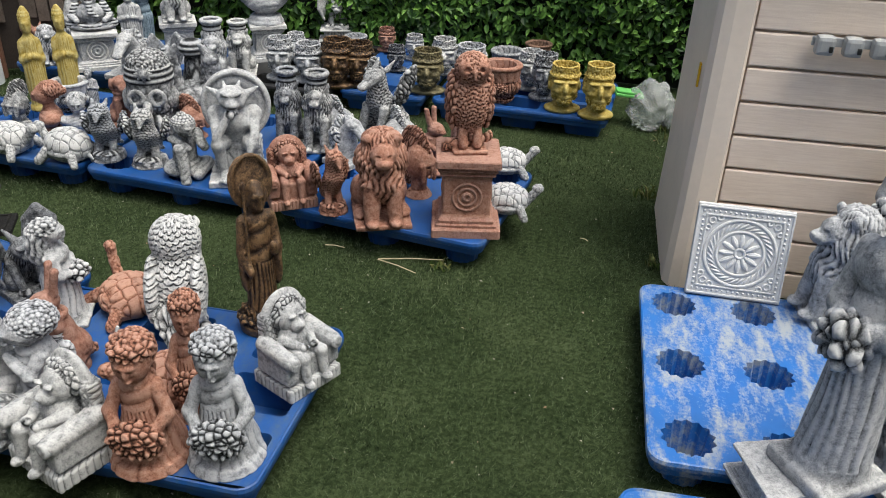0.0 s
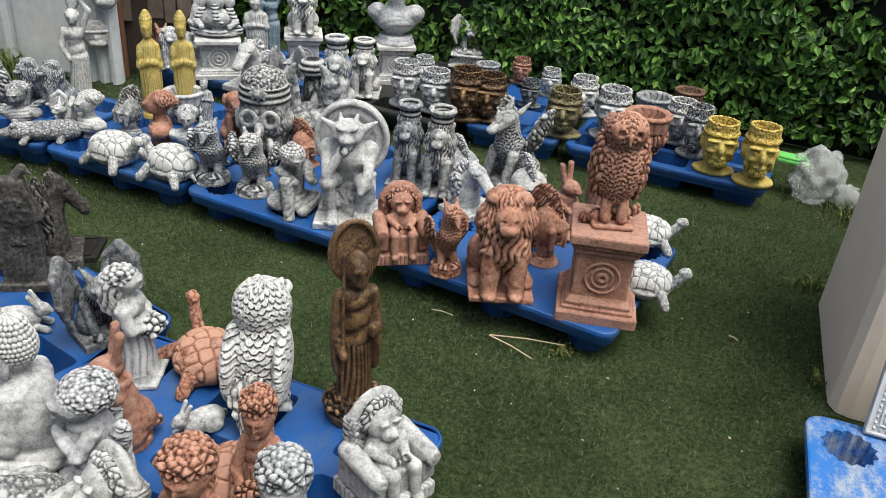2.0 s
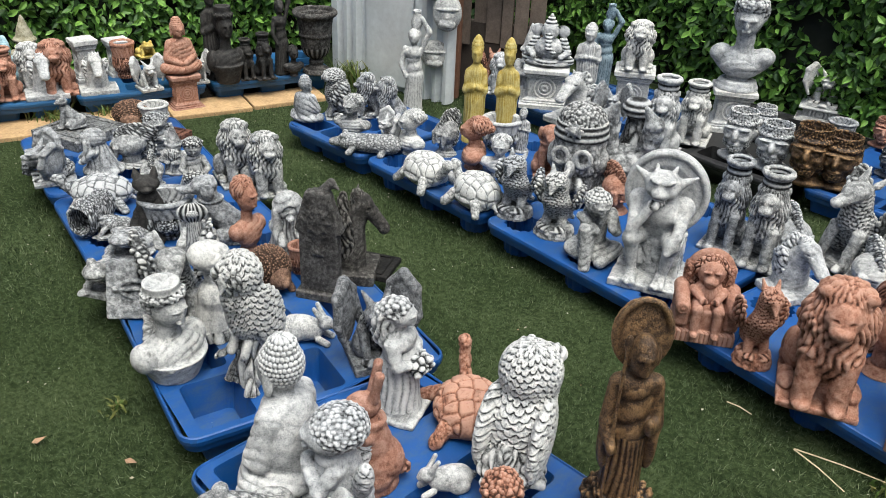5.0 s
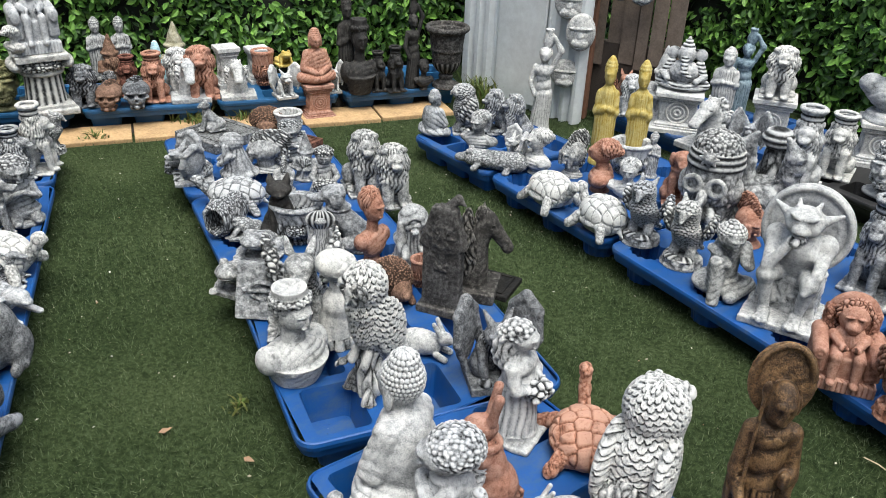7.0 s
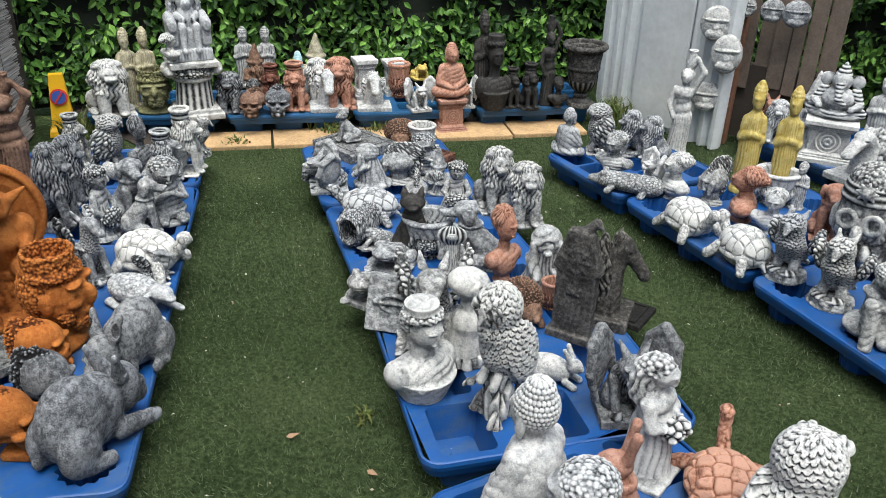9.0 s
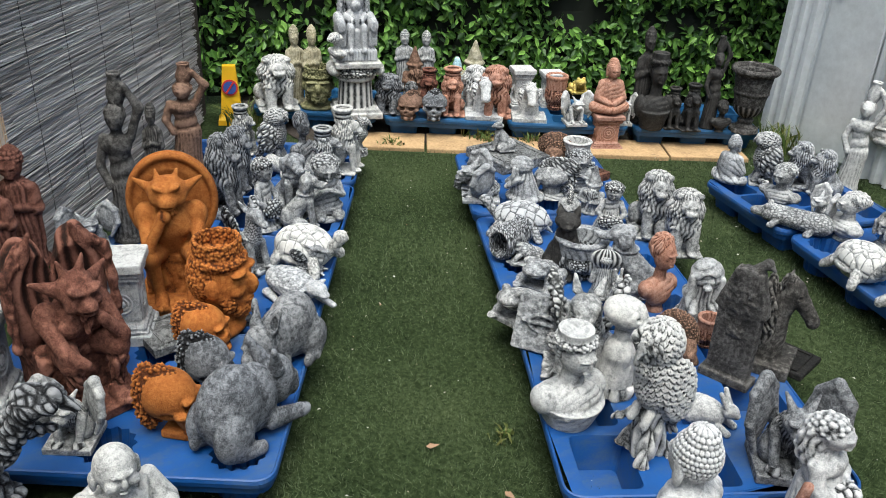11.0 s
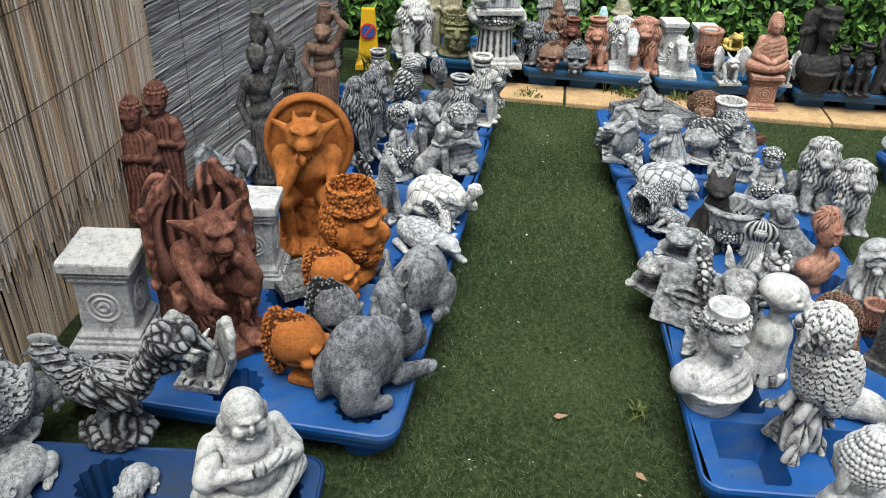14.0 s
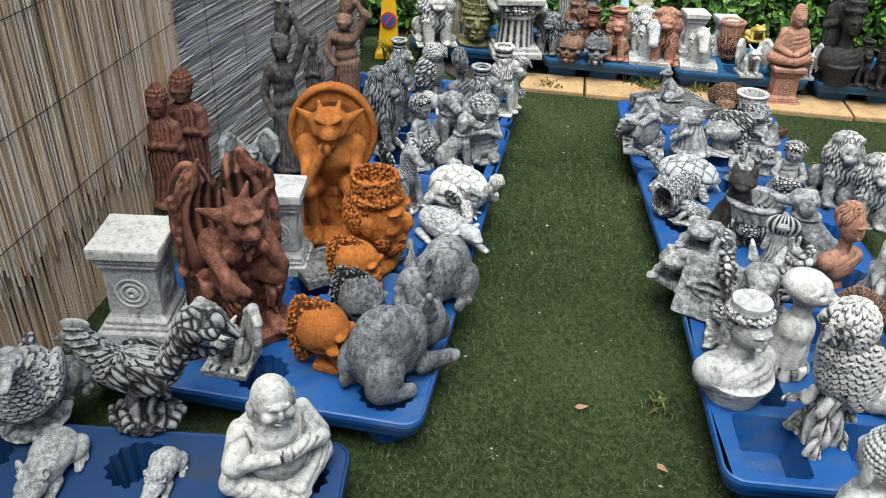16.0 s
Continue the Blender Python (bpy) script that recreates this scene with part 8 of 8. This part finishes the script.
# animal masks hung on the post and shed
for x, yy, z, h, mt in ((-3.093, 4.480, 0.21, 0.167, "white"), (-3.012, 4.487, 0.44, 0.211, "white"), (-3.102, 4.469, 0.6, 0.188, "white"), (-3.036, 4.604, 0.73, 0.103, "grey"), (-2.909, 4.657, 0.72, 0.122, "grey"), (-2.798, 4.708, 0.71, 0.141, "grey")):
    put("mask", x + 0.02, yy - 0.07, z, h, 0.13, 40, mt, "pale stone animal face mask hung on the shed post", "mask")

# yellow sign with a blue disc leaning by the screen
sign = empty("warning_sign", pose(-4.813, 1.296, 0.0, 0, 0, 80), "orange-yellow plastic no-parking cone sign with blue and red disc", "sign")
bm = bmesh.new()
loft(bm, [[(x * k, y_ * k, z) for x, y_ in ((-0.06, -0.04), (0.06, -0.04), (0.06, 0.04), (-0.06, 0.04))] for z, k in ((0, 1.3), (0.03, 1.25), (0.05, 1.0), (0.34, 0.6))])
part("body", bm, "sign_yellow", sign)
for r, mt, d in ((0.045, "sign_red", 0.043), (0.036, "sign_blue", 0.046)):
    bm = bmesh.new()
    bmesh.ops.create_cone(bm, cap_ends=True, segments=28, radius1=r, radius2=r, depth=0.006, matrix=pose(0, -d + 0.008, 0.22, 84, 0, 0))
    part("disc", bm, mt, sign)
bm = bmesh.new()
box(bm, 0, 0, 0, 0.010, 0.006, 0.08, 0.001, pose(0, -0.043, 0.22, -6, 35, 0))
part("bar", bm, "sign_red", sign)

# clear plastic bag with a green tray behind the pallet
bm = bmesh.new()
bmesh.ops.create_icosphere(bm, subdivisions=4, radius=1.0)
for v in bm.verts:
    n1 = noise.noise(v.co * 2.4) * 0.35 + noise.noise(v.co * 6.0) * 0.14
    v.co = v.co * (1 + n1)
    v.co = Vector((v.co.x * 0.12, v.co.y * 0.11, max(0.0, v.co.z * 0.14 + 0.12)))
bag = part("plastic_bag", bm, "film", smooth=True)
bag.matrix_world = pose(0.843, 4.756, 0.0)
tagged(bag, "crumpled clear plastic bag on the grass", "bag")
bm = bmesh.new()
bmesh.ops.create_icosphere(bm, subdivisions=3, radius=1.0)
for v in bm.verts:
    v.co = v.co * (1 + 0.4 * noise.noise(v.co * 3.1))
    v.co = Vector((v.co.x * 0.07, v.co.y * 0.06, max(0.0, v.co.z * 0.06 + 0.05)))
bag = part("plastic_bag", bm, "film", smooth=True)
bag.matrix_world = pose(0.987, 4.746, 0.0)
tagged(bag, "small crumpled clear plastic bag beside a larger one", "bag")
bm = bmesh.new()
box(bm, 0, 0, 0.02, 0.16, 0.09, 0.018, 0.006)
box(bm, 0.0, 0, 0.036, 0.15, 0.08, 0.012, 0.005)
ob = part("folded_cloth", bm, "green_plastic")
ob.matrix_world = pose(0.711, 4.790, DECK + 0.03, 0, 6, 10)
tagged(ob, "folded bright green cloth on the pallet edge", "cloth")

# straws, dry leaf, weeds
for i, (a, d) in enumerate((((-0.267, 2.930, 0.012), (-0.100, 2.861, 0.012)), ((-0.267, 2.930, 0.014), (-0.011, 2.972, 0.02)), ((-0.504, 2.995, 0.012), (-0.421, 2.988, 0.014)), ((0.518, 3.300, 0.012), (0.550, 3.279, 0.012)))):
    V, F = tube(a, d, 0.0022, 5, 0.004)
    tagged(new("straw_stalk", mesh_of("straw_stalk", V, F, "straw")), "thin dry straw stalk lying on the grass", "straw", "straw stalks")
for x, yy, a in ((-1.543, 1.580, 20), (-1.794, 1.447, 80), (-1.141, 1.236, 140)):
    bm = bmesh.new()
    pts = [(-0.03, 0, 0.014), (-0.01, 0.014, 0.02), (0.012, 0.011, 0.016), (0.034, 0, 0.022), (0.012, -0.012, 0.02), (-0.01, -0.014, 0.012)]
    vs = [bm.verts.new(q) for q in pts]
    bm.faces.new(vs[:4]), bm.faces.new((vs[0], vs[3], vs[4], vs[5]))
    ob = part("dry_leaf", bm, "dry_leaf")
    ob.matrix_world = pose(x, yy, 0.004, 0, 0, a) @ Matrix.Diagonal((0.65, 0.65, 0.65, 1))
    tagged(ob, "dry pinkish brown fallen leaf on the grass", "leaf", "fallen leaves")


def weed(x, yy, n, r, h, seed):
    g = random.Random(seed)

    def one(i):
        a, d, hh = g.uniform(0, 6.28), r * g.random(), h * g.uniform(0.4, 1)
        px, py = x + d * math.cos(a), yy + d * math.sin(a)
        q, w = g.uniform(0, 6.28), g.uniform(0.0015, 0.004)
        lx, ly = g.gauss(0, 0.5) * hh, g.gauss(0, 0.5) * hh
        s_, c_ = math.sin(q) * w, math.cos(q) * w
        return [(px - s_, py - c_, 0), (px + s_, py + c_, 0), (px + lx * 0.5 + s_ * 1.6, py + ly * 0.5 + c_ * 1.6, hh * 0.7), (px + lx * 0.5 - s_ * 1.6, py + ly * 0.5 - c_ * 1.6, hh * 0.7), (px + lx * 1.2, py + ly * 1.2, hh)], [(0, 1, 2, 3), (3, 2, 4)]

    scatter("weed_tuft", n, one, "weeds", "small yellow-green weed tuft growing through the turf edge", "weed")


for i, (x, yy, n, r, h) in enumerate(((-0.023, 2.950, 40, 0.05, 0.03), (0.811, 3.811, 60, 0.07, 0.06), (1.003, 4.547, 80, 0.12, 0.08), (-1.784, 1.672, 40, 0.05, 0.03), (-1.443, 0.981, 30, 0.03, 0.06), (-4.186, 2.618, 90, 0.12, 0.10), (-4.069, 2.888, 60, 0.1, 0.08), (-4.228, 2.080, 60, 0.08, 0.05), (-3.626, 4.263, 120, 0.12, 0.18), (-1.379, 1.497, 30, 0.05, 0.02), (-4.732, 1.367, 100, 0.12, 0.16), (0.809, 3.148, 30, 0.03, 0.04))):
    weed(x, yy, n, r, h, i)
